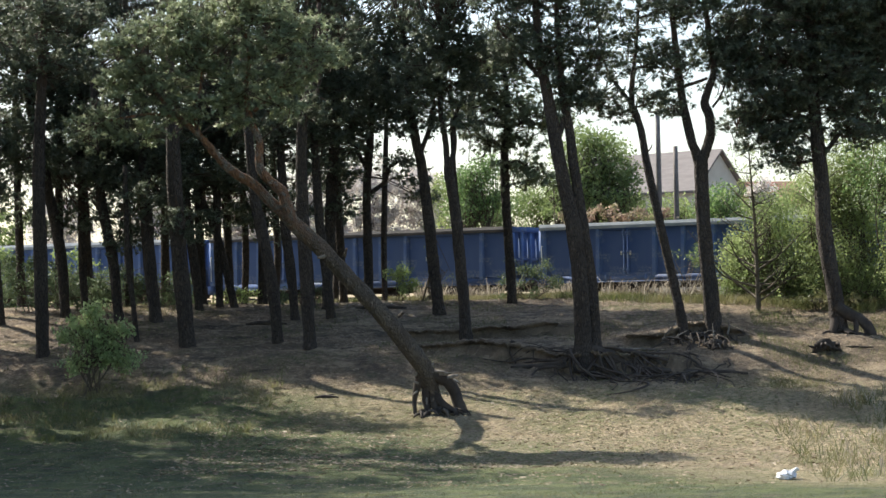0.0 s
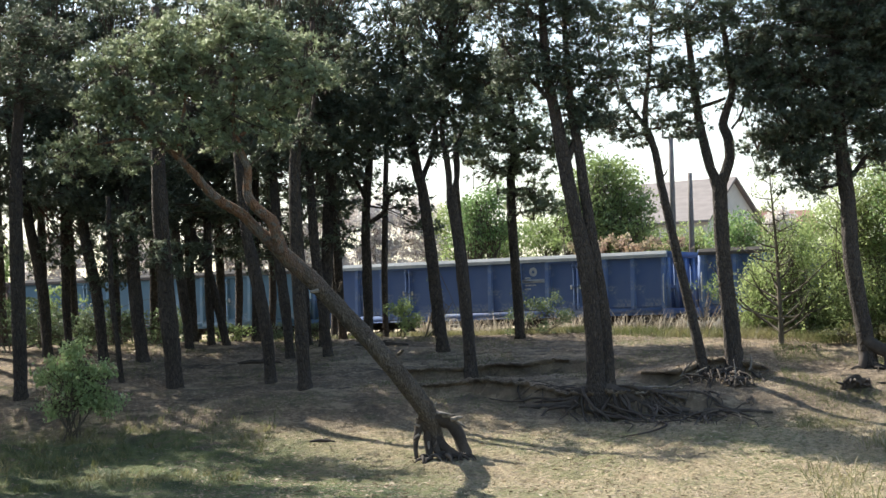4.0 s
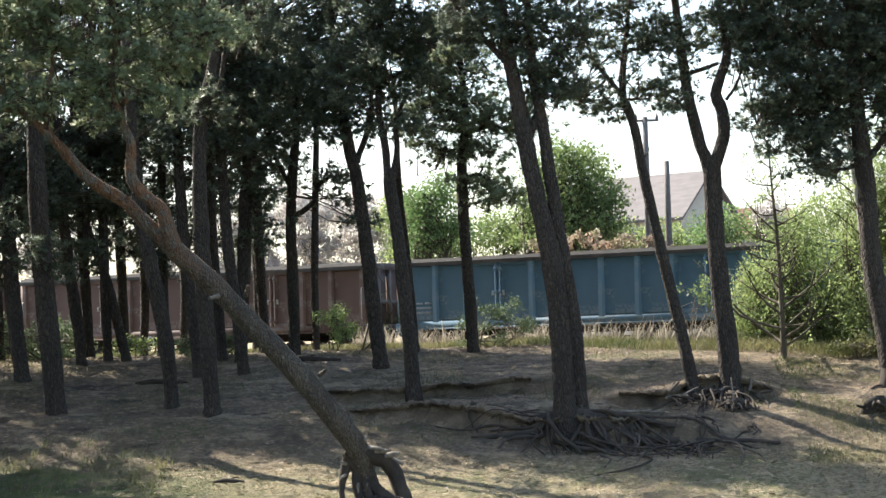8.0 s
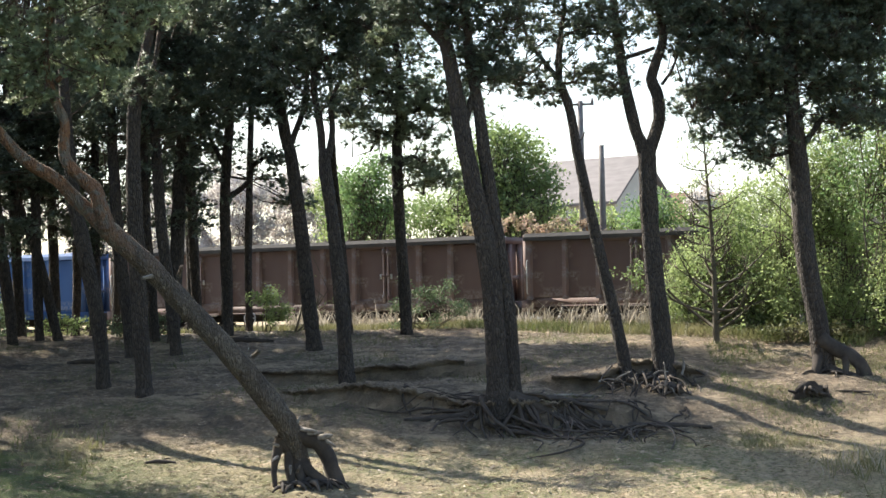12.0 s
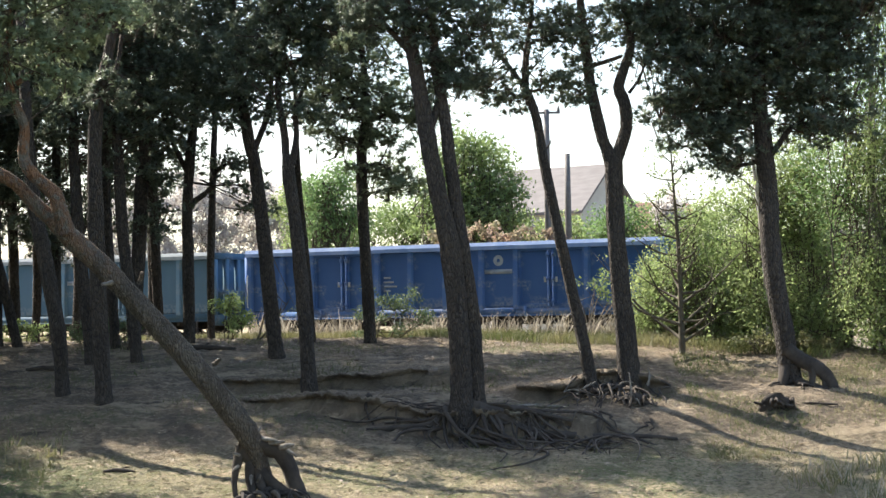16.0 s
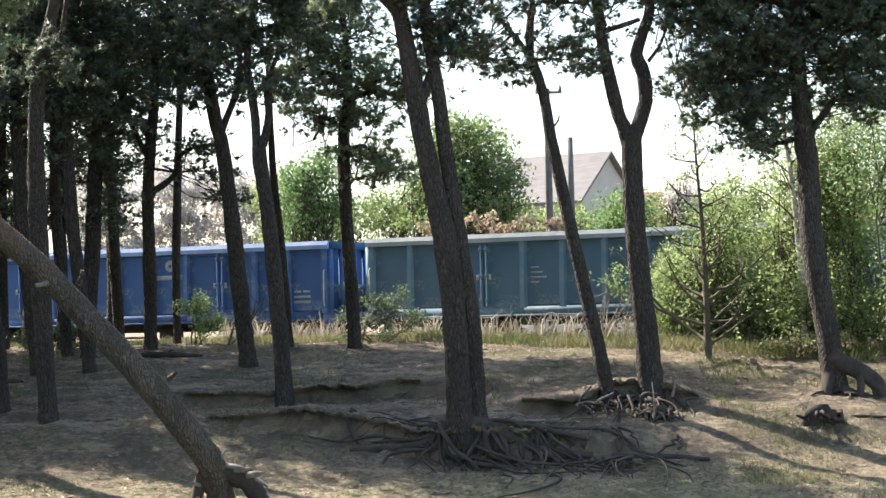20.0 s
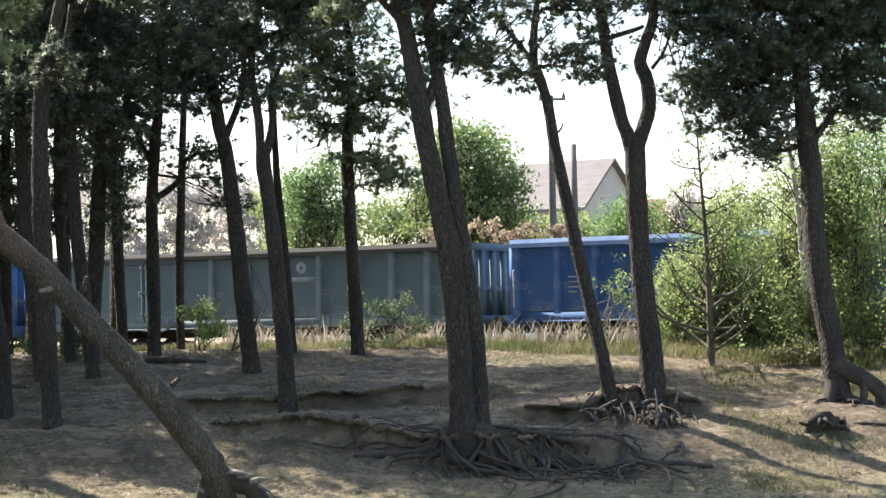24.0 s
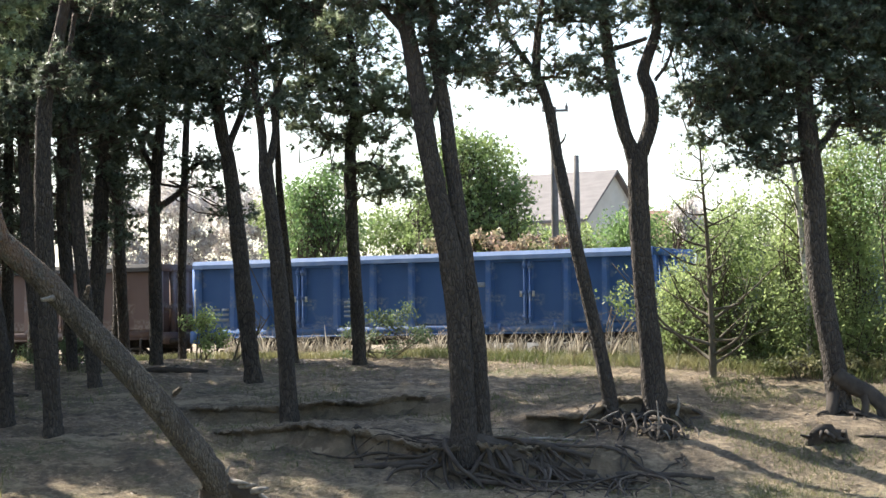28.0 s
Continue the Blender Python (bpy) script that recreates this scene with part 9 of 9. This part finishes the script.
def bag():
    x, y = 3.98, 25.5
    ob = thing("plastic_bag", (x, y, float(ground_z(x, y))), "crumpled white plastic bag on the grass", "bag")
    bm = bmesh.new()
    bmesh.ops.create_icosphere(bm, subdivisions=3, radius=0.16)
    for v in bm.verts:
        k = noise.noise(v.co * 14) * 0.35 + noise.noise(v.co * 40) * 0.15
        v.co = Vector((v.co.x * (1.15 + k), v.co.y * (1 + k), v.co.z * (0.6 + k) + 0.07))
    me = bpy.data.meshes.new("bag_film")
    bm.to_mesh(me)
    bm.free()
    me.materials.append(M_BAG)
    part("bag_film", me, ob)
    v, f = tube([(0.1, 0, 0.1), (0.2, 0.02, 0.2), (0.24, 0.02, 0.16)], [0.05, 0.03, 0.012], 7, 0.3, 4, 2)
    part("bag_handle", make_mesh("bag_handle", v, f, M_BAG), ob)


bag()


# ---- what moves: the train rolls to the right, its wheels turn ----
ROLL = [(0.0, 18.9), (1.5, 26.2), (3.0, 33.7), (6.0, 47.1), (7.0, 52.0), (8.0, 57.45), (9.0, 62.3), (10.0, 67.3), (11.0, 72.45), (14.0, 87.55), (15.0, 92.3), (16.0, 97.9), (17.0, 102.75), (18.0, 107.4), (19.0, 111.6), (20.0, 116.4), (21.0, 121.2), (23.5, 132.05), (24.0, 134.35), (25.0, 139.3), (26.0, 144.0), (27.0, 148.4), (28.0, 153.15)]


def motions():
    for k, w in enumerate(WAGONS):
        walk(w, [(t, pose(*on_track(u - PITCH * k), 0, 0, math.degrees(-TH))) for t, u in ROLL])
    times, places = [t for t, _ in ROLL], [u for _, u in ROLL]
    steps = [28.0 * i / 240 for i in range(241)]
    sets = [o for w in WAGONS for b in w.children if b.name.startswith("bogie") for o in b.children if o.name.startswith("wheel_set")]
    keyed = {}
    for o in sets:
        x = round(o.matrix_basis.translation.x, 1)
        if x not in keyed:
            walk(o, [(t, pose(x, 0, 0.46, 0, math.degrees(float(np.interp(t, times, places)) / 0.46))) for t in steps])
            keyed[x] = o.animation_data
        else:
            o.rotation_mode = "QUATERNION"
            o.animation_data_create()
            o.animation_data.action = keyed[x].action
            o.animation_data.action_slot = keyed[x].action_slot


motions()
